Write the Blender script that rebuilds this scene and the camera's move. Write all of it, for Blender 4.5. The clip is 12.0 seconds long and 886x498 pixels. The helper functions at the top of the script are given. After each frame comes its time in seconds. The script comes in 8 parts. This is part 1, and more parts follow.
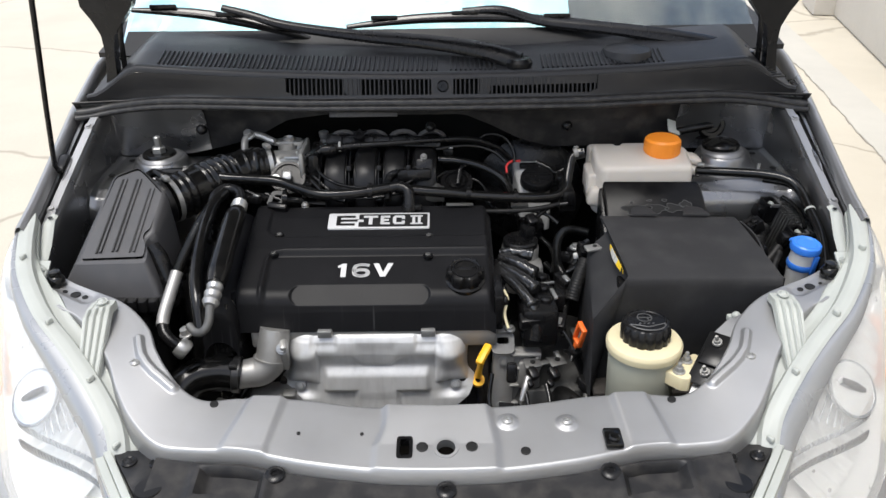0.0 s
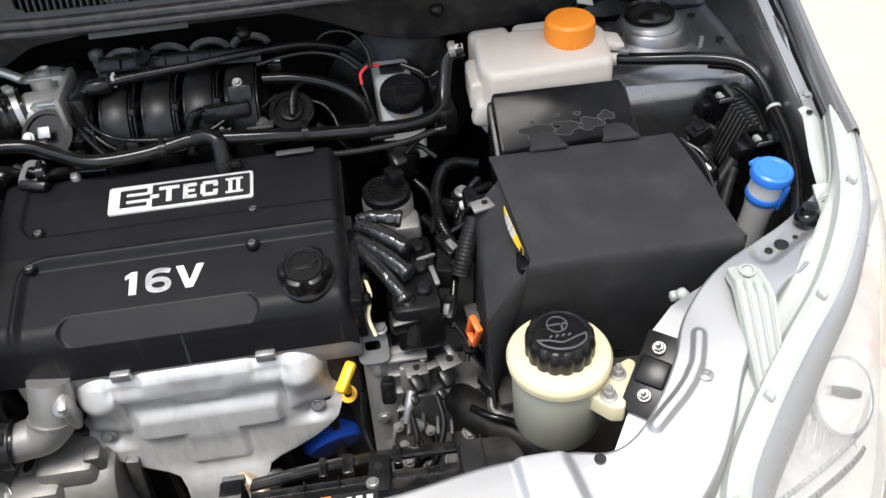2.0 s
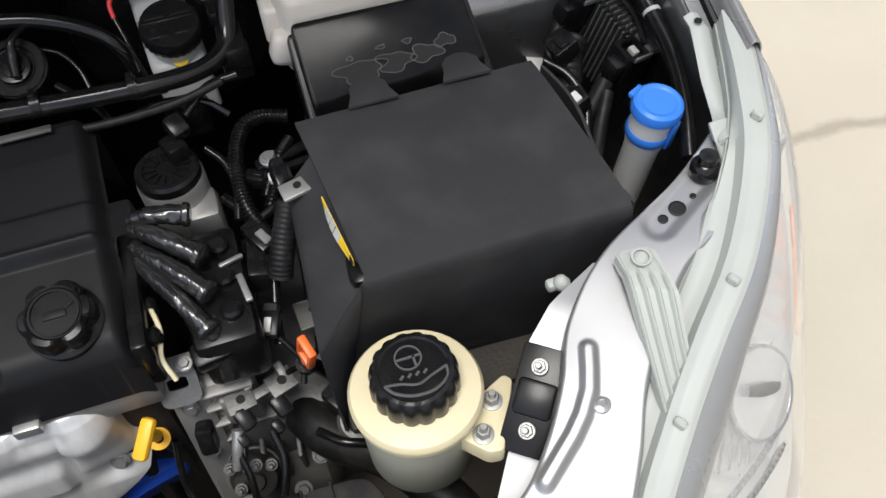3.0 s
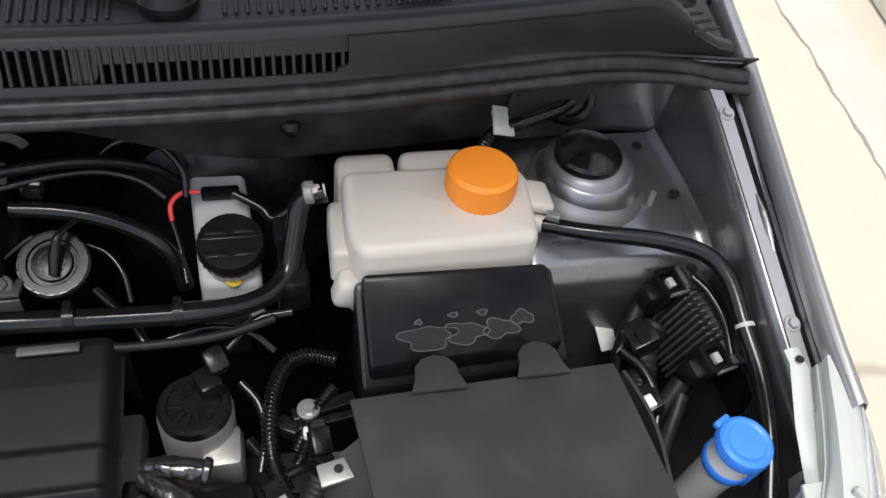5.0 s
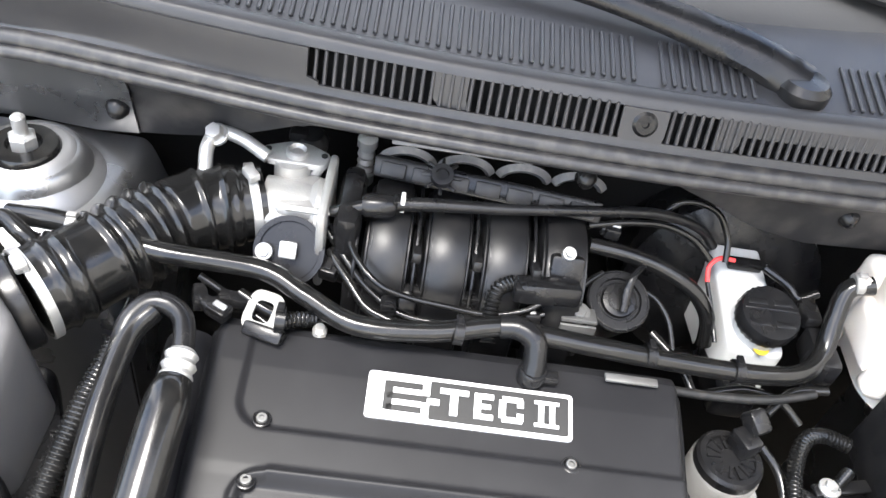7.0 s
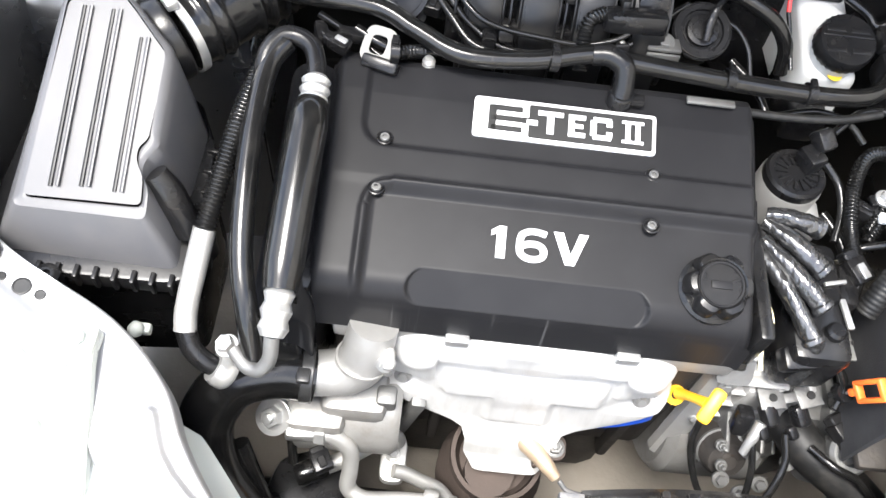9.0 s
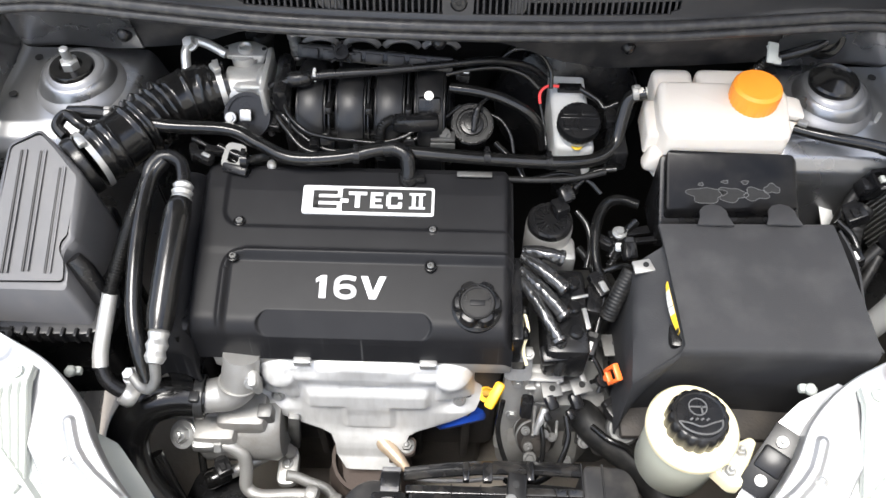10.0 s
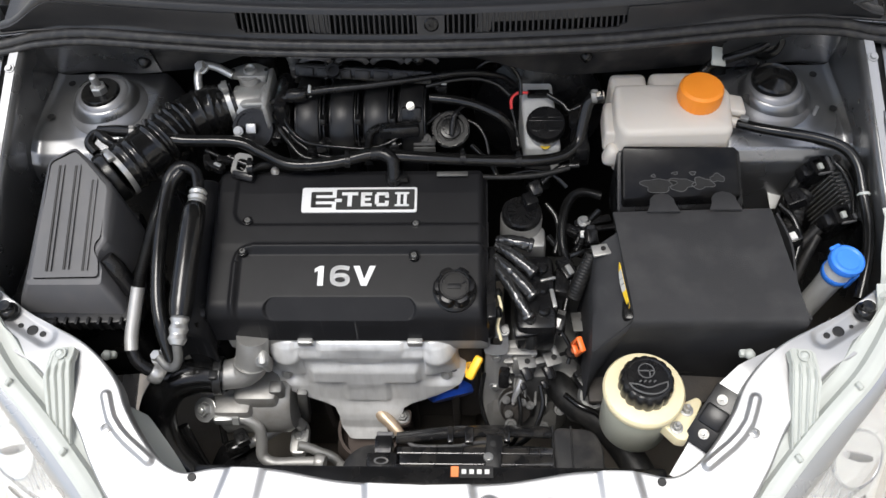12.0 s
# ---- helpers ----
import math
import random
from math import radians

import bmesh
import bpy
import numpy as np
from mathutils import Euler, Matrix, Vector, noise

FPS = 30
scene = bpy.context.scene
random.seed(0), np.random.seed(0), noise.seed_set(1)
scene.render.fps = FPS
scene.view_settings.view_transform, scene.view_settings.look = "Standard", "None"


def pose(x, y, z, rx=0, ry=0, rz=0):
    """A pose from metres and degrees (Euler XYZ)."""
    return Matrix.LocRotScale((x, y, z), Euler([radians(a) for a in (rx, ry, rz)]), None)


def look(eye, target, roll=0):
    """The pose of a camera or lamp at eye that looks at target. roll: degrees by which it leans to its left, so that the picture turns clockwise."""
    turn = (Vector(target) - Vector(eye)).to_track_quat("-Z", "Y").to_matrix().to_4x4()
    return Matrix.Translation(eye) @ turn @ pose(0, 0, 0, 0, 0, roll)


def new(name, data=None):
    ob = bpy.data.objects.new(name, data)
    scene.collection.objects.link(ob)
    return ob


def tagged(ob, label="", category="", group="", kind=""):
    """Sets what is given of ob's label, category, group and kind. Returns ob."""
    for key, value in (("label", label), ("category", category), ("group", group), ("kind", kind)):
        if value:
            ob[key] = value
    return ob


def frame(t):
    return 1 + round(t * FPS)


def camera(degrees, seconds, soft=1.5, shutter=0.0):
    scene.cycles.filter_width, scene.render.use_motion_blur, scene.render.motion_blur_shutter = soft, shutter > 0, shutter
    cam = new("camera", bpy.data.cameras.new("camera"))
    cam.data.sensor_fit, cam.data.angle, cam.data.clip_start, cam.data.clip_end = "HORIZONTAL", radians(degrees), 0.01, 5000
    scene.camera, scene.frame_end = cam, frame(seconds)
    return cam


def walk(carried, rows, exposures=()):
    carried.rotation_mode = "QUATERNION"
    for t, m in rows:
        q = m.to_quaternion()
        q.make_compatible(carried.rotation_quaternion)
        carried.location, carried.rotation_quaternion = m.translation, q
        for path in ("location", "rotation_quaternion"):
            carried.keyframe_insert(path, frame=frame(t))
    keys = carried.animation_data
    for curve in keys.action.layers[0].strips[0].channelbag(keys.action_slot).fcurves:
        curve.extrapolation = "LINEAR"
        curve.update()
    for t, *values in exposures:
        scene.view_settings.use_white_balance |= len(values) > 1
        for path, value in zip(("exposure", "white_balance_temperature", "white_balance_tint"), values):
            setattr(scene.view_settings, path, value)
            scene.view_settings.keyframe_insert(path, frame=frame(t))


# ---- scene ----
cam = camera(57.0, 12.0)
PATH = [
    (0, (0.008, -0.051, 1.427), (-0.002, 1.723, 0.504), -0.8),
    (0.5, (0.029, 0.025, 1.429), (-0.003, 1.785, 0.479), -0.9),
    (1, (0.085, 0.133, 1.431), (0.009, 1.839, 0.389), -1.8),
    (1.5, (0.129, 0.234, 1.425), (0.084, 1.858, 0.258), -3.3),
    (2, (0.14, 0.377, 1.413), (0.24, 1.861, 0.075), -5.3),
    (2.5, (0.162, 0.51, 1.386), (0.429, 1.819, -0.103), -5.7),
    (3, (0.226, 0.613, 1.354), (0.557, 1.749, -0.259), -3.0),
    (3.2, (0.26, 0.656, 1.345), (0.583, 1.76, -0.291), -1.0),
    (4.8, (0.26, 0.792, 1.399), (0.651, 2.08, -0.08), 7.7),
    (5, (0.2, 0.789, 1.399), (0.615, 2.092, -0.06), 8.8),
    (5.5, (0.075, 0.784, 1.392), (0.512, 2.11, -0.04), 10.9),
    (6, (-0.01, 0.779, 1.385), (0.322, 2.158, -0.025), 10.5),
    (6.5, (-0.099, 0.778, 1.384), (0.133, 2.189, -0.014), 11.3),
    (7, (-0.187, 0.777, 1.385), (-0.048, 2.214, 0.001), 11.9),
    (7.2, (-0.223, 0.774, 1.388), (-0.13, 2.223, 0.013), 11.0),
    (8.8, (-0.266, 0.708, 1.402), (-0.221, 1.751, -0.304), 9.5),
    (9, (-0.225, 0.687, 1.423), (-0.156, 1.685, -0.309), 9.8),
    (9.5, (-0.081, 0.593, 1.531), (-0.034, 1.649, -0.167), 5.1),
    (10, (0.0, 0.514, 1.652), (-0.015, 1.677, 0.024), 0.9),
    (10.5, (0.041, 0.437, 1.728), (-0.009, 1.569, 0.08), -0.9),
    (11, (0.059, 0.394, 1.753), (-0.017, 1.555, 0.127), -2.1),
    (11.5, (0.065, 0.409, 1.763), (-0.033, 1.592, 0.154), -3.7),
    (12, (0.071, 0.424, 1.757), (-0.022, 1.585, 0.131), -3.9),
]
EXPOSURES = [(0, .44), (1.5, .75), (2, .80), (2.5, .62), (3, .30), (4.8, .5), (5.5, 1.16), (6, 1.86), (7, 2.68), (8, 2.5), (9, 2.36), (9.5, 2.02), (10, 1.6), (10.5, 1.22), (11, .72), (12, .58)]
walk(cam, [(t, look(eye, target, roll)) for t, eye, target, roll in PATH], EXPOSURES)

# ---- world and light ----
world = bpy.data.worlds.new("sky")
scene.world = world
world.use_nodes = True
wn = world.node_tree.nodes
sky = wn.new("ShaderNodeTexSky")
sky.sky_type = "NISHITA"
sky.sun_disc = False
sky.sun_elevation, sky.sun_rotation = radians(73), radians(219)
sky.dust_density = 2.0
wn["Background"].inputs["Strength"].default_value = 0.15
# broken white clouds over the whole sky
cloud_at, cloud, cover = wn.new("ShaderNodeTexCoord"), wn.new("ShaderNodeTexNoise"), wn.new("ShaderNodeMapRange")
cloud.inputs["Scale"].default_value, cloud.inputs["Detail"].default_value, cloud.inputs["Roughness"].default_value = 3.2, 8.0, 0.6
cover.inputs["From Min"].default_value, cover.inputs["From Max"].default_value = 0.44, 0.62
clouded = wn.new("ShaderNodeMixRGB")
clouded.inputs["Color2"].default_value = (9.0, 9.0, 9.2, 1)
wl = world.node_tree.links
wl.new(cloud_at.outputs["Generated"], cloud.inputs["Vector"])
wl.new(cloud.outputs["Fac"], cover.inputs["Value"])
wl.new(cover.outputs["Result"], clouded.inputs["Fac"])
wl.new(sky.outputs["Color"], clouded.inputs["Color1"])
wl.new(clouded.outputs["Color"], wn["Background"].inputs["Color"])
sun = new("sun", bpy.data.lights.new("sun", "SUN"))
sun.data.energy, sun.data.angle, sun.data.color = 2.2, radians(24), (1.0, 0.972, 0.925)
sun.matrix_world = look((-0.45, -0.55, 2.40), (0, 0, 0))

# ---- building helpers ----
V = Vector


def part(name, bm, material, parent=None, label="", sharp=38):
    """Links a bmesh as one mesh object; under a thing or a part where one is given."""
    me = bpy.data.meshes.new(name)
    bmesh.ops.recalc_face_normals(bm, faces=bm.faces)
    bm.to_mesh(me)
    bm.free()
    for p in me.polygons:
        p.use_smooth = True
    me.set_sharp_from_angle(angle=radians(sharp))
    me.materials.append(material)
    ob = new(name, me)
    if parent is not None:
        ob.parent = parent
        ob.matrix_parent_inverse = Matrix.Translation(-parent.location)
    if label:
        ob["label"] = label
    return ob


def shared(name, mesh, m, parent):
    """One more object on a mesh that exists already."""
    ob = new(name, mesh)
    ob.parent = parent
    ob.matrix_parent_inverse = Matrix.Translation(-parent.location)
    ob.matrix_basis = m
    return ob


def thing(name, label, category, at=(0, 0, 0), group="", kind=""):
    ob = new(name)
    ob.location = at
    ob.empty_display_size = 0.02
    return tagged(ob, label, category, group, kind)


def whole(name, bm, material, label, category, group="", kind="", sharp=38):
    return tagged(part(name, bm, material, None, "", sharp), label, category, group, kind)


def merge(bm, other):
    me = bpy.data.meshes.new("tmp")
    other.to_mesh(me)
    other.free()
    bm.from_mesh(me)
    bpy.data.meshes.remove(me)
    return bm


def turn_to(axis):
    """A turn that lays +z along the given way."""
    return V(axis).to_track_quat("Z", "Y").to_matrix().to_4x4()


def place(at, axis=(0, 0, 1), spin=0):
    return Matrix.Translation(at) @ turn_to(axis) @ Matrix.Rotation(radians(spin), 4, "Z")


def rbox(bm, c, s, bev=0.004, seg=2, rot=None):
    t = bmesh.new()
    bmesh.ops.create_cube(t, size=1.0)
    bmesh.ops.scale(t, vec=s, verts=t.verts)
    if bev:
        bmesh.ops.bevel(t, geom=t.edges[:], offset=min(bev, min(s) * 0.45), segments=seg, profile=0.5, affect="EDGES", clamp_overlap=True)
    m = Matrix.Translation(c)
    if rot is not None:
        m = m @ (rot if isinstance(rot, Matrix) else Euler([radians(a) for a in rot]).to_matrix().to_4x4())
    bmesh.ops.transform(t, matrix=m, verts=t.verts)
    return merge(bm, t)


def loft(bm, rings, closed=True, cap=True):
    rows = [[bm.verts.new(p) for p in ring] for ring in rings]
    n = len(rows[0])
    for a, b in zip(rows, rows[1:]):
        for i in range(n if closed else n - 1):
            j = (i + 1) % n
            bm.faces.new((a[i], a[j], b[j], b[i]))
    if cap and closed:
        bm.faces.new(rows[0])
        bm.faces.new(rows[-1])
    return bm


def lathe(bm, prof, seg=28, m=None, lobes=None):
    """Turns a profile of (radius, height); lobes = (count, depth, from_height)."""
    m = m or Matrix()
    rings = []
    for r, z in prof:
        ring = []
        for i in range(seg):
            a = 2 * math.pi * i / seg
            k = r
            if lobes and r > lobes[2] and lobes[3] <= z <= lobes[4]:
                k = r - lobes[1] * (0.5 - 0.5 * math.cos(lobes[0] * a)) ** 3
            ring.append(m @ V((k * math.cos(a), k * math.sin(a), z)))
        rings.append(ring)
    return loft(bm, rings)


def ring(bm, r0, r1, z0, z1, m=None, seg=36):
    """A flat ring with an open middle."""
    m = m or Matrix()
    rings = []
    for i in range(seg + 1):
        a = 2 * math.pi * i / seg
        rings.append([m @ V((r * math.cos(a), r * math.sin(a), z)) for r, z in ((r0, z0), (r1, z0), (r1, z1), (r0, z1))])
    return loft(bm, rings, cap=False)


def oblong(bm, m, a0, b0, a1, b1, z0, z1, power=5.0, shift=0.0, seg=44):
    """A flat plate with an oblong hole; half sizes of the hole, then of the rim."""
    rows = []
    for k in range(seg):
        c, d = math.cos(2 * math.pi * k / seg), math.sin(2 * math.pi * k / seg)
        w = (abs(c) ** power + abs(d) ** power) ** (-1 / power)
        rows.append([bm.verts.new(m @ V(p)) for p in ((a1 * c * w, b1 * d * w, z0), (a1 * c * w, b1 * d * w, z1), (a0 * c * w, b0 * d * w + shift, z1), (a0 * c * w, b0 * d * w + shift, z0))])
    for k in range(seg):
        for j in range(4):
            bm.faces.new((rows[k][j], rows[(k + 1) % seg][j], rows[(k + 1) % seg][(j + 1) % 4], rows[k][(j + 1) % 4]))
    bmesh.ops.recalc_face_normals(bm, faces=bm.faces[:])


def spline(pts, res=8):
    pts = [V(p) for p in pts]
    if len(pts) < 3:
        return [pts[0].lerp(pts[1], i / res) for i in range(res + 1)]
    ext = [2 * pts[0] - pts[1], *pts, 2 * pts[-1] - pts[-2]]
    out = []
    for a, b, c, d in zip(ext, ext[1:], ext[2:], ext[3:]):
        for i in range(res):
            t = i / res
            out.append(0.5 * ((2 * b) + (c - a) * t + (2 * a - 5 * b + 4 * c - d) * t * t + (3 * b - a - 3 * c + d) * t ** 3))
    out.append(pts[-1])
    return out


def even(pts, step):
    """Points at even steps along a line."""
    dist = [0.0]
    for a, b in zip(pts, pts[1:]):
        dist.append(dist[-1] + (b - a).length)
    n = max(2, int(dist[-1] / step))
    out, k = [], 0
    for i in range(n + 1):
        s = dist[-1] * i / n
        while k < len(dist) - 2 and dist[k + 1] < s:
            k += 1
        f = (s - dist[k]) / max(1e-9, dist[k + 1] - dist[k])
        out.append(pts[k].lerp(pts[k + 1], f))
    return out, dist[-1]


def tube(bm, pts, r, seg=12, res=8, corr=None, squash=1.0):
    """A hose or pipe; r may be a list along its length; corr = (depth, pitch) makes rings."""
    line = spline(pts, res)
    if corr:
        line, _ = even(line, corr[1] / 6)
    n = len(line)
    tang = [(line[min(i + 1, n - 1)] - line[max(i - 1, 0)]).normalized() for i in range(n)]
    side = tang[0].orthogonal().normalized()
    rings, s = [], 0.0
    for i in range(n):
        side = (side - tang[i] * side.dot(tang[i])).normalized()
        up = tang[i].cross(side)
        if i:
            s += (line[i] - line[i - 1]).length
        if isinstance(r, (list, tuple)):
            f = i / (n - 1) * (len(r) - 1)
            k = min(int(f), len(r) - 2)
            rr = r[k] + (r[k + 1] - r[k]) * (f - k)
        else:
            rr = r
        if corr:
            rr += corr[0] * math.sin(2 * math.pi * s / corr[1])
        rings.append([line[i] + side * (rr * math.cos(2 * math.pi * j / seg)) + up * (rr * squash * math.sin(2 * math.pi * j / seg)) for j in range(seg)])
    return loft(bm, rings)


def sheet(bm, f, nu, nv, thick=0.002):
    """A curved sheet with thickness: f(u, v) for u, v in 0..1."""
    t = bmesh.new()
    rows = [[t.verts.new(f(i / nu, j / nv)) for j in range(nv + 1)] for i in range(nu + 1)]
    for i in range(nu):
        for j in range(nv):
            t.faces.new((rows[i][j], rows[i + 1][j], rows[i + 1][j + 1], rows[i][j + 1]))
    bmesh.ops.recalc_face_normals(t, faces=t.faces)
    if thick:
        bmesh.ops.solidify(t, geom=t.faces[:], thickness=thick)
    return merge(bm, t)


def rounded(pts, r, n=5):
    """A plan outline with its corners rounded."""
    out = []
    k = len(pts)
    for i in range(k):
        p, a, b = V(pts[i]).to_2d(), V(pts[i - 1]).to_2d(), V(pts[(i + 1) % k]).to_2d()
        da, db = (a - p), (b - p)
        q = min(r, da.length * 0.45, db.length * 0.45)
        s, e = p + da.normalized() * q, p + db.normalized() * q
        for j in range(n + 1):
            t = j / n
            out.append((1 - t) ** 2 * s + 2 * t * (1 - t) * p + t * t * e)
    return out


def prism(bm, outline, z0, z1, bev=0.002, seg=2, m=None, top=None):
    """An upright body on a plan outline; z0 and z1 may be functions of x, y; top: factor of the upper outline."""
    t = bmesh.new()
    c = sum((V((p[0], p[1])) for p in outline), V((0, 0))) / len(outline)
    h = lambda z, p: z(p[0], p[1]) if callable(z) else z
    k = top or 1.0
    lo = [t.verts.new((p[0], p[1], h(z0, p))) for p in outline]
    hi = []
    for p in outline:
        q = c + (V((p[0], p[1])) - c) * k
        hi.append(t.verts.new((q.x, q.y, h(z1, q))))
    n = len(outline)
    t.faces.new(lo)
    roof = t.faces.new(hi)
    for i in range(n):
        t.faces.new((lo[i], lo[(i + 1) % n], hi[(i + 1) % n], hi[i]))
    bmesh.ops.recalc_face_normals(t, faces=t.faces)
    if bev:
        bmesh.ops.bevel(t, geom=[e for e in roof.edges], offset=bev, segments=seg, profile=0.5, affect="EDGES", clamp_overlap=True)
    if m is not None:
        bmesh.ops.transform(t, matrix=m, verts=t.verts)
    return merge(bm, t)


def bolt(bm, at, r=0.006, h=0.005, axis=(0, 0, 1), flange=1.5, tip=0.0):
    """A hexagon head on a washer, with the stud's tip where it shows."""
    m = place(at, axis)
    lathe(bm, [(r * flange, -0.002), (r * flange, 0.0012), (r * flange * 0.93, 0.0018)], 20, m)
    lathe(bm, [(r, 0.001), (r, h * 0.85), (r * 0.88, h)], 6, m)
    if tip:
        lathe(bm, [(r * 0.5, h * 0.9), (r * 0.5, h + tip * 0.85), (r * 0.38, h + tip)], 10, m)
    return bm


def smooth(a, b, x):
    t = max(0.0, min(1.0, (x - a) / (b - a)))
    return t * t * (3 - 2 * t)


def lerp_table(rows, x):
    """Straight reading between rows (x, value...)."""
    if x <= rows[0][0]:
        return rows[0][1:]
    for a, b in zip(rows, rows[1:]):
        if x <= b[0]:
            t = (x - a[0]) / (b[0] - a[0])
            return tuple(p + (q - p) * t for p, q in zip(a[1:], b[1:]))
    return rows[-1][1:]


def capsule(x, y, a, b, w, soft=0.004):
    """1 near the line from a to b, 0 beyond w."""
    p, d = V((x, y)) - V(a), V(b) - V(a)
    t = max(0.0, min(1.0, p.dot(d) / d.length_squared))
    return 1 - smooth(w - soft, w + soft, (p - d * t).length)


def block(x, y, x0, x1, y0, y1, soft=0.004):
    return smooth(x0 - soft, x0 + soft, x) * (1 - smooth(x1 - soft, x1 + soft, x)) * smooth(y0 - soft, y0 + soft, y) * (1 - smooth(y1 - soft, y1 + soft, y))


# ---- materials ----
def mat(name, color, rough=0.5, metal=0.0, var=0.2, scale=25.0, fine=350.0, bump=0.15, depth=0.0006, coat=0.0, spec=0.5, dust=0.0, dust_color=(0.32, 0.29, 0.25), stretch=(1, 1, 1), sss=0.0, trans=0.0, ior=1.45, rvar=0.12):
    m = bpy.data.materials.new(name)
    m.use_nodes = True
    n, l = m.node_tree.nodes, m.node_tree.links
    p = n["Principled BSDF"]
    tc, mp = n.new("ShaderNodeTexCoord"), n.new("ShaderNodeMapping")
    mp.inputs["Scale"].default_value = stretch
    l.new(tc.outputs["Object"], mp.inputs["Vector"])

    def noise_at(s, detail=4.0):
        t = n.new("ShaderNodeTexNoise")
        t.inputs["Scale"].default_value, t.inputs["Detail"].default_value = s, detail
        l.new(mp.outputs["Vector"], t.inputs["Vector"])
        return t

    big, small = noise_at(scale), noise_at(fine, 2.0)
    mix = n.new("ShaderNodeMix")
    mix.data_type = "RGBA"
    mix.inputs["A"].default_value = (*[c * (1 - var) for c in color], 1)
    mix.inputs["B"].default_value = (*[min(1, c * (1 + var)) for c in color], 1)
    l.new(big.outputs["Fac"], mix.inputs["Factor"])
    last = mix.outputs["Result"]
    rough_to = n.new("ShaderNodeMapRange")
    rough_to.inputs["To Min"].default_value, rough_to.inputs["To Max"].default_value = max(0.02, rough - rvar), min(1, rough + rvar)
    l.new(big.outputs["Fac"], rough_to.inputs["Value"])
    l.new(rough_to.outputs["Result"], p.inputs["Roughness"])
    if dust:
        d = noise_at(scale * 2.7, 6.0)
        ramp = n.new("ShaderNodeMapRange")
        ramp.inputs["From Min"].default_value, ramp.inputs["From Max"].default_value = 0.45, 0.75
        ramp.inputs["To Max"].default_value = dust
        l.new(d.outputs["Fac"], ramp.inputs["Value"])
        dm = n.new("ShaderNodeMix")
        dm.data_type = "RGBA"
        dm.inputs["B"].default_value = (*dust_color, 1)
        l.new(ramp.outputs["Result"], dm.inputs["Factor"])
        l.new(last, dm.inputs["A"])
        last = dm.outputs["Result"]
    l.new(last, p.inputs["Base Color"])
    if bump:
        b = n.new("ShaderNodeBump")
        b.inputs["Strength"].default_value, b.inputs["Distance"].default_value = bump, depth
        l.new(small.outputs["Fac"], b.inputs["Height"])
        l.new(b.outputs["Normal"], p.inputs["Normal"])
    p.inputs["Metallic"].default_value = metal
    p.inputs["Coat Weight"].default_value = coat
    p.inputs["Coat Roughness"].default_value = 0.08
    p.inputs["Specular IOR Level"].default_value = spec
    p.inputs["Subsurface Weight"].default_value = sss
    p.inputs["Subsurface Radius"].default_value = (0.02, 0.015, 0.01)
    p.inputs["Transmission Weight"].default_value = trans
    p.inputs["IOR"].default_value = ior
    return m


def streak(m, color, scale, lo, hi, amount):
    """Thin runs of dried water down the upright sides."""
    n, l = m.node_tree.nodes, m.node_tree.links
    base = n["Principled BSDF"].inputs["Base Color"]
    tc, mp, t, r, x = n.new("ShaderNodeTexCoord"), n.new("ShaderNodeMapping"), n.new("ShaderNodeTexNoise"), n.new("ShaderNodeMapRange"), n.new("ShaderNodeMix")
    mp.inputs["Scale"].default_value = scale
    t.inputs["Scale"].default_value, t.inputs["Detail"].default_value = 1.0, 3.0
    r.inputs["From Min"].default_value, r.inputs["From Max"].default_value, r.inputs["To Max"].default_value = lo, hi, amount
    x.data_type = "RGBA"
    x.inputs["B"].default_value = (*color, 1)
    l.new(tc.outputs["Object"], mp.inputs["Vector"])
    l.new(mp.outputs["Vector"], t.inputs["Vector"])
    l.new(t.outputs["Fac"], r.inputs["Value"])
    geo, xyz, up, both = n.new("ShaderNodeNewGeometry"), n.new("ShaderNodeSeparateXYZ"), n.new("ShaderNodeMapRange"), n.new("ShaderNodeMath")
    up.inputs["From Min"].default_value, up.inputs["From Max"].default_value = 0.55, 0.25
    both.operation = "MULTIPLY"
    l.new(geo.outputs["Normal"], xyz.inputs["Vector"])
    l.new(xyz.outputs["Z"], up.inputs["Value"])
    l.new(up.outputs["Result"], both.inputs[0])
    l.new(r.outputs["Result"], both.inputs[1])
    l.new(both.outputs["Value"], x.inputs["Factor"])
    l.new(base.links[0].from_socket, x.inputs["A"])
    l.new(x.outputs["Result"], base)


PAINT = mat("silver_paint", (0.405, 0.407, 0.411), 0.48, 0.80, 0.08, 12, 900, 0.06, 0.0003, coat=0.04, dust=0.08, rvar=0.05)
PAINT_OUT = mat("silver_body_paint", (0.34, 0.342, 0.345), 0.30, 0.6, 0.06, 6, 1200, 0.03, 0.0002, coat=0.8)
PAINT_DULL = mat("inner_body_paint", (0.25, 0.252, 0.256), 0.29, 0.85, 0.15, 14, 500, 0.1, 0.0004, dust=0.08)
COVER = mat("black_cover_plastic", (0.0105, 0.0105, 0.0115), 0.43, 0.0, 0.2, 9, 1500, 0.2, 0.0003, spec=0.17, dust=0.01, dust_color=(0.30, 0.30, 0.30), stretch=(1, 1, 0.3), rvar=0.07)
streak(COVER, (0.22, 0.22, 0.22), (150, 4, 5.0), 0.60, 0.80, 0.26)
PLASTIC = mat("black_plastic", (0.007, 0.007, 0.0075), 0.27, 0.0, 0.25, 18, 700, 0.12, 0.0004, spec=0.36, dust=0.02)
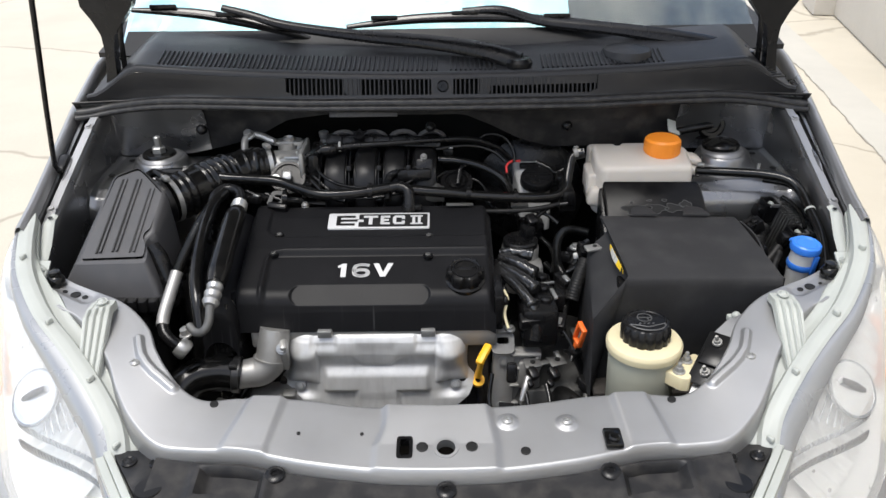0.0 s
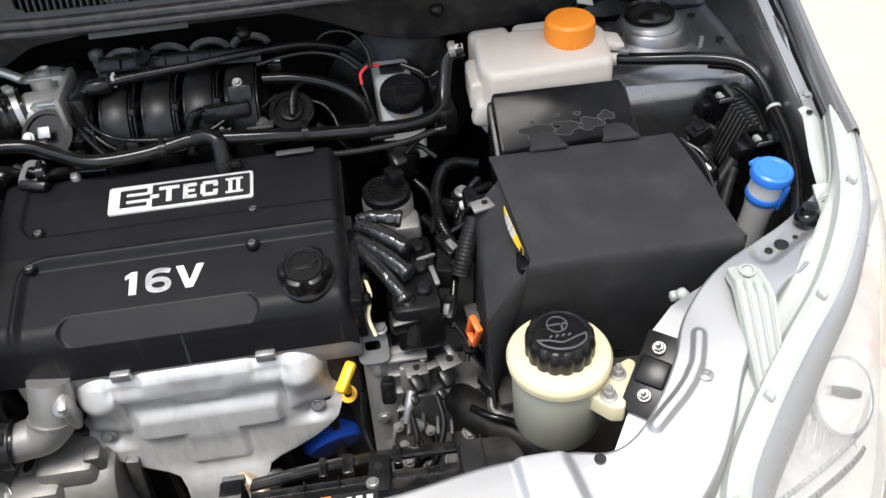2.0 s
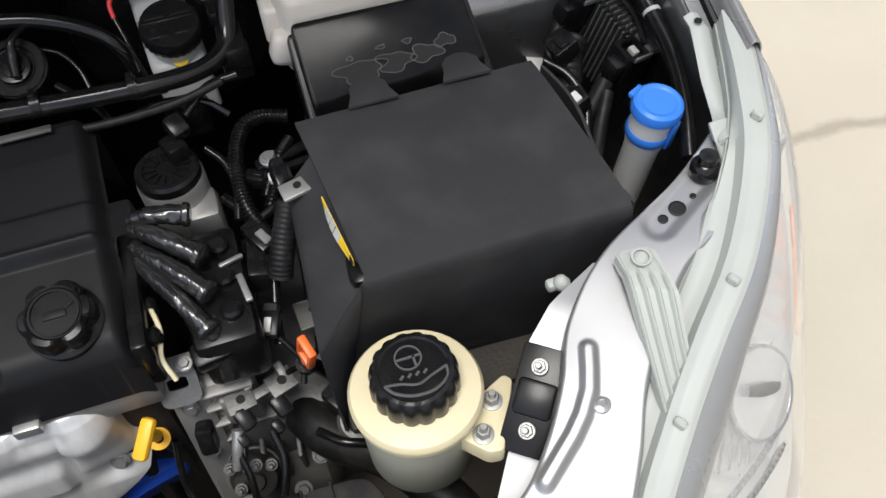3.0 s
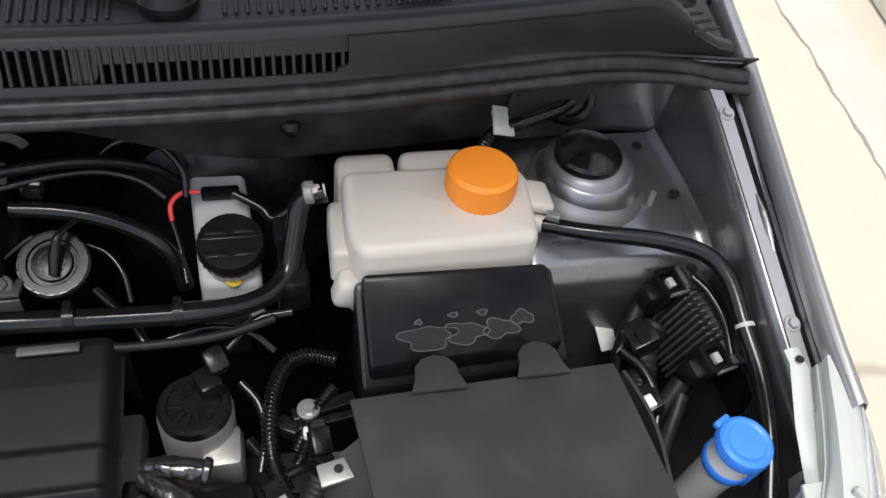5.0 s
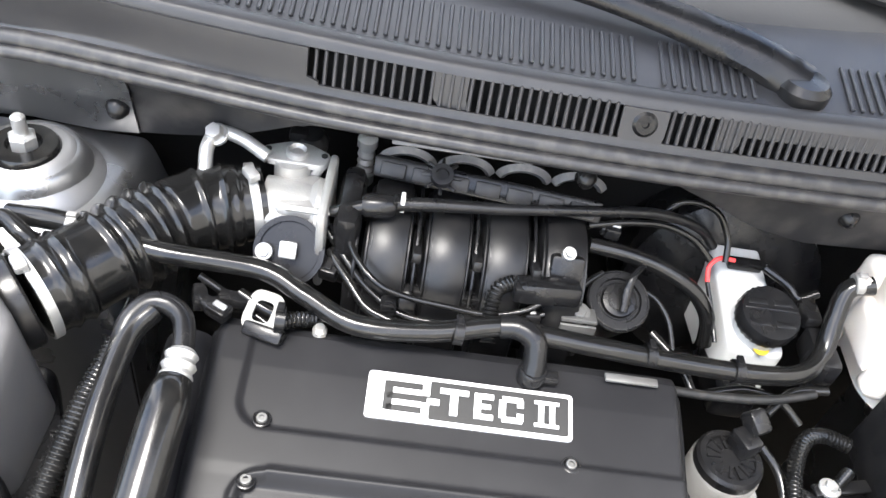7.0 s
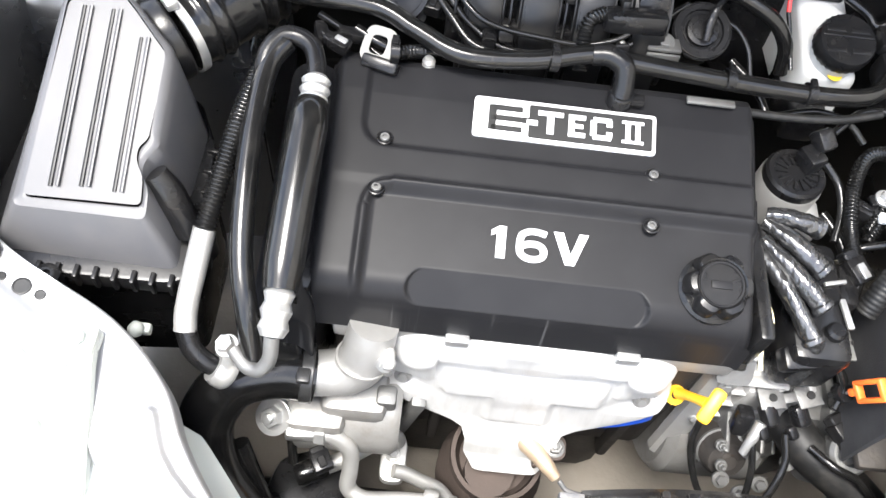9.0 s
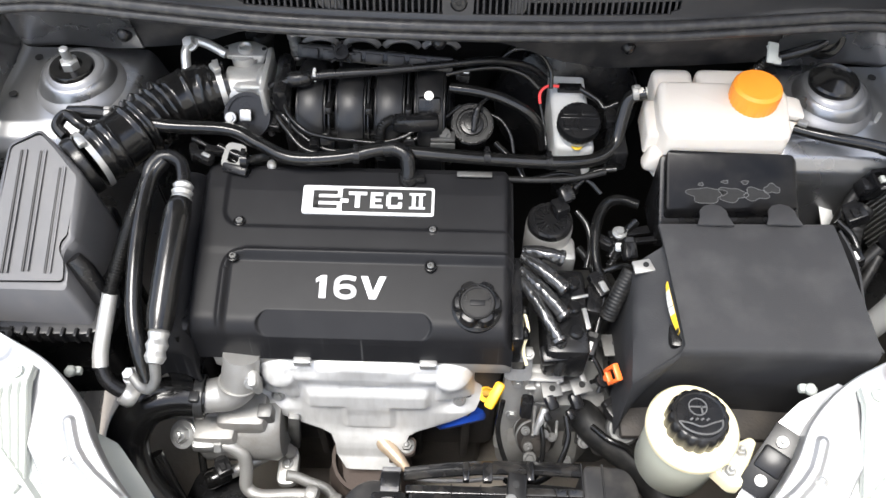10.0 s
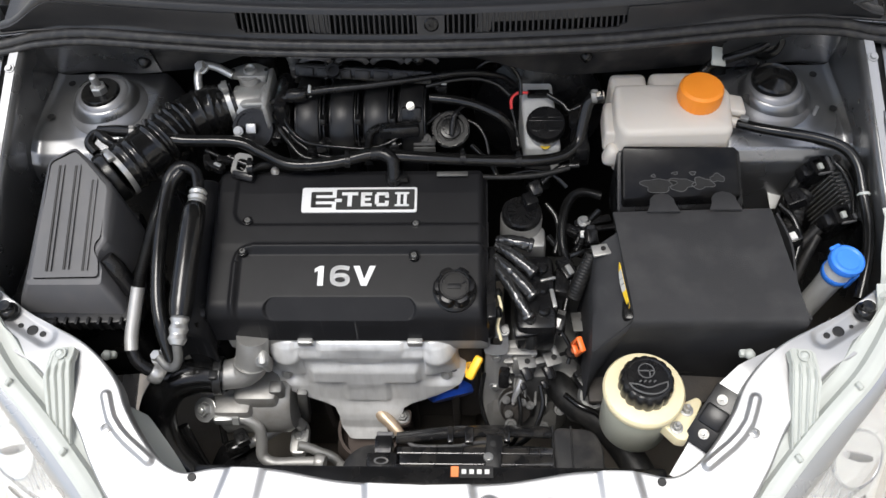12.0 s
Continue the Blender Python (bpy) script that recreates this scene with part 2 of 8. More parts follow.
GREY_PLASTIC = mat("grey_black_plastic", (0.012, 0.012, 0.013), 0.5, 0.0, 0.2, 14, 900, 0.2, 0.0004, dust=0.10)
LID_PLASTIC = mat("air_box_plastic", (0.078, 0.078, 0.082), 0.40, 0.0, 0.15, 10, 900, 0.2, 0.0003, spec=0.36, dust=0.05)
COWL_PLASTIC = mat("cowl_plastic", (0.022, 0.022, 0.0235), 0.42, 0.0, 0.12, 12, 900, 0.2, 0.0004, dust=0.02)
RUBBER = mat("black_rubber", (0.006, 0.006, 0.006), 0.17, 0.0, 0.3, 30, 500, 0.08, 0.0004, spec=0.46, dust=0.02, rvar=0.08)
HOSE = mat("dull_black_rubber", (0.010, 0.010, 0.010), 0.48, 0.0, 0.3, 30, 500, 0.15, 0.0004, spec=0.3, dust=0.05)
SEAL = mat("seal_rubber", (0.016, 0.016, 0.017), 0.38, 0.0, 0.2, 30, 500, 0.1, 0.0003, dust=0.10)
FELT = mat("battery_cover_felt", (0.027, 0.027, 0.0285), 0.72, 0.0, 0.28, 9, 700, 0.6, 0.0008, spec=0.28, dust=0.06, dust_color=(0.26, 0.255, 0.245))
# black felt; also the shade behind cowl slats and on the left skirt
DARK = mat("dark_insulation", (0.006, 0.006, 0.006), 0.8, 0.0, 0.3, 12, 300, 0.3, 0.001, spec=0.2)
ALU = mat("cast_aluminium", (0.40, 0.395, 0.38), 0.46, 0.65, 0.2, 30, 450, 0.4, 0.0006, dust=0.15)
ALU_DARK = mat("dull_aluminium", (0.17, 0.17, 0.165), 0.55, 0.7, 0.35, 22, 300, 0.5, 0.0008, dust=0.3, dust_color=(0.09, 0.075, 0.06))
SHIELD = mat("aluminised_steel", (0.62, 0.62, 0.61), 0.42, 0.40, 0.24, 34, 220, 0.3, 0.0005, dust=0.30, dust_color=(0.36, 0.35, 0.335), stretch=(1, 1, .22))
streak(SHIELD, (0.62, 0.62, 0.61), (150, 20, 3.0), 0.62, 0.72, 0.55)
STEEL = mat("zinc_steel", (0.44, 0.44, 0.43), 0.34, 0.7, 0.2, 60, 500, 0.15, 0.0003)
TINTED = mat("heat_tinted_steel", (0.46, 0.36, 0.26), 0.42, 0.5, 0.3, 60, 500, 0.2, 0.0004)
BARE_ALU = mat("bare_cast_alloy", (0.34, 0.335, 0.32), 0.5, 0.25, 0.22, 30, 450, 0.4, 0.0006, dust=0.2, dust_color=(0.30, 0.27, 0.23))
RUST = mat("rusty_steel", (0.062, 0.047, 0.040), 0.75, 0.25, 0.4, 30, 300, 0.5, 0.0008)
IRON = mat("dark_iron", (0.04, 0.036, 0.033), 0.65, 0.4, 0.4, 18, 250, 0.5, 0.001, dust=0.3, dust_color=(0.08, 0.065, 0.05))
TANK = mat("milky_plastic", (0.57, 0.53, 0.48), 0.42, 0.0, 0.05, 16, 600, 0.08, 0.0003, sss=0.15)
CREAM = mat("yellowed_plastic", (0.72, 0.64, 0.42), 0.42, 0.0, 0.08, 20, 600, 0.1, 0.0003, sss=0.12)
CREAM_LOW = mat("oil_filled_plastic", (0.42, 0.42, 0.34), 0.4, 0.0, 0.1, 20, 600, 0.1, 0.0003)
BRAKE = mat("aged_white_plastic", (0.50, 0.50, 0.48), 0.45, 0.0, 0.10, 24, 600, 0.08, 0.0003, dust=0.1)
WHITE = mat("white_plastic", (0.72, 0.72, 0.70), 0.45, 0.0, 0.06, 20, 600, 0.08, 0.0003)
LAMP_PLASTIC = mat("pale_grey_plastic", (0.44, 0.46, 0.43), 0.5, 0.0, 0.10, 14, 600, 0.1, 0.0003)
ORANGE = mat("orange_plastic", (0.90, 0.28, 0.025), 0.45, 0.0, 0.08, 20, 600, 0.08, 0.0003, sss=0.05)
ORANGE_RED = mat("orange_red_plastic", (0.92, 0.17, 0.03), 0.4, 0.0, 0.06, 20, 600, 0.05, 0.0003)
YELLOW = mat("yellow_plastic", (0.90, 0.47, 0.02), 0.4, 0.0, 0.06, 20, 600, 0.05, 0.0003)
BLUE = mat("blue_plastic", (0.045, 0.22, 0.78), 0.35, 0.0, 0.08, 20, 600, 0.05, 0.0003)
BLUE_CAN = mat("blue_painted_can", (0.02, 0.085, 0.5), 0.35, 0.1, 0.1, 20, 600, 0.05, 0.0003)
RED = mat("red_wire", (0.75, 0.05, 0.05), 0.45)
BADGE = mat("white_print", (0.62, 0.62, 0.615), 0.48, 0.0, 0.05, 90, 900, 0.1, 0.0002)
FILM = mat("dried_film", (0.018, 0.018, 0.018), 0.6, 0.0, 0.5, 120, 500, 0.1, 0.0002, spec=0.2)
BLACK_PRINT = mat("black_print", (0.01, 0.01, 0.01), 0.5)
GREY_PRINT = mat("grey_print", (0.085, 0.085, 0.085), 0.5)
LABEL_YELLOW = mat("yellow_label", (0.75, 0.5, 0.03), 0.5)
LABEL_ORANGE = mat("orange_label", (0.85, 0.25, 0.08), 0.5)
FOIL = mat("creased_foil", (0.085, 0.085, 0.086), 0.20, 0.8, 0.5, 60, 110, 0.7, 0.0025, stretch=(1.6, .3, 1))
GROUND = mat("pale_concrete", (0.53, 0.485, 0.40), 0.85, 0.0, 0.14, 1.1, 40, 0.5, 0.004, spec=0.2, dust=0.3, dust_color=(0.60, 0.56, 0.47))
gn, gl = GROUND.node_tree.nodes, GROUND.node_tree.links
gp = gn["Principled BSDF"]
old = gp.inputs["Base Color"].links[0].from_socket
gc, gw, gv = gn.new("ShaderNodeTexCoord"), gn.new("ShaderNodeTexNoise"), gn.new("ShaderNodeTexVoronoi")
gw.inputs["Scale"].default_value, gw.inputs["Detail"].default_value = 2.5, 6.0
ga = gn.new("ShaderNodeMixRGB")
ga.inputs["Fac"].default_value = 0.16
gl.new(gc.outputs["Object"], gw.inputs["Vector"])
gl.new(gc.outputs["Object"], ga.inputs["Color1"])
gl.new(gw.outputs["Color"], ga.inputs["Color2"])
gv.feature = "DISTANCE_TO_EDGE"
gv.inputs["Scale"].default_value = 0.5
gl.new(ga.outputs["Color"], gv.inputs["Vector"])
gr = gn.new("ShaderNodeMapRange")
gr.inputs["From Min"].default_value, gr.inputs["From Max"].default_value = 0.002, 0.008
gr.inputs["To Min"].default_value, gr.inputs["To Max"].default_value = 0.45, 0.0
gl.new(gv.outputs["Distance"], gr.inputs["Value"])
gm = gn.new("ShaderNodeMixRGB")
gm.inputs["Color2"].default_value = (0.20, 0.17, 0.13, 1)
gl.new(gr.outputs["Result"], gm.inputs["Fac"])
gl.new(old, gm.inputs["Color1"])
gl.new(gm.outputs["Color"], gp.inputs["Base Color"])
STRIP = mat("grey_concrete", (0.50, 0.48, 0.43), 0.85, 0.0, 0.10, 3.0, 60, 0.4, 0.003, spec=0.2, dust=0.2, dust_color=(0.56, 0.53, 0.47))
WALL = mat("rough_painted_wall", (0.60, 0.57, 0.52), 0.85, 0.0, 0.12, 2.0, 30, 0.6, 0.01, spec=0.2)
UNIT = mat("black_cast_case", (0.05, 0.05, 0.05), 0.32, 0.5, 0.2, 30, 450, 0.3, 0.0005)
REFLECTOR = mat("frosted_reflector", (0.80, 0.80, 0.80), 0.32, 0.7, 0.10, 60, 300, 0.15, 0.001)
CAST = mat("weathered_casting", (0.29, 0.285, 0.272), 0.5, 0.5, 0.25, 24, 300, 0.4, 0.0008, dust=0.3, dust_color=(0.16, 0.13, 0.10))
MUD = mat("dusty_undertray", (0.28, 0.25, 0.215), 0.85, 0.0, 0.3, 9, 120, 0.5, 0.002, dust=0.4, dust_color=(0.22, 0.19, 0.16))
BOX_LID = mat("gloss_black_lid", (0.006, 0.006, 0.0065), 0.22, 0.0, 0.25, 18, 700, 0.1, 0.0003, spec=0.16, dust=0.02)
GLOSS = mat("gloss_black_shroud", (0.010, 0.010, 0.0105), 0.16, 0.0, 0.3, 14, 300, 0.2, 0.0006, spec=0.6, dust=0.10, rvar=0.10)
RUNNER = mat("satin_black_plastic", (0.006, 0.006, 0.0065), 0.36, 0.0, 0.25, 18, 700, 0.15, 0.0004, spec=0.42, dust=0.02, rvar=0.06)
AMBER_SOLID = mat("amber_plastic", (0.85, 0.33, 0.16), 0.3, 0.0, 0.06, 30, 500, 0.05, 0.0002)
ZINC = mat("zinc_primer", (0.25, 0.25, 0.255), 0.42, 0.7, 0.12, 30, 500, 0.1, 0.0003)
RAIL_GREY = mat("dusty_grey_plastic", (0.10, 0.10, 0.103), 0.5, 0.0, 0.2, 40, 600, 0.2, 0.0004, dust=0.3)
LAMP_EDGE = mat("grey_lens_edge", (0.36, 0.37, 0.38), 0.28, 0.5, 0.06, 14, 600, 0.03, 0.0002, coat=0.5)
# blue with white blotches: reflected sky and clouds put into the colour
SKY_TINT = mat("cloud_print", (0.42, 0.66, 0.80), 0.6, 0.0, 0.2, 6, 300, 0.0, dust=0.95, dust_color=(0.85, 0.88, 0.90))
CHROME = mat("bright_reflector", (0.90, 0.90, 0.90), 0.22, 0.9, 0.03, 30, 300, 0.0)


def glass(name, tint, rough=0.02):
    m = bpy.data.materials.new(name)
    m.use_nodes = True
    p = m.node_tree.nodes["Principled BSDF"]
    p.inputs["Base Color"].default_value = (*tint, 1)
    p.inputs["Transmission Weight"].default_value, p.inputs["Roughness"].default_value, p.inputs["IOR"].default_value = 1.0, rough, 1.45
    return m


LENS = glass("headlamp_lens", (0.93, 0.94, 0.94))
LENS.node_tree.nodes["Principled BSDF"].inputs["Transmission Weight"].default_value = 0.88
LENS.node_tree.nodes["Principled BSDF"].inputs["Coat Weight"].default_value = 0.6
SCREEN = glass("windscreen_glass", (0.72, 0.82, 0.78))
SCREEN.node_tree.nodes["Principled BSDF"].inputs["IOR"].default_value = 1.8

# ---- ground and surroundings ----
bm = bmesh.new()
bmesh.ops.create_grid(bm, x_segments=60, y_segments=60, size=400)
whole("ground", bm, GROUND, "pale sun-bleached concrete yard with stains and cracks", "ground", kind="structure")
bm = bmesh.new()
rbox(bm, (3.51, 5.9, 1.4), (1.0, 26, 2.8), 0.03, rot=(0, 0, -12.1))
rbox(bm, (3.26, 6.95, 1.4), (.40, .5, 2.8), 0.03, rot=(0, 0, -12.1))
whole("wall_east", bm, WALL, "rough pale plastered yard wall", "wall", kind="structure")

# poured strip along the yard with its ragged joint
bm = bmesh.new()
def strip_at(u, v):
    y = -3 + 14 * u
    wob = .010 * math.sin(y * 2.9) + .004 * math.sin(y * 13.7 + 1) + .003 * math.sin(y * 41) + .002 * math.sin(y * 97)
    x = 1.87 + .135 * (y - 2) + .225 * v + (wob if v < .5 else .5 * wob)
    return V((x, y, .004))
sheet(bm, strip_at, 400, 3, .003)
strip = whole("pavement", bm, STRIP, "grey poured concrete strip along the yard", "pavement", kind="structure")
bm = bmesh.new()
sheet(bm, lambda u, v: strip_at(u, 0) + V((-.003 - .003 * v * (1.2 + math.sin(u * 300)), 0, -.002)), 400, 1, .001)
part("joint", bm, MUD, strip, "brownish crack along the strip")


# ---- car body round the engine bay ----
INNER = [(0, .772, .775), (.10, .776, .776), (.19, .790, .778), (.26, .790, .780), (.30, .782, .783), (.329, .794, .790), (.356, .820, .803), (.380, .853, .815), (.402, .893, .825), (.448, .934, .838), (.53, .975, .846), (.60, 1.022, .856)]
OUTER = [(0, .667, .752), (.07, .669, .753), (.16, .680, .757), (.24, .698, .760), (.30, .700, .762), (.345, .705, .766), (.385, .738, .778), (.415, .780, .793), (.445, .832, .811), (.50, .893, .830), (.545, .918, .838), (.635, .975, .850)]
half_in, half_out = spline(INNER, 10), spline(OUTER, 10)
mirror = lambda pts: [V((-p.x, p.y, p.z)) for p in reversed(pts[1:])] + list(pts)
line_in, line_out = mirror(half_in), mirror(half_out)
# lift and fall across the pressing, from the bay to the nose
ACROSS = [(0, -.028), (.010, -.008), (.025, -.0015), (.05, .0), (.2, .001), (.5, .0025), (.8, .004), (.93, .0045), (.955, .0035), (.972, .0), (.988, -.010), (1, -.030)]


def emboss(x, y):
    ax = abs(x)
    path = [(.407, .865), (.402, .851), (.396, .837), (.385, .823), (.373, .812), (.344, .791)]
    h = 0.005 * max(capsule(ax, y, p, q, .0052, .003) for p, q in zip(path, path[1:]))
    # wider towards the nose: the middle block and one on each side
    f = max(0, min(1, (.795 - y) / .085))
    h += (0.0085 - .0055 * f) * block(x, 0, -.082 + .010 * f * (1 - f) * 4, .055 + .012 * f, -1, 1, .0055)
    h += (0.0060 - .003 * f) * block(x, 0, .214 + .008 * f, .258 + .018 * f, -1, 1, .0055)
    h += (0.0060 - .003 * f) * block(x, 0, -.243 - .024 * f, -.200 - .012 * f, -1, 1, .0055)
    h -= 0.004 * capsule(ax, y, (.50, .94), (.56, .975), .012, .006)
    for cx, cy in ((.08, .745), (.153, .742)):
        h += 0.003 * capsule(x, y, (cx, cy), (cx + .0001, cy), .011, .003)
    return h


def support_at(u, v):
    n = len(line_in) - 1
    k = min(int(u * n), n - 1)
    f = u * n - k
    a, b = line_in[k].lerp(line_in[k + 1], f), line_out[k].lerp(line_out[k + 1], f)
    p = a.lerp(b, v)
    p.z += lerp_table(ACROSS, v)[0] + (emboss(p.x, p.y) if 0.03 < v < 0.96 else 0)
    return p


def support_z(x, y):
    """Height of the pressing's top near a plan point."""
    near = lambda us, vs: min((((support_at(u, v) - V((x, y, 0))).xy.length, u, v) for u in us for v in vs))
    _, u, v = near([i / 60 for i in range(61)], [j / 10 for j in range(11)])
    _, u, v = near([u + i / 600 for i in range(-10, 11) if 0 <= u + i / 600 <= 1], [v + j / 100 for j in range(-10, 11) if 0 <= v + j / 100 <= 1])
    return support_at(u, v).z


support = thing("radiator_support", "silver painted pressed steel front panel, dusty", "body panel", (0, .72, .75))
VS = [0, .006, .012, .02, .03, .045] + [.06 + .0118 * i for i in range(70)] + [.885, .9, .915, .93, .945, .96, .972, .985, .993, 1]
bm = bmesh.new()
t = bmesh.new()
NU = 760
rows = [[t.verts.new(support_at(i / NU, v)) for v in VS] for i in range(NU + 1)]
# openings cut through the middle block
CUTS = [(.004, .704, .0135, .0135, 2), (-.0455, .705, .0080, .0145, 8)]
for i in range(NU):
    for j in range(len(VS) - 1):
        mid = (rows[i][j].co + rows[i + 1][j + 1].co) / 2
        if any(abs((mid.x - cx) / rx) ** k + abs((mid.y - cy) / ry) ** k < 1 for cx, cy, rx, ry, k in CUTS):
            continue
        t.faces.new((rows[i][j], rows[i + 1][j], rows[i + 1][j + 1], rows[i][j + 1]))
bmesh.ops.recalc_face_normals(t, faces=t.faces)
bmesh.ops.solidify(t, geom=t.faces[:], thickness=0.0015)
part("pressing", merge(bm, t), PAINT, support, sharp=60)
for x, y, r in ((-.289, .774, .0045), (.289, .774, .0045), (-.176, .729, .002), (-.0985, .728, .002), (.099, .700, .005), (.521, .949, .006), (.506, .944, .0035), (.538, .955, .0022), (-.521, .949, .006), (-.506, .944, .0035), (-.538, .955, .003), (-.0245, .705, .006), (.035, .705, .006)):
    bm = bmesh.new()
    z = support_z(x, y)
    lean = (support_z(x - .006, y) - support_z(x + .006, y), support_z(x, y - .006) - support_z(x, y + .006), .012)
    lathe(bm, [(r * 1.2, -.002), (r * 1.2, .0012), (r, .0014), (r * .95, .0008), (.0004, .0007)], 18, place((x, y, z), lean))
    part("hole", bm, BLACK_PRINT, support, "dark round hole")
for cx, cy, rx, ry, k in CUTS:
    tilt = place((cx, cy, support_z(cx, cy)), (0, support_z(cx, cy - .006) - support_z(cx, cy + .006), .012))
    bm = bmesh.new()
    oblong(bm, tilt, rx - .0022, ry - .0022, rx + .0018, ry + .0018, -.012, .0012, k)
    part("hole_collar", bm, PAINT if k == 2 else PLASTIC, support, "bare rim of a round hole" if k == 2 else "black rim of an oblong slot")
    bm = bmesh.new()
    rbox(bm, (cx, cy, support_z(cx, cy) - .028), (rx * 2.6, ry * 2.6, .004), .001)
    part("hole_floor", bm, DARK, support)
for x, y in ((.08, .745), (.153, .742), (.401, .826), (-.401, .826)):
    bm = bmesh.new()
    z = support_z(x, y)
    lathe(bm, [(.007, z - .002), (.007, z + .001), (.0035, z + .0025), (.0033, z + .001), (.0004, z + .001)], 18, Matrix.Translation((x, y, 0)))
    part("rivet", bm, STEEL, support)
bm = bmesh.new()
z = support_z(.205, .714)
rbox(bm, (.205, .714, z + .003), (.022, .032, .008), .003)
lathe(bm, [(.007, z + .004), (.007, z + .010), (.005, z + .012)], 16, Matrix.Translation((.205, .708, 0)))
part("rubber_stop", bm, RUBBER, support, "square black rubber buffer")
for s in (-1, 1):
    bm = bmesh.new()
    lathe(bm, [(.0125, .845), (.0125, .854), (.010, .858), (.008, .859), (.008, .866), (.004, .867)], 22, Matrix.Translation((s * .556, .972, 0)))
    part("rubber_stop", bm, RUBBER, support, "round black hood buffer")

# skirts hanging from the panel beside the battery and the air box
for s in (-1, 1):
    bm = bmesh.new()
    def skirt(u, v, s=s):
        x, y, z = spline([(.335, .800, .775), (.39, .866, .80), (.47, .948, .82), (.60, 1.03, .835)], 12)[min(36, int(u * 36))]
        return V((s * (x + .012), y - .012, z - .02 - .60 * v))
    sheet(bm, skirt, 36, 8, .0015)
    # left skirt is blackened in place of shade; its paint would look lit
    part("inner_skirt", bm, PAINT_DULL if s > 0 else DARK, support, "" if s > 0 else "black plastic splash guard")

# lamp brackets lying on the panel
for s in (-1, 1):
    bm = bmesh.new()
    inner = [V((s * x, y, z)) for x, y, z in ((.4500, .922, .8475), (.4490, .904, .8495), (.4475, .890, .8470), (.4425, .800, .7940))]
    outer = [V((s * x, y, z)) for x, y, z in ((.4830, .918, .8475), (.4822, .890, .8495), (.4815, .873, .8470), (.4775, .832, .8120))]
    def strap(u, v, inner=inner, outer=outer, s=s):
        n = len(inner) - 1
        k = min(int(u * n), n - 1)
        a, b = inner[k].lerp(inner[k + 1], u * n - k), outer[k].lerp(outer[k + 1], u * n - k)
        w = v if s > 0 else 1 - v
        p = a.lerp(b, .5 + (w - .5) * (1 - .30 * (1 - smooth(0, .07, u))))
        p.z += .0034 * max(0, math.sin(w * math.pi * 8)) ** .8 * smooth(.30, .50, u) + .0012 * max(0, math.sin(w * math.pi * 8)) ** 4 * smooth(.02, .06, u)
        if v < .03 or v > .97:
            p.z -= .007
        return p
    sheet(bm, strap, 44, 60, .003)
    bracket = whole("lamp_bracket", bm, LAMP_PLASTIC, "pale grey ribbed plastic headlamp strap on the front panel", "bracket", "headlamp straps")
    bm = bmesh.new()
    ring(bm, .006, .0078, .0, .002, place((s * .466, .908, .8520), (0, -.1, 1)), 24)
    lathe(bm, [(.0055, 0), (.0055, .002), (.003, .004), (.0004, .004)], 16, place((s * .466, .908, .8515), (0, -.1, 1)))
    part("clip", bm, LAMP_PLASTIC, bracket)

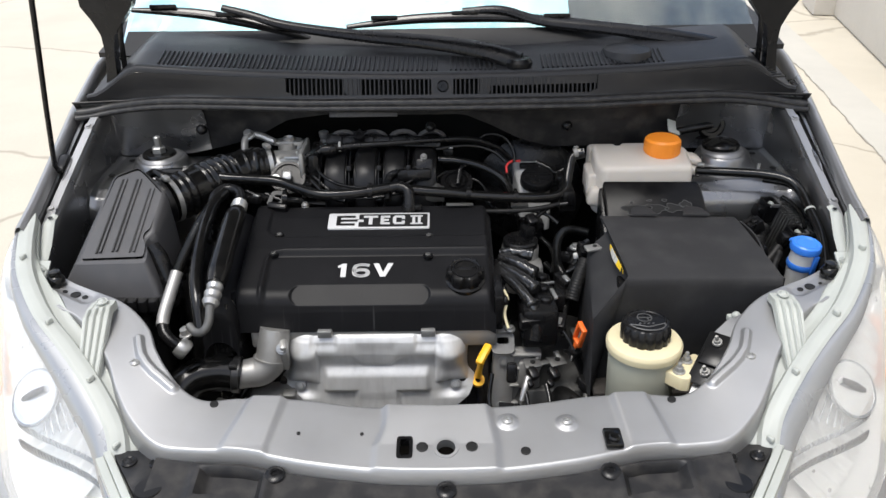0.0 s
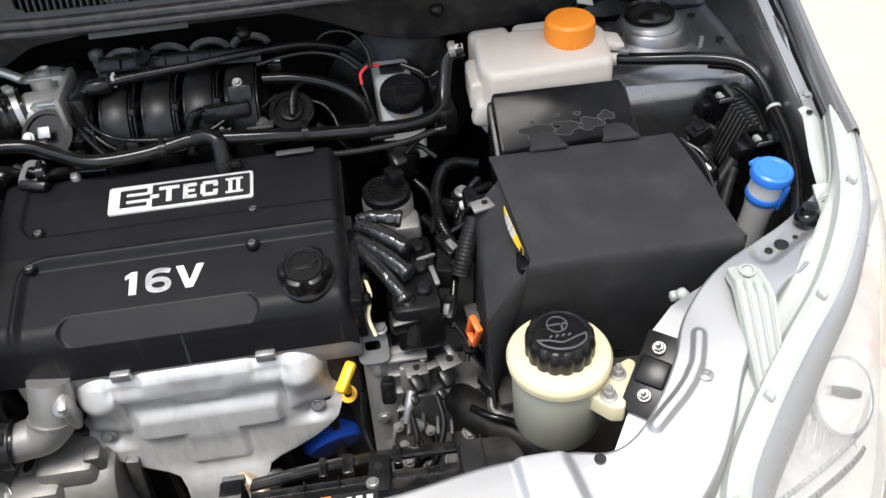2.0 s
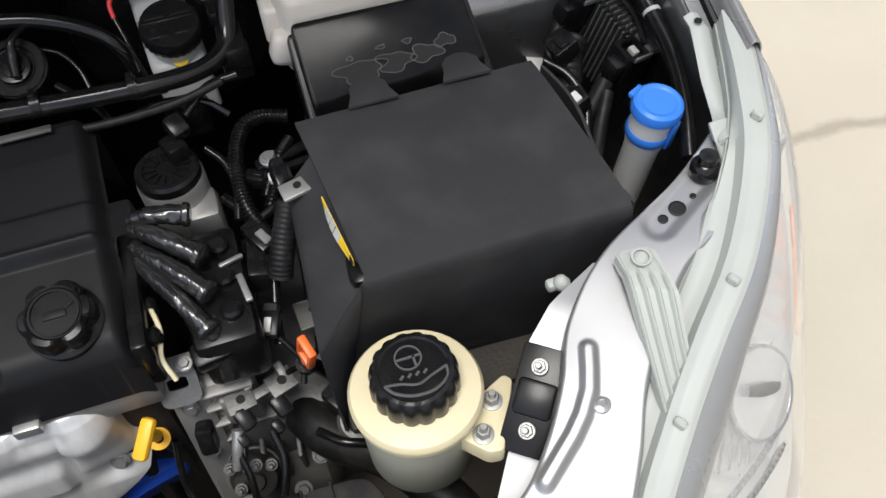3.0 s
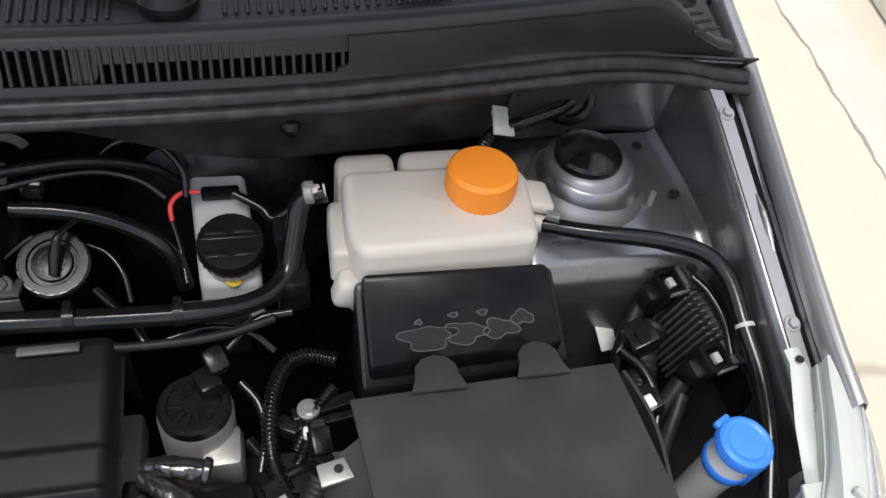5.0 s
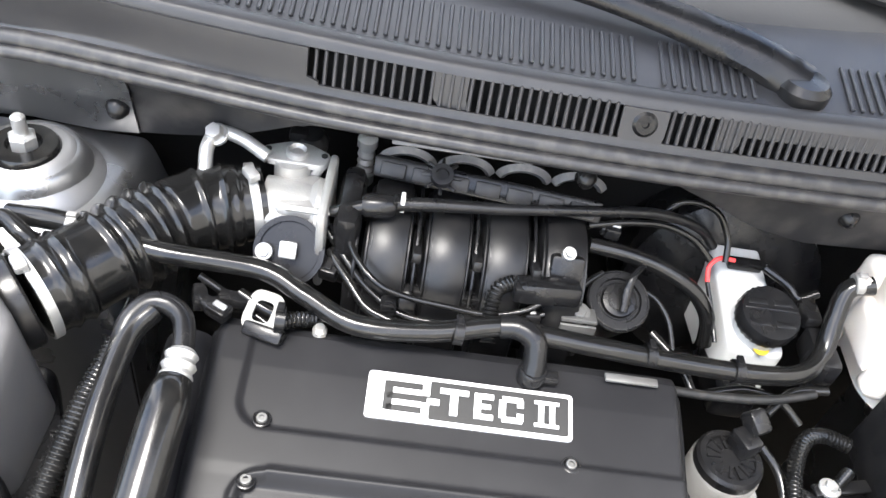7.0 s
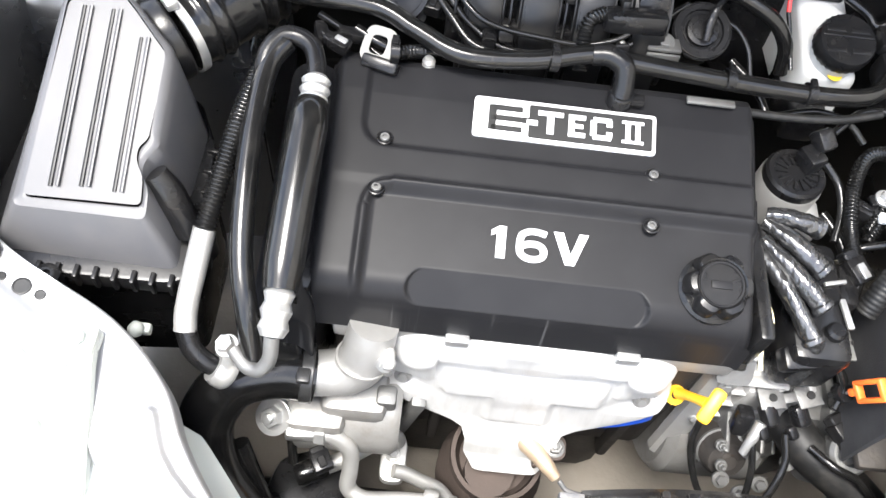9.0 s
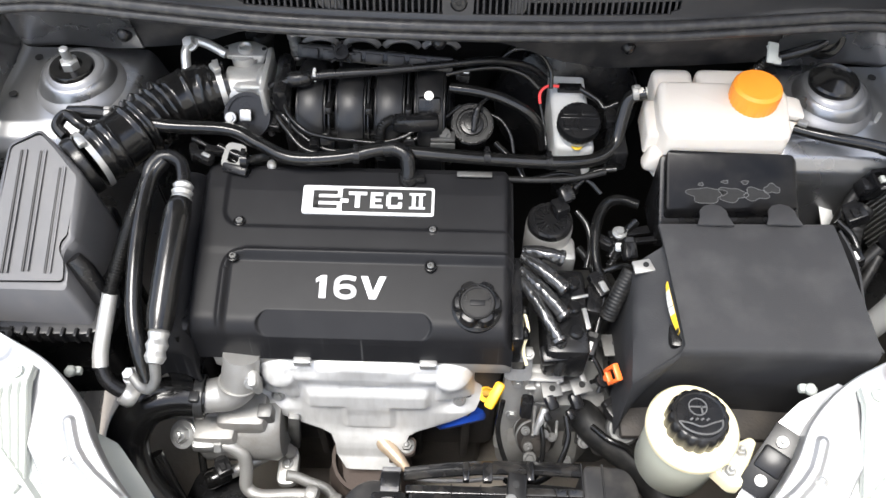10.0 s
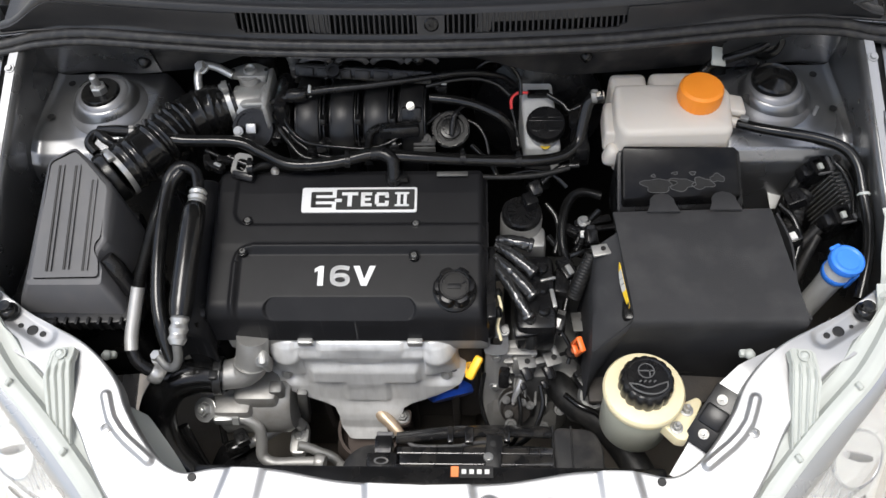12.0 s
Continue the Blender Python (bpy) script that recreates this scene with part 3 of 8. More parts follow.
# side rails, aprons, strut towers
FL = [(1.00, .606, .850), (1.06, .606, .868), (1.13, .610, .889), (1.22, .608, .926), (1.315, .606, .964), (1.38, .604, .985)]
CREST = [(1.03, .630, .896), (1.10, .633, .914), (1.156, .638, .928), (1.25, .648, .952), (1.372, .662, .981), (1.55, .682, 1.012), (1.80, .705, 1.03)]
for s in (-1, 1):
    side = thing("inner_wing", "grey painted inner wing with bolted flange", "body panel", (s * .62, 1.2, .6), "inner wings")
    bm = bmesh.new()
    def apron(u, v, s=s):
        y = .985 + u * .415
        x, z = lerp_table(FL, y)
        prof = [(0, x + .018, z - .012), (.08, x + .0175, z + .0), (.12, x + .015, z + .001), (.42, x + .002, z + .0), (.46, x - .002, z - .003), (.5, x - .004, z - .012), (.75, x + .002, z - .12), (1, x + .03, z - .66)]
        px, pz = lerp_table(prof, v)
        return V((s * px, y, pz))
    sheet(bm, apron, 40, 30, .0015)
    part("apron", bm, PAINT_DULL, side, sharp=50)
    bm = bmesh.new()
    def flange(u, v, s=s):
        y = 1.0 + u * .385
        x, z = lerp_table(FL, y)
        return V((s * (x + .0155 - .013 * v), y, z + .0026))
    sheet(bm, flange, 30, 4, .001)
    part("flange", bm, PAINT, side, "silver bolted flange")
    for y in (1.06, 1.13, 1.315):
        x, z = lerp_table(FL, y)
        bm = bmesh.new()
        bolt(bm, (s * (x + .010), y, z + .002), .0050, .005, (0, -.36, .93))
        part("bolt", bm, PAINT, side, "painted flange bolt")
    # oblong bead on the flange
    bm = bmesh.new()
    pts = [(s * (lerp_table(FL, y)[0] + .014), y, lerp_table(FL, y)[1] + .0015) for y in (1.19, 1.215, 1.24)]
    tube(bm, pts, [.002, .0045, .0045, .002], 10, 6, squash=.6)
    part("bead", bm, PAINT_DULL, side)

    fender = thing("front_wing", "silver painted outer wing of the car", "body panel", (s * .75, 1.3, .4), "front wings")
    bm = bmesh.new()
    def outer(u, v, s=s):
        y = 1.045 + u * .80
        x, z = lerp_table(CREST, y)
        prof = [(0, -.008, -.018), (.04, -.007, -.008), (.08, -.004, -.001), (.14, .001, .002), (.2, .006, .0), (.26, .009, -.006), (.36, .013, -.03), (.5, .020, -.085), (.7, .03, -.22), (.85, .035, -.40), (1, .03, -.60)]
        px, pz = lerp_table(prof, v)
        return V((s * (x + px), y, z + pz))
    sheet(bm, outer, 36, 50, .0012)
    part("wing_panel", bm, PAINT_OUT, fender, sharp=60)
    # dark channel between the wing and the bolted flange
    bm = bmesh.new()
    def gutter(u, v, s=s):
        y = 1.0 + u * .40
        x, z = lerp_table(FL, y)
        cx, cz = lerp_table(CREST, y)
        p = V((x + .016, y, z - .010)).lerp(V((cx - .005, y, cz - .016)), v)
        p.z += .010 * capsule(v, 0, (.55, 0), (.5501, 0), .16, .08) - .010 * math.sin(math.pi * v)
        p.x *= s
        return p
    sheet(bm, gutter, 20, 8, .001)
    part("gutter", bm, GREY_PLASTIC, fender, "dark channel beside the wing edge")
    bm = bmesh.new()
    sheet(bm, lambda u, v: gutter(u, .47 + .16 * v) + V((0, 0, .0035)), 20, 3, .001)
    part("gutter_ridge", bm, PAINT_DULL, fender)

    tower = thing("strut_tower", "grey painted suspension strut tower with shelf", "body panel", (s * .52, 1.3, .4), "strut towers")
    bm = bmesh.new()
    def shelf(u, v, s=s):
        # wall up from below, rounded edge, shelf back to the firewall
        x = .405 + u * .232
        prof = [(0, 1.235, .45), (.35, 1.228, .79), (.42, 1.226, .825), (.46, 1.230, .845), (.50, 1.242, .860), (.56, 1.262, .869), (.8, 1.32, .874), (1, 1.40, .876)]
        py, pz = lerp_table(prof, v)
        edge = smooth(.405, .438, x)
        pz -= .055 * (1 - edge) ** 2 * smooth(.36, .50, v)
        pz += .035 * smooth(.595, .637, x) * smooth(.36, .52, v)
        d = math.hypot(x - .504, (py - 1.326))
        if v > .44:
            pz += .026 * (1 - smooth(.040, .058, d)) + .005 * (1 - smooth(.058, .085, d))
        return V((s * x, py, pz))
    sheet(bm, shelf, 70, 110, .0015)
    def flank(u, v, s=s):
        return V((s * (.405 - .004 * v), 1.232 + u * .175, .817 - v * .37))
    sheet(bm, flank, 6, 6, .0015)
    part("tower_shell", bm, PAINT_DULL, tower, sharp=60)
    bm = bmesh.new()
    lathe(bm, [(.062, .872), (.059, .879), (.052, .885), (.044, .894), (.037, .906), (.031, .910)], 40, Matrix.Translation((s * .502, 1.326, 0)))
    part("mount_cone", bm, ZINC, tower, "bright pressed mounting cone")
    bm = bmesh.new()
    if s > 0:
        lathe(bm, [(.030, .904), (.0325, .911), (.0325, .916), (.030, .919), (.028, .916), (.024, .918), (.012, .924), (.0004, .925)], 36, Matrix.Translation((.499, 1.328, 0)))
        part("strut_cap", bm, RUBBER, tower, "flat black rubber cap with rolled rim")
    else:
        lathe(bm, [(.029, .900), (.0295, .911), (.027, .915), (.015, .916), (.013, .911), (.0004, .910)], 32, Matrix.Translation((-.504, 1.322, 0)))
        part("strut_cap", bm, RUBBER, tower, "black top mount")
        bm = bmesh.new()
        lathe(bm, [(.012, .912), (.012, .923), (.010, .925)], 6, Matrix.Translation((-.504, 1.322, 0)))
        lathe(bm, [(.006, .924), (.006, .942), (.004, .944)], 12, Matrix.Translation((-.504, 1.322, 0)))
        part("nut", bm, STEEL, tower, "bright strut nut")
    for x, y in ((.590, 1.305), (.578, 1.378), (.556, 1.356)):
        bm = bmesh.new()
        z = .877
        lathe(bm, [(.0055, z), (.0055, z + .001), (.0004, z + .0011)], 14, Matrix.Translation((s * x, y, 0)))
        part("hole", bm, BLACK_PRINT, tower, "small dark hole")
bm = bmesh.new()
tube(bm, [(.560, 1.294, .872), (.561, 1.296, .890)], .0028, 8, 2)
part("stud", bm, STEEL, tower)

bow = lambda x: .052 * (min(abs(x), .54) / .54) ** 1.9 - .010 * smooth(.56, .66, abs(x))
drop = lambda x: -.010 * (abs(x) / .5) ** 2 - .008 * smooth(.54, .64, abs(x)) + .007 * math.exp(-((abs(x) - .44) / .07) ** 2)

# firewall and the panels under the windscreen
bm = bmesh.new()
sheet(bm, lambda u, v: V((-.66 + 1.32 * u, 1.45 - .02 * math.cos(u * 9), .99 - .78 * v)), 40, 20, .002)
whole("firewall", bm, DARK, "black insulated firewall behind the engine", "firewall", kind="structure")
plenum = thing("plenum_panel", "dark painted panel under the windscreen cowl", "body panel", (0, 1.36, .93))
bm = bmesh.new()
def plenum_at(u, v):
    x = -.655 + 1.31 * u
    ax = abs(x)
    low = lerp_table([(-.66, .865), (-.47, .885), (-.40, .905), (-.34, .925), (-.27, .968), (-.20, .980), (.04, .980), (.09, .955), (.14, .925), (.20, .905), (.42, .90), (.45, .885), (.66, .865)], x)[0]
    y0 = 1.312 + bow(x)
    k = (.998 - low) / .1
    p = [(0, y0, .998), (.12, y0 + .012 * k, .998 - .013 * k), (.5, y0 + .026 * k, .998 - .045 * k), (1, y0 + .038 * k, low)]
    y, z = lerp_table(p, v)
    return V((x, y, z))
sheet(bm, plenum_at, 90, 14, .002)
part("skin", bm, GREY_PLASTIC, plenum)
for s in (-1, 1):
    bm = bmesh.new()
    sheet(bm, lambda u, v, s=s: plenum_at(.5 + s * (.325 + .165 * u), .04 + v * .95) + V((0, -.0035, 0)), 20, 10, .0015)
    part("corner_panel", bm, PAINT_DULL, plenum)
for x in (.225, -.43, -.02):
    bm = bmesh.new()
    lathe(bm, [(.010, 0), (.010, .004), (.006, .010), (.003, .012)], 16, place((x, 1.35, .947), (0, -.8, -.3)))
    part("clip", bm, PLASTIC, plenum)
bm = bmesh.new()
rbox(bm, (-.135, 1.3185, .982), (.118, .003, .012), .001, rot=(-40, 0, 0))
part("label_strip", bm, RAIL_GREY, plenum, "pale grey strip below the seal")
bm = bmesh.new()
lathe(bm, [(.027, -.002), (.027, .005), (.023, .010), (.017, .010), (.015, .004), (.0004, .004)], 30, place((.497, 1.394, .929), (0, -.85, .35)))
grommet = whole("grommet", bm, RUBBER, "round black rubber cable grommet in the panel", "grommet")
bm = bmesh.new()
tube(bm, [(.495, 1.388, .929), (.475, 1.372, .932), (.440, 1.358, .931), (.410, 1.350, .925), (.392, 1.345, .90)], .0068, 12, 10, corr=(.0006, .0036))
cable = whole("cable", bm, RUBBER, "black corrugated cable leaving the grommet", "cable")
bm = bmesh.new()
rbox(bm, (.414, 1.349, .941), (.018, .003, .027), .001, rot=(-48, 22, 16))
rbox(bm, (.423, 1.346, .931), (.012, .003, .010), .001, rot=(-48, 22, 16))
rbox(bm, (.418, 1.354, .936), (.018, .003, .022), .001, rot=(-74, 22, 16))
tag = whole("cable_tag", bm, LAMP_PLASTIC, "pale paper tag folded round a cable", "tag")

# ---- cowl, seal, windscreen, wipers ----
cowl = thing("cowl_panel", "dark grey plastic windscreen cowl with air slots", "cowl", (0, 1.38, 1.0))
COWL = [(0, 1.312, 1.000), (.08, 1.318, 1.008), (.16, 1.3205, 1.0125), (.38, 1.3295, 1.040), (.42, 1.334, 1.046), (.46, 1.345, 1.0485), (.50, 1.351, 1.045), (.75, 1.405, 1.056), (.9, 1.44, 1.062), (1, 1.50, 1.07)]
def cowl_at(u, v, lift=0.0):
    x = (-.628 + 1.256 * u) * (.965 if v < .2 else 1)
    y, z = lerp_table(COWL, v)
    k = smooth(.10, .45, v)
    return V((x, y + bow(x) * (1 - .4 * k), z + drop(x) * (1 - k) + .009 * k * (abs(x) / .45) ** 2 - .060 * smooth(.53, .628, abs(x)) * smooth(.10, .5, v) + lift))
bm = bmesh.new()
sheet(bm, lambda u, v: cowl_at(u, .17 * v), 80, 10, .003)
sheet(bm, lambda u, v: cowl_at(u, .37 + .63 * v), 80, 44, .003)
for a, b in ((-.628, -.268), (-.016, .022), (.272, .628)):
    sheet(bm, lambda u, v, a=a, b=b: cowl_at((a + (b - a) * u + .628) / 1.256, .17 + .20 * v), max(4, int((b - a) / .015)), 10, .003)
part("panel", bm, COWL_PLASTIC, cowl)
for a, b, v0 in ((-.168, -.140, .17), (.068, .086, .17), (.086, .272, .275)):
    bm = bmesh.new()
    sheet(bm, lambda u, v, a=a, b=b, v0=v0: cowl_at((a + (b - a) * u + .628) / 1.256, v0 + (.37 - v0) * v) + V((0, .0035, -.001)), 14, 4, .002)
    part("slot_backing", bm, COWL_PLASTIC, cowl)
# black backing sheet puts in the shade between the slats
bm = bmesh.new()
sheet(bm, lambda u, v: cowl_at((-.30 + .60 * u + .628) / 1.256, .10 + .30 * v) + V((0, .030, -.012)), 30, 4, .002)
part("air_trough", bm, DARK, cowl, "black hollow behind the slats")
# slats across the air intake
t = bmesh.new()
y0, z0 = lerp_table(COWL, .17)
y1, z1 = lerp_table(COWL, .37)
tilt = math.atan2(y1 - y0, z1 - z0)
rbox(t, (0, 0, 0), (.0030, .0040, .0300), .0008, 1, Matrix.Rotation(-tilt, 4, "X"))
slat = bpy.data.meshes.new("slat")
t.to_mesh(slat)
t.free()
slat.materials.append(COWL_PLASTIC)
x = -.270
while x < .275:
    if not -.014 < x < .019:
        shared("slat", slat, pose(x, (y0 + y1) / 2 + bow(x) + .0005, (z0 + z1) / 2 + drop(x) * .85), cowl)
    x += .0078
# small ribs behind the step
t = bmesh.new()
rbox(t, (0, 0, 0), (.0036, .052, .006), .001, 1, (11.5, 0, 0))
rib = bpy.data.meshes.new("rib")
t.to_mesh(rib)
t.free()
rib.materials.append(COWL_PLASTIC)
for i in range(110):
    x = -.50 + i * .0085
    if abs(x - .006) > .006 and x < .40 and not .10 < x < .172:
        shared("rib", rib, Matrix.Translation(cowl_at((x + .628) / 1.256, .635) + V((0, 0, .0002))), cowl)
bm = bmesh.new()
lathe(bm, [(.0105, 0), (.0105, .003), (.008, .005), (.003, .005), (.0025, .003), (.0004, .003)], 20, place((.004, 1.325, 1.027), (0, -.94, .34)))
part("screw", bm, PLASTIC, cowl, "round black plastic fastener")
bm = bmesh.new()
lathe(bm, [(.047, 1.030), (.046, 1.058), (.041, 1.066), (.028, 1.070), (.0004, 1.072)], 36, Matrix.Translation((.335, 1.415, 0)))
part("dome", bm, COWL_PLASTIC, cowl, "low round dome in the cowl")
for i in range(5):
    bm = bmesh.new()
    rbox(bm, (.575 + .004 * i, 1.40 - .011 * i, 1.032 - .001 * i), (.030, .004, .003), .001, 1, (0, 0, 12))
    part("rib", bm, BLACK_PRINT, cowl)

seal = thing("hood_seal", "long black rubber hood seal along the cowl", "seal", (0, 1.308, 1.0))
for name, dy, dz, r in (("bulb", 0, 0, .0078), ("lip", -.010, -.007, .0055)):
    bm = bmesh.new()
    pts = [(x, 1.308 + dy + bow(x), 1.004 + dz + drop(x)) for x in (-.648, -.62, -.58, -.5, -.38, -.25, -.12, 0, .12, .25, .38, .5, .58, .62, .648)]
    tube(bm, pts, r, 12, 8, squash=.8)
    part(name, bm, SEAL, seal)

bm = bmesh.new()
def screen_at(u, v):
    x = -.615 + 1.23 * u
    return V((x * (1 - .10 * v), 1.455 + .10 * (x / .7) ** 2 + v * .70, 1.062 + v * .50 - .02 * (x / .7) ** 2))
sheet(bm, screen_at, 40, 20, .005)
screen = thing("window_1", "tinted windscreen glass reflecting the sky", "windscreen", (0, 1.5, 1.05), kind="structure")
part("pane", bm, SCREEN, screen).visible_shadow = False
bm = bmesh.new()
sheet(bm, lambda u, v: screen_at(u, -.02 + .07 * v) + V((0, -.003, .003)), 40, 4, .002)
part("window_frame", bm, BLACK_PRINT, screen, "black band along the glass edge")
# pale blue sheet leaning inside the glass, coloured as its sky reflection
bm = bmesh.new()
sheet(bm, lambda u, v: V((-.62 + .868 * u, 1.480 + .34 * v + .06 * ((-.62 + .868 * u) / .7) ** 2, 1.050 + .245 * v - .012 * ((-.62 + .868 * u) / .7) ** 2)), 20, 10, .004)
whole("sun_shade", bm, SKY_TINT, "pale blue and white cloud-printed sun shade behind the windscreen", "sun shade")
bm = bmesh.new()
sheet(bm, lambda u, v: V((-.66 + 1.32 * u, 1.52 + .55 * v, 1.045 + .03 * math.sin(math.pi * v))), 20, 10, .01)
whole("dashboard", bm, GREY_PLASTIC, "dark grey dashboard top behind the glass", "dashboard")
bm = bmesh.new()
rbox(bm, (0, 2.4, 1.0), (1.35, .08, 1.2), .02)
rbox(bm, (0, 2.1, .55), (1.35, 1.3, .05), .01)
whole("cabin_wall", bm, DARK, "dark cabin interior behind the dashboard", "cabin")
bm = bmesh.new()
rbox(bm, (0, 2.80, 1.60), (1.15, 1.3, .03), .01)
whole("car_roof", bm, PAINT_OUT, "silver car roof above the windscreen", "roof")

def wiper(arm, blade_line):
    w = thing("wiper", "black windscreen wiper with arm and blade", "wiper", arm[0], "windscreen wipers")
    b = bmesh.new()
    lathe(b, [(.024, -.014), (.024, .002), (.019, .008), (.0004, .010)], 24, Matrix.Translation(arm[0]))
    part("pivot_cap", b, PLASTIC, w)
    b = bmesh.new()
    tube(b, arm, [.020, .018, .015, .012, .010, .0085, .007], 10, 6, squash=.6)
    part("arm", b, PLASTIC, w)
    b = bmesh.new()
    tube(b, blade_line, [.005, .010, .012, .010, .005], 8, 8, squash=.7)
    part("blade", b, RUBBER, w)
    for p, q in zip(blade_line, blade_line[1:]):
        b = bmesh.new()
        rbox(b, (V(p) + V(q)) / 2 + V((0, -.004, .010)), (.05, .006, .008), .002)
        part("blade_bow", b, PLASTIC, w)


wiper([(.138, 1.375, 1.054), (.085, 1.395, 1.068), (-.02, 1.43, 1.078), (-.15, 1.45, 1.087), (-.28, 1.462, 1.104), (-.35, 1.475, 1.122), (-.40, 1.48, 1.134)], [(-.573, 1.50, 1.128), (-.453, 1.50, 1.120), (-.33, 1.492, 1.098), (-.237, 1.485, 1.072)])
wiper([(.560, 1.452, 1.044), (.47, 1.462, 1.066), (.33, 1.478, 1.086), (.19, 1.492, 1.100), (.114, 1.50, 1.120), (.041, 1.502, 1.118)], [(-.176, 1.50, 1.092), (-.033, 1.50, 1.106), (.125, 1.50, 1.106), (.31, 1.50, 1.092)])

# ---- hood with its hinges and prop ----
bm = bmesh.new()
def hood_at(u, v):
    x = -.62 + 1.24 * u
    return V((x * (1 - .12 * v), 1.44 - .44 * v - .03 * (1 - (x / .62) ** 2) * v, 1.178 + .84 * v + .020 * (1 - (x / .62) ** 2)))
sheet(bm, hood_at, 30, 20, .012)
hood = thing("hood", "raised silver car hood with black underside", "hood", (0, 1.44, 1.18))
part("hood_panel", bm, PAINT_OUT, hood)
bm = bmesh.new()
sheet(bm, lambda u, v: hood_at(.03 + .94 * u, .02 + .95 * v) + V((0, -.010, -.012)), 30, 20, .004)
part("hood_lining", bm, DARK, hood, "black felt hood lining")
for s in (-1, 1):
    bm = bmesh.new()
    loft(bm, [[V((s * (c - w), 1.415, z)), V((s * (c + w), 1.42, z)), V((s * (c + w), 1.445, z)), V((s * (c - w), 1.44, z))] for c, w, z in ((.604, .016, .985), (.600, .010, 1.03), (.596, .009, 1.07), (.594, .013, 1.10), (.590, .028, 1.125), (.588, .046, 1.15), (.58, .056, 1.20))])
    tube(bm, [(s * .586, 1.44, .99), (s * .578, 1.43, 1.05), (s * .570, 1.42, 1.11), (s * .56, 1.43, 1.20)], [.006, .005, .005, .006], 8, 8)
    rbox(bm, (s * .585, 1.425, .982), (.06, .07, .012), .004)
    part("hinge", bm, PLASTIC, hood, "dark hood hinge arm")
bm = bmesh.new()
tube(bm, [(-.632, 1.222, .905), (-.640, 1.212, .915), (-.616, 1.178, 1.02), (-.574, 1.129, 1.20), (-.44, .973, 1.78)], .0042, 10, 8)
whole("hood_prop", bm, PLASTIC, "thin black steel hood prop rod standing in its socket", "prop rod")
bm = bmesh.new()
rbox(bm, (-.632, 1.222, .932), (.018, .040, .012), .004, rot=(22, 0, 0))
whole("prop_socket", bm, PLASTIC, "black socket for the prop rod on the wing", "socket")

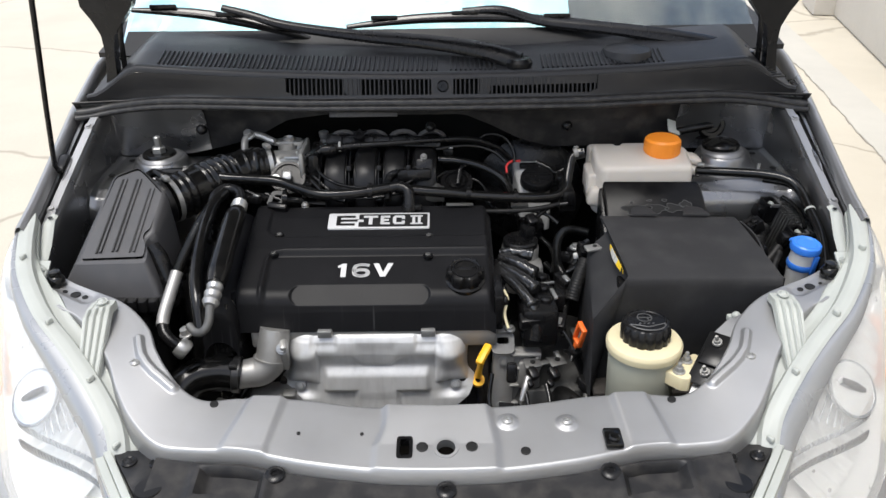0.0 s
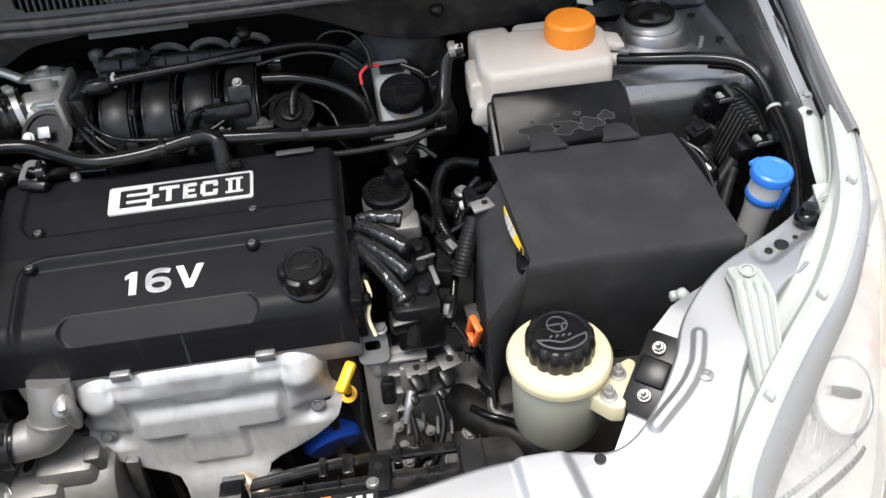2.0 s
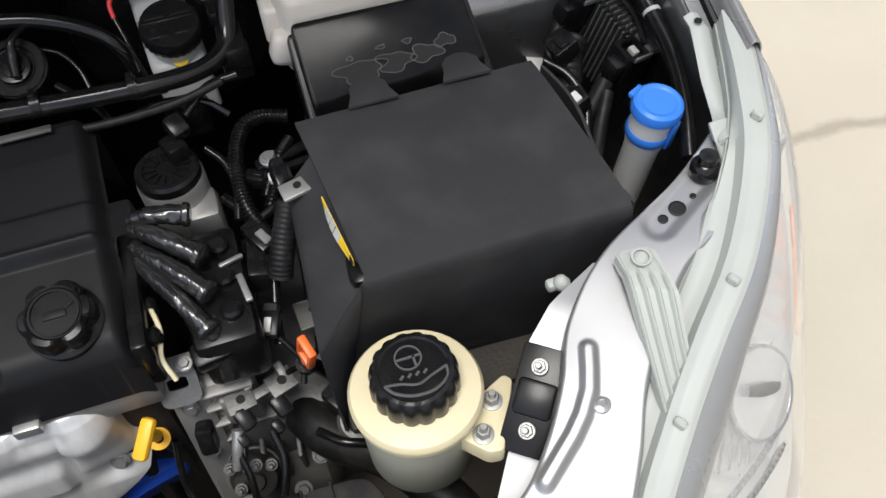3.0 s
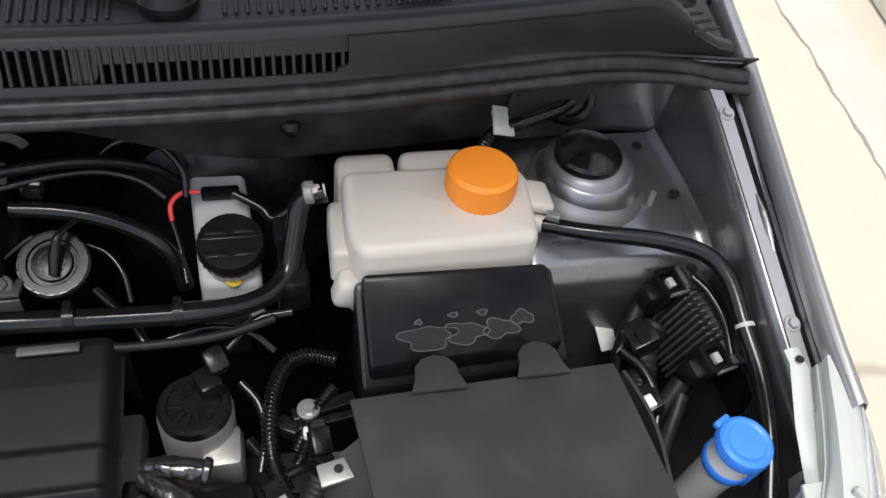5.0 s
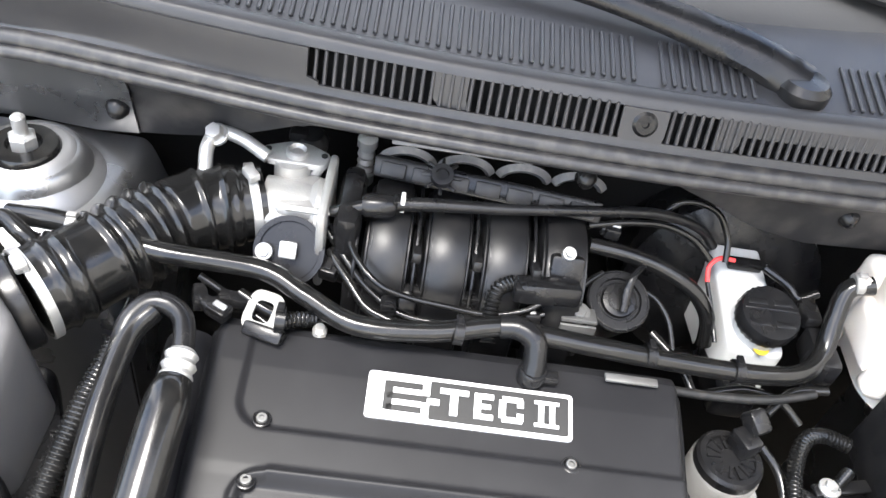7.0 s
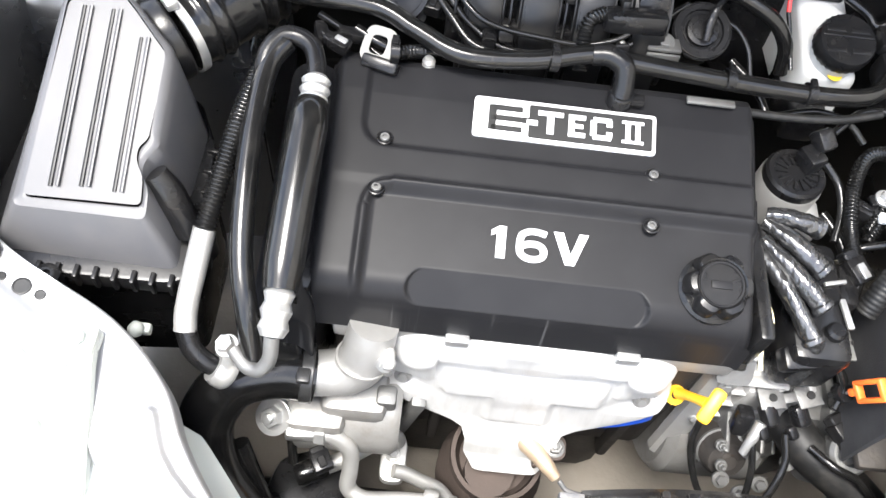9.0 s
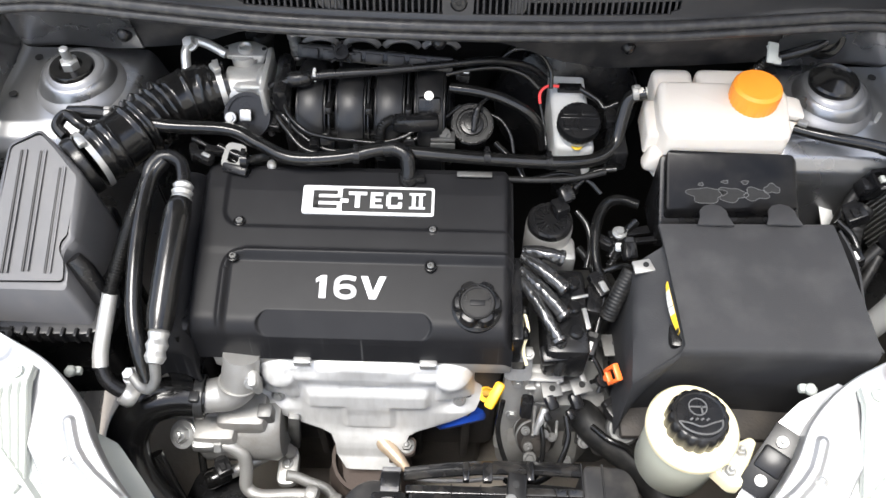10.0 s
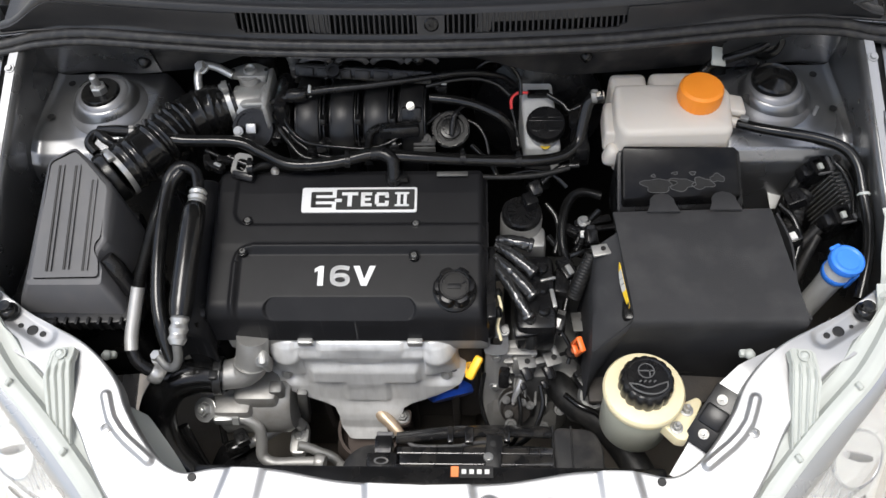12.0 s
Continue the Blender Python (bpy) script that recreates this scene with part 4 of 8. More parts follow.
# ---- headlamps ----
RIM = [(.640, 1.085, .897), (.622, 1.02, .882), (.596, .955, .866), (.548, .885, .843), (.497, .835, .820), (.452, .788, .795), (.415, .742, .762), (.404, .702, .715), (.398, .670, .665)]
LOW = [(.640, 1.078, .888), (.650, 1.01, .850), (.643, .945, .800), (.627, .880, .750), (.603, .815, .700), (.580, .762, .660), (.535, .715, .632), (.470, .680, .617), (.400, .662, .615)]
for s in (-1, 1):
    lamp = thing("headlamp", "large clear headlamp with pale grey housing rim", "headlamp", (s * .55, .8, .62), "headlamps")
    rim, low = spline([(s * a, b, c) for a, b, c in RIM], 8), spline([(s * a, b, c) for a, b, c in LOW], 8)
    n = len(rim) - 1
    def lens_at(u, v, rim=rim, low=low, s=s, n=n, out=.0):
        k = min(int(u * n), n - 1)
        a, b = rim[k].lerp(rim[k + 1], u * n - k), low[k].lerp(low[k + 1], u * n - k)
        p = a.lerp(b, v)
        bulge = math.sin(math.pi * min(1, v * 1.0)) * math.sin(math.pi * min(1, .12 + .88 * u)) * .014 + out
        return p + V((s * .55, -.45, .70)).normalized() * bulge
    bm = bmesh.new()
    sheet(bm, lens_at, 60, 30, .003)
    part("lens", bm, LENS, lamp, "clear plastic lens, slightly hazed").visible_shadow = False
    bm = bmesh.new()
    sheet(bm, lambda u, v: lens_at(.02 + .96 * u, .03 + .94 * v, out=-.012 - .03 * math.sin(math.pi * v) * math.sin(math.pi * u)), 40, 20, .002)
    part("reflector", bm, REFLECTOR, lamp, "bright ribbed reflector")
    bm = bmesh.new()
    sheet(bm, lambda u, v: lens_at(u, .005 + .17 * v, out=.002 + .004 * math.sin(math.pi * v)), 60, 8, .002)
    part("lens_border", bm, LAMP_EDGE, lamp, "glossy grey band along the lens edge")
    bm = bmesh.new()
    sheet(bm, lambda u, v: lens_at(.34 + .46 * u, .22 + .5 * v, out=-.016 - .014 * math.sin(math.pi * u) * math.sin(math.pi * v) + .0016 * math.sin(u * 75)), 120, 12, .001)
    part("fluted_reflector", bm, REFLECTOR, lamp, "finely fluted bright reflector")
    # round main reflector with its bulb shade
    seat = lens_at(.53, .42, out=-.012)
    k = place(seat, (s * .35, -.62, .70))
    bm = bmesh.new()
    lathe(bm, [(.037, .006), (.0355, 0), (.030, -.010), (.021, -.018), (.010, -.022), (.0004, -.023)], 40, k)
    part("main_reflector", bm, CHROME, lamp, "bright round reflector bowl")
    bm = bmesh.new()
    ring(bm, .0355, .0385, .002, .0065, k, 48)
    part("reflector_ring", bm, LAMP_EDGE, lamp)
    bm = bmesh.new()
    tube(bm, [lens_at(.540, .29, out=-.005), lens_at(.528, .41, out=-.004), lens_at(.514, .53, out=-.005)], [.0045, .006, .0045], 10, 5, squash=.6)
    part("bulb_shade", bm, RAIL_GREY, lamp, "grey bulb shade across the bowl")
    for f in (.25, .4, .55, .7, .85):
        bm = bmesh.new()
        tube(bm, [lens_at(.60 - .03 * f, .12 + .36 * f, out=-.012), lens_at(.68 - .06 * f, .14 + .40 * f, out=-.012)], .0012, 6, 3)
        part("flute", bm, LAMP_EDGE, lamp)
    for row, size, m_tick in ((0, 1.0, RAIL_GREY), (-.045, .75, LAMP_EDGE)):
        for i in range(27):
            f = i / 26
            bm = bmesh.new()
            rbox(bm, lens_at(.83 - .235 * f + row, .22 + .46 * f + row * .8, out=-.005), (.0018, .005, (.009 + .006 * f) * size), .0005, 1, (0, s * 20, s * 20))
            part("rib", bm, m_tick, lamp)
    bm = bmesh.new()
    sheet(bm, lambda u, v: lens_at(.26 + .16 * u, .84 + .12 * v, out=-.006), 12, 4, .002)
    part("indicator", bm, AMBER_SOLID, lamp, "amber indicator strip")
    bm = bmesh.new()
    def rim_at(u, v, rim=rim, s=s, n=n):
        k = min(int(u * n), n - 1)
        a = rim[k].lerp(rim[k + 1], u * n - k)
        d = (rim[k + 1] - rim[k]).normalized()
        across = V((d.y, -d.x, 0)).normalized() * (-s)
        prof = [(0, .004, .004), (.2, 0, .007), (.4, -.010, .008), (.6, -.018, .006), (.66, -.021, -.004), (.74, -.034, -.008), (.77, -.036, -.003), (.80, -.040, -.003), (.83, -.042, -.010), (.92, -.070, -.026), (1, -.110, -.075)]
        o, h = lerp_table(prof, v)
        o = max(o, -.004 * v - lerp_table([(0, .014), (.15, .018), (.3, .030), (.45, .070), (.6, .110), (1, .110)], u)[0])
        return a + across * o + V((0, 0, h))
    sheet(bm, rim_at, 60, 24, .002)
    part("housing_rim", bm, LAMP_PLASTIC, lamp, "pale grey plastic housing edge")
    bm = bmesh.new()
    def arm_at(u, v, s=s):
        y, x, z = lerp_table([(0, 1.105, .606, .892), (.12, 1.09, .608, .887), (.45, 1.05, .600, .868), (.7, 1.02, .596, .856), (1, .985, .580, .862)], u)
        w = .0085 if .1 < u < .8 else .007
        return V((s * (x + (v - .5) * 2 * w), y, z + .003 * math.sin(math.pi * v)))
    sheet(bm, arm_at, 24, 8, .004)
    part("mounting_arm", bm, LAMP_PLASTIC, lamp)
    bm = bmesh.new()
    def fan_at(u, v, s=s):
        p = V((s * .586, 1.004, .866)).lerp(V((s * .581, .956, .846)), u)
        p.x += (v - .5) * .024
        p.z += .003 * max(0, math.sin(v * math.pi * 7)) * smooth(.3, .4, u)
        return p
    sheet(bm, fan_at, 20, 40, .003)
    part("rear_strap", bm, LAMP_PLASTIC, lamp, "small ribbed strap end")
    bm = bmesh.new()
    lathe(bm, [(.0035, 0), (.0035, .001), (.0004, .0012)], 12, Matrix.Translation((s * .607, 1.094, .8935)))
    part("hole", bm, BLACK_PRINT, lamp)
    for u in (.2, .42, .62, .8):
        bm = bmesh.new()
        rbox(bm, rim_at(u, .35) + V((0, 0, .003)), (.006, .010, .008), .0015, 1, (0, 0, s * 30))
        part("clip", bm, LAMP_PLASTIC, lamp)

# ---- nose: grille cover and bumper ----
nose = thing("grille_cover", "dark grey plastic cover in front of the radiator panel", "trim panel", (0, .64, .72))
bm = bmesh.new()
def cover_at(u, v):
    x = -.345 + .69 * u
    y_back, z = lerp_table(OUTER, abs(x))
    prof = [(0, .004, -.016), (.06, -.001, -.010), (.12, -.004, -.010), (.6, -.085, -.022), (1, -.14, -.10)]
    dy, dz = lerp_table(prof, v)
    for cx in (-.249, .249):
        dz -= .014 * block(x, v, cx - .034, cx + .034, .16, .38, .006) - .004 * block(x, v, cx - .048, cx + .048, .13, .46, .005)
    return V((x, y_back + dy, z + dz))
sheet(bm, cover_at, 170, 70, .003)
part("cover_skin", bm, GREY_PLASTIC, nose)
for x in (-.198, .004, .198):
    bm = bmesh.new()
    lathe(bm, [(.010, 0), (.012, .003), (.009, .005), (.004, .005), (.004, .003), (.0004, .003)], 20, place(cover_at((x + .345) / .69, .15), (0, -.2, 1)))
    part("clip", bm, PLASTIC, nose)
for s in (-1, 1):
    bm = bmesh.new()
    outline = rounded([(s * .324, .711), (s * .367, .730), (s * .408, .727), (s * .346, .637), (s * .330, .600), (s * .312, .63)], .006)
    prism(bm, outline, .738, .746, .003)
    br = part("corner_bracket", bm, GREY_PLASTIC, nose)
    for x, y, r in ((.345, .704, .0095), (.380, .707, .0095)):
        bm = bmesh.new()
        lathe(bm, [(r, .744), (r, .748), (r * .8, .7495), (r * .6, .748), (r * .3, .7485)], 18, Matrix.Translation((s * x, y, 0)))
        part("clip", bm, PLASTIC, nose)
    bm = bmesh.new()
    lathe(bm, [(.0165, .744), (.0165, .7475), (.0155, .7490), (.0004, .7492)], 30, Matrix.Translation((s * .342, .661, 0)))
    part("plug", bm, RUNNER, nose, "flat round plug")
    bm = bmesh.new()
    for o, w, z in ((.004, .009, .749), (.014, .010, .744)):
        a, b = V((s * .410, .727, 0)), V((s * .334, .610, 0))
        d = V((s * .84, -.54, 0))
        prism(bm, [(p.x, p.y) for p in (a + d * (o - w / 2), a + d * (o + w / 2), b + d * (o + w / 2), b + d * (o - w / 2))], .725, z, .0015)
    part("corner_trim", bm, LAMP_PLASTIC, nose, "pale grey chamfered trim strip")
bm = bmesh.new()
def bumper_at(u, v):
    x = -.71 + 1.42 * u
    y = .46 + .44 * (abs(x) / .71) ** 3
    prof = [(0, .13, .60, .82), (.1, .08, .615, .84), (.2, .03, .61, .89), (.35, 0, .58, .97), (.7, -.01, .45, 1), (1, .03, .22, .97)]
    dy, z, k = lerp_table(prof, v)
    return V((x * k, y + dy, z))
sheet(bm, bumper_at, 60, 24, .003)
whole("front_bumper", bm, PAINT_OUT, "silver painted front bumper below the headlamps", "bumper")

# ---- engine ----
engine = thing("engine_block", "dusty dark engine block and cylinder head", "engine", (-.1, 1.1, .3))
bm = bmesh.new()
rbox(bm, (-.11, 1.10, .60), (.37, .20, .30), .015)
part("block", bm, IRON, engine)
bm = bmesh.new()
rbox(bm, (-.11, 1.12, .38), (.34, .22, .20), .03)
part("sump", bm, IRON, engine)
for i in range(5):
    bm = bmesh.new()
    rbox(bm, (-.25 + i * .07, 1.0, .55), (.012, .03, .22), .004)
    part("rib", bm, IRON, engine)
bm = bmesh.new()
rbox(bm, (-.105, 1.095, .735), (.375, .215, .035), .006)
part("head_flange", bm, ALU, engine, "bright cylinder head edge")
bm = bmesh.new()
rbox(bm, (-.330, 1.08, .64), (.055, .19, .34), .02)
part("timing_cover", bm, PLASTIC, engine)

cover = thing("valve_cover", "black plastic valve cover with white lettering", "engine cover", (-.105, 1.1, .75))
ROLL = [(.19 + .14 * i / 14, 1.0201 - .028 * math.sin(math.radians(81.5 - 65.8 * i / 14)), .78675 + .028 * math.cos(math.radians(81.5 - 65.8 * i / 14))) for i in range(15)]
PROF = [(0, .986, .748)] + ROLL + [(.40, 1.035, .820), (.62, 1.083, .8335), (.66, 1.092, .8365), (.9, 1.17, .856), (1.14, 1.200, .861), (1.18, 1.209, .858), (1.22, 1.214, .846), (1.3, 1.216, .77)]
X0, X1 = -.318, .081
def cover_top(x, y):
    """Height of the cover's upper side."""
    return lerp_table([(p[1], p[2]) for p in PROF[8:]], y)[0]
def valve_at(u, v):
    x = X0 + (X1 - X0) * u
    y, z = lerp_table(PROF, v * 1.3)
    e = min(x - X0, X1 - x)
    side = 1 - smooth(0, .016, e)
    z -= .020 * side ** 2 * (1 if v > .12 else .3)
    if .20 < v * 1.3 < .36:
        f = max(0, min(1, (v * 1.3 - .205) / .147))
        y0, z0 = lerp_table(PROF, .205)
        y1, z1 = lerp_table(PROF, .352)
        inpad = 1 - smooth(.0142, .0158, math.hypot(max(0, abs(x + .124) - .090), (f - .5) * .031))
        y += (y0 + (y1 - y0) * f - y) * inpad
        z += (z0 + (z1 - z0) * f - z) * inpad
    if .13 < v * 1.3 < 1.2:
        # the framed front panel, its bead and the pad on its lower edge
        left = smooth(-.285, -.272, x)
        inside = smooth(-.272, -.264, x) * (1 - smooth(1.078, 1.084, y))
        z -= .0045 * inside * smooth(.13, .20, v * 1.3)
        bead = max(0, 1 - abs(math.hypot(max(0, -.252 - x), max(0, y - 1.066)) - .020) / .006) if (x < -.252 and y > 1.066) else (max(0, 1 - abs(y - 1.0875) / .006) if x >= -.252 else max(0, 1 - abs(x + .273) / .006) * (1 - smooth(1.064, 1.068, y)))
        z += .0038 * smooth(0, 1, bead) * smooth(.20, .30, v * 1.3)
        z -= .004 * (1 - smooth(.019, .025, math.hypot(max(0, -.260 - x), max(0, 1.143 - y))))
    return V((x, y, z))
bm = bmesh.new()
sheet(bm, valve_at, 260, 240, .002)
part("cover_shell", bm, COVER, cover, sharp=75)
bm = bmesh.new()
def shoulder(u, v):
    a = math.pi * v
    y, z = lerp_table([(0, .965, .745), (.15, .972, .79), (.3, .99, .812), (.6, 1.08, .828), (1, 1.20, .848)], u)
    x = -.333 - .027 * math.cos(a)
    return V((x, y, z - .06 * (1 - math.sin(a) ** .6) ))
sheet(bm, shoulder, 40, 30, .002)
part("belt_cover", bm, COVER, cover, "smooth black belt cover end")
for x, y in ((-.264, 1.080), (-.022, 1.0735), (-.262, 1.127), (-.021, 1.121)):
    bm = bmesh.new()
    z = cover_top(x, y) + (.000 if y < 1.1 else -.003)
    lathe(bm, [(.0075, z - .002), (.0075, z + .0018), (.0065, z + .0022), (.0052, z + .001), (.0004, z + .0008)], 20, Matrix.Translation((x, y, 0)))
    part("bolt_seat", bm, PLASTIC, cover)
    bm = bmesh.new()
    lathe(bm, [(.0042, z), (.0042, z + .0035), (.0036, z + .004), (.0022, z + .004), (.0020, z + .002), (.0004, z + .002)], 16, Matrix.Translation((x, y, 0)))
    part("bolt", bm, ALU_DARK, cover, "dull socket screw")
# badge and lettering
tilt = math.degrees(math.atan2(.0195, .078))
bx, by = -.103, 1.158
bz = cover_top(bx, by) - .0035
face = pose(bx, by, bz, tilt, 0, 0)
bm = bmesh.new()
out = rounded([(-.083, -.0195), (.083, -.0195), (.083, .0195), (-.083, .0195)], .004)
prism(bm, out, 0, .0030, .0006, m=face)
badge = part("badge_plate", bm, BADGE, cover, "white framed badge")
bm = bmesh.new()
prism(bm, rounded([(-.033, -.0160), (.0795, -.0160), (.0795, .0160), (-.033, .0160)], .002), .0025, .0034, 0, m=face)
part("badge_field", bm, BLACK_PRINT, badge)
bm = bmesh.new()
k = face @ Matrix.Translation((0, 0, .0030))
for c, s in (((-.066, 0), (.007, .024)), ((-.053, .0098), (.028, .0050)), ((-.053, 0), (.028, .0050)), ((-.053, -.0098), (.028, .0050))):
    rbox(bm, k @ V((c[0], c[1], .0002)), (s[0], s[1], .0012), 0, rot=face.to_3x3().to_4x4())
rbox(bm, k @ V((-.034, 0, .0003)), (.010, .0055, .0012), 0, rot=face.to_3x3().to_4x4())
part("badge_letter", bm, BLACK_PRINT, badge, "black letter E")
bm = bmesh.new()
FR = face.to_3x3().to_4x4()


def bars(bm, rows, k, rot, depth=.0011):
    """Letters put together from straight bars: centre and size in the plane of k."""
    for cx, cy, w, h in rows:
        rbox(bm, k @ V((cx, cy, 0)), (w, h, depth), 0, rot=rot)


kk = face @ Matrix.Translation((0, 0, .0038))
bars(bm, [(-.030, -.0015, .010, .005)], kk, FR)
bars(bm, [(-.0135, .0088, .023, .0045), (-.0135, -.002, .0062, .0175)], kk, FR)
bars(bm, [(.0055, 0, .0055, .0215), (.0115, .0085, .0135, .0045), (.0105, 0, .0115, .0040), (.0115, -.0085, .0135, .0045)], kk, FR)
bars(bm, [(.0255, 0, .0055, .0150), (.0335, .0085, .0165, .0045), (.0335, -.0085, .0165, .0045), (.0400, .0055, .0052, .0060), (.0400, -.0055, .0052, .0060)], kk, FR)
for cx in (.057, .066):
    rbox(bm, face @ V((cx, 0, .0038)), (.0045, .020, .001), 0, rot=face.to_3x3().to_4x4())
for cy in (-.0095, .0095):
    rbox(bm, face @ V((.0615, cy, .0038)), (.020, .0028, .001), 0, rot=face.to_3x3().to_4x4())
part("badge_letters", bm, BADGE, badge, "white letters TEC II")
f2 = pose(-.122, 1.048, cover_top(0, 1.048) - .0042, math.degrees(math.atan2(.0135, .048)), 0, 0) @ Matrix.Diagonal((.95, .87, 1, 1))
def glyph(bm, pts, k, depth=.0012):
    prism(bm, pts, 0, depth, 0, m=k)


bm = bmesh.new()
glyph(bm, [(-.0355, -.0165), (-.0270, -.0165), (-.0270, .0165), (-.0335, .0165), (-.0405, .0115), (-.0405, .0060), (-.0355, .0085)], f2)
glyph(bm, [(.0165, .0165), (.0255, .0165), (.0330, -.0060), (.0405, .0165), (.0490, .0165), (.0370, -.0165), (.0285, -.0165)], f2)
six = spline([(.0085, .0125, 0), (.0020, .0140, 0), (-.0060, .0138, 0), (-.0125, .0095, 0), (-.0140, .0000, 0), (-.0125, -.0095, 0), (-.0060, -.0138, 0), (.0020, -.0138, 0), (.0075, -.0105, 0), (.0080, -.0040, 0), (.0035, .0005, 0), (-.0050, .0012, 0), (-.0120, -.0015, 0)], 5)
for p, q in zip(six, six[1:]):
    d = q - p
    rbox(bm, f2 @ ((p + q) / 2 + V((0, 0, .0006))), (d.length + .0035, .0068, .0012), .0005, 1, f2.to_3x3().to_4x4() @ Matrix.Rotation(math.atan2(d.y, d.x), 4, "Z"))
part("lettering", bm, BADGE, cover, "white number 16V")

# oil filler
oil = thing("oil_filler_cap", "black lobed oil filler cap on the valve cover", "cap", (.035, 1.028, .815))
bm = bmesh.new()
m = place((.035, 1.028, .812), (0, -.24, .97))
lathe(bm, [(.0305, -.004), (.0305, .003), (.027, .006)], 36, m)
lathe(bm, [(.0285, .006), (.0296, .012), (.0288, .020), (.0265, .024), (.022, .025), (.020, .023), (.0004, .023)], 90, m, (6, .0062, .0225, .0, .03))
part("knob", bm, PLASTIC, oil)
bm = bmesh.new()
k = m @ Matrix.Translation((0, 0, .0235))
ring(bm, .0175, .019, -.0005, .0012, k)
rbox(bm, k @ V((0, -.001, .0005)), (.018, .007, .001), .0004, rot=m.to_3x3().to_4x4())
rbox(bm, k @ V((.012, .004, .0005)), (.010, .002, .001), .0004, rot=m.to_3x3().to_4x4() @ Matrix.Rotation(.5, 4, "Z"))
part("oil_can_mark", bm, COVER, oil)

# heat shield
shield = thing("heat_shield", "bright pressed exhaust heat shield with water streaks", "heat shield", (-.1, .95, .6))
SHIELD_ROWS = [(0, .141, .990, .7440), (.05, .145, .984, .7415), (.12, .148, .977, .7335), (.20, .149, .970, .7200), (.30, .149, .965, .700), (.40, .148, .961, .680), (.48, .145, .958, .664), (.55, .138, .956, .650), (.62, .124, .953, .637), (.68, .106, .950, .625), (.74, .084, .947, .614), (.79, .064, .945, .605), (.84, .052, .943, .597), (.90, .047, .940, .578), (.955, .046, .934, .556), (1, .034, .920, .543)]
def shield_at(u, v):
    q = 2 * u - 1
    half, y, z = lerp_table(SHIELD_ROWS, v)
    half *= 1.025
    dx = q * half
    ax = abs(dx)
    y += .046 * abs(q) ** 9 * (1 - .95 * smooth(.30, .55, v))
    # shoulder that dips in the middle, raised tee below it
    lip = .7165 - .010 * (1 - smooth(.020, .040, ax))
    y -= .0036 * smooth(lip - .004, lip + .003, z) * (1 - smooth(lip + .003, lip + .022, z)) * (1 - smooth(.085, .100, ax))
    tee = max(block(dx, z, -.080, .080, .6625, .76, .0055), block(dx, z, -.0325, .0325, .618, .76, .0055)) * (1 - smooth(.686, .706, z))
    y -= (.0075 - .002 * smooth(.664, .640, z)) * tee
    # rounded lobes over the bolts, dents under the clips
    y += .010 * math.exp(-((ax - .115) / .020) ** 2) * (1 - smooth(.690, .720, z)) * smooth(.645, .660, z)
    lobe = max(0, 1 - ((ax - .115) / .025) ** 2) ** .5 * (1 - smooth(.715, .738, z))
    lobe *= math.sqrt(max(0, 1 - max(0, (.694 - z) / .021) ** 2)) if z < .694 else 1
    y -= .015 * lobe
    y += .0035 * block(ax, z, .060, .098, .7265, .760, .0045)
    # the face leans back towards the block under the shoulder
    k = smooth(.740, .700, z)
    low = smooth(.620, .570, z)
    return V((-.102 + dx, y + .016 * k * (1 - .7 * low), z - .014 * k * (1 - .85 * low)))
bm = bmesh.new()
sheet(bm, shield_at, 190, 190, .0015)
part("shield_shell", bm, SHIELD, shield, sharp=75)
for u in (.095, .905):
    bm = bmesh.new()
    bolt(bm, shield_at(u, .468) + V((0, -.004, 0)), .0058, .006, (0, -.85, .5), 1.5)
    part("bolt", bm, STEEL, shield)
for x in (-.178, -.022):
    bm = bmesh.new()
    rbox(bm, (x, .984, .747), (.022, .010, .012), .002)
    part("clip", bm, STEEL, shield)
bm = bmesh.new()
tube(bm, [(-.088, .956, .575), (-.078, .946, .574), (-.063, .931, .572), (-.050, .917, .568)], [.0105, .0115, .0095, .0085, .0060], 14, 5)
part("lambda_probe", bm, TINTED, shield, "pale heat-tinted exhaust probe")
flange = thing("exhaust_flange", "rusty exhaust flange ring under the shield", "exhaust", (-.108, .943, .55))
bm = bmesh.new()
ring(bm, .047, .052, -.018, .006, place((-.108, .950, .520), (0, -.12, 1)), 40)
lathe(bm, [(.0004, .500), (.040, .500), (.046, .512), (.050, .49), (.062, .46), (.062, .42)], 32, Matrix.Translation((-.108, .952, 0)))
part("ring_band", bm, RUST, flange)
bm = bmesh.new()
prism(bm, rounded([(-.075, .925), (-.062, .934), (-.040, .938), (-.038, .962), (-.062, .968), (-.078, .96)], .008), .560, .568, .002)
part("flange_ear", bm, RUST, flange)
bm = bmesh.new()
bolt(bm, (-.052, .950, .568), .008, .007, (0, -.1, 1), 1.4, .004)
part("nut", bm, ALU_DARK, flange)
bm = bmesh.new()
tube(bm, [(-.115, .93, .52), (-.115, .95, .40), (-.11, 1.05, .30), (-.10, 1.4, .26)], .028, 14, 8)
whole("exhaust_pipe", bm, RUST, "brown exhaust pipe running down under the engine", "exhaust")
bm = bmesh.new()
tube(bm, [(-.046, .916, .563), (-.030, .905, .562), (.03, .900, .575), (.075, .900, .590), (.10, .890, .598)], .003, 8, 8)
whole("probe_cable", bm, RAIL_GREY, "thin dusty grey cable from the exhaust probe", "cable")

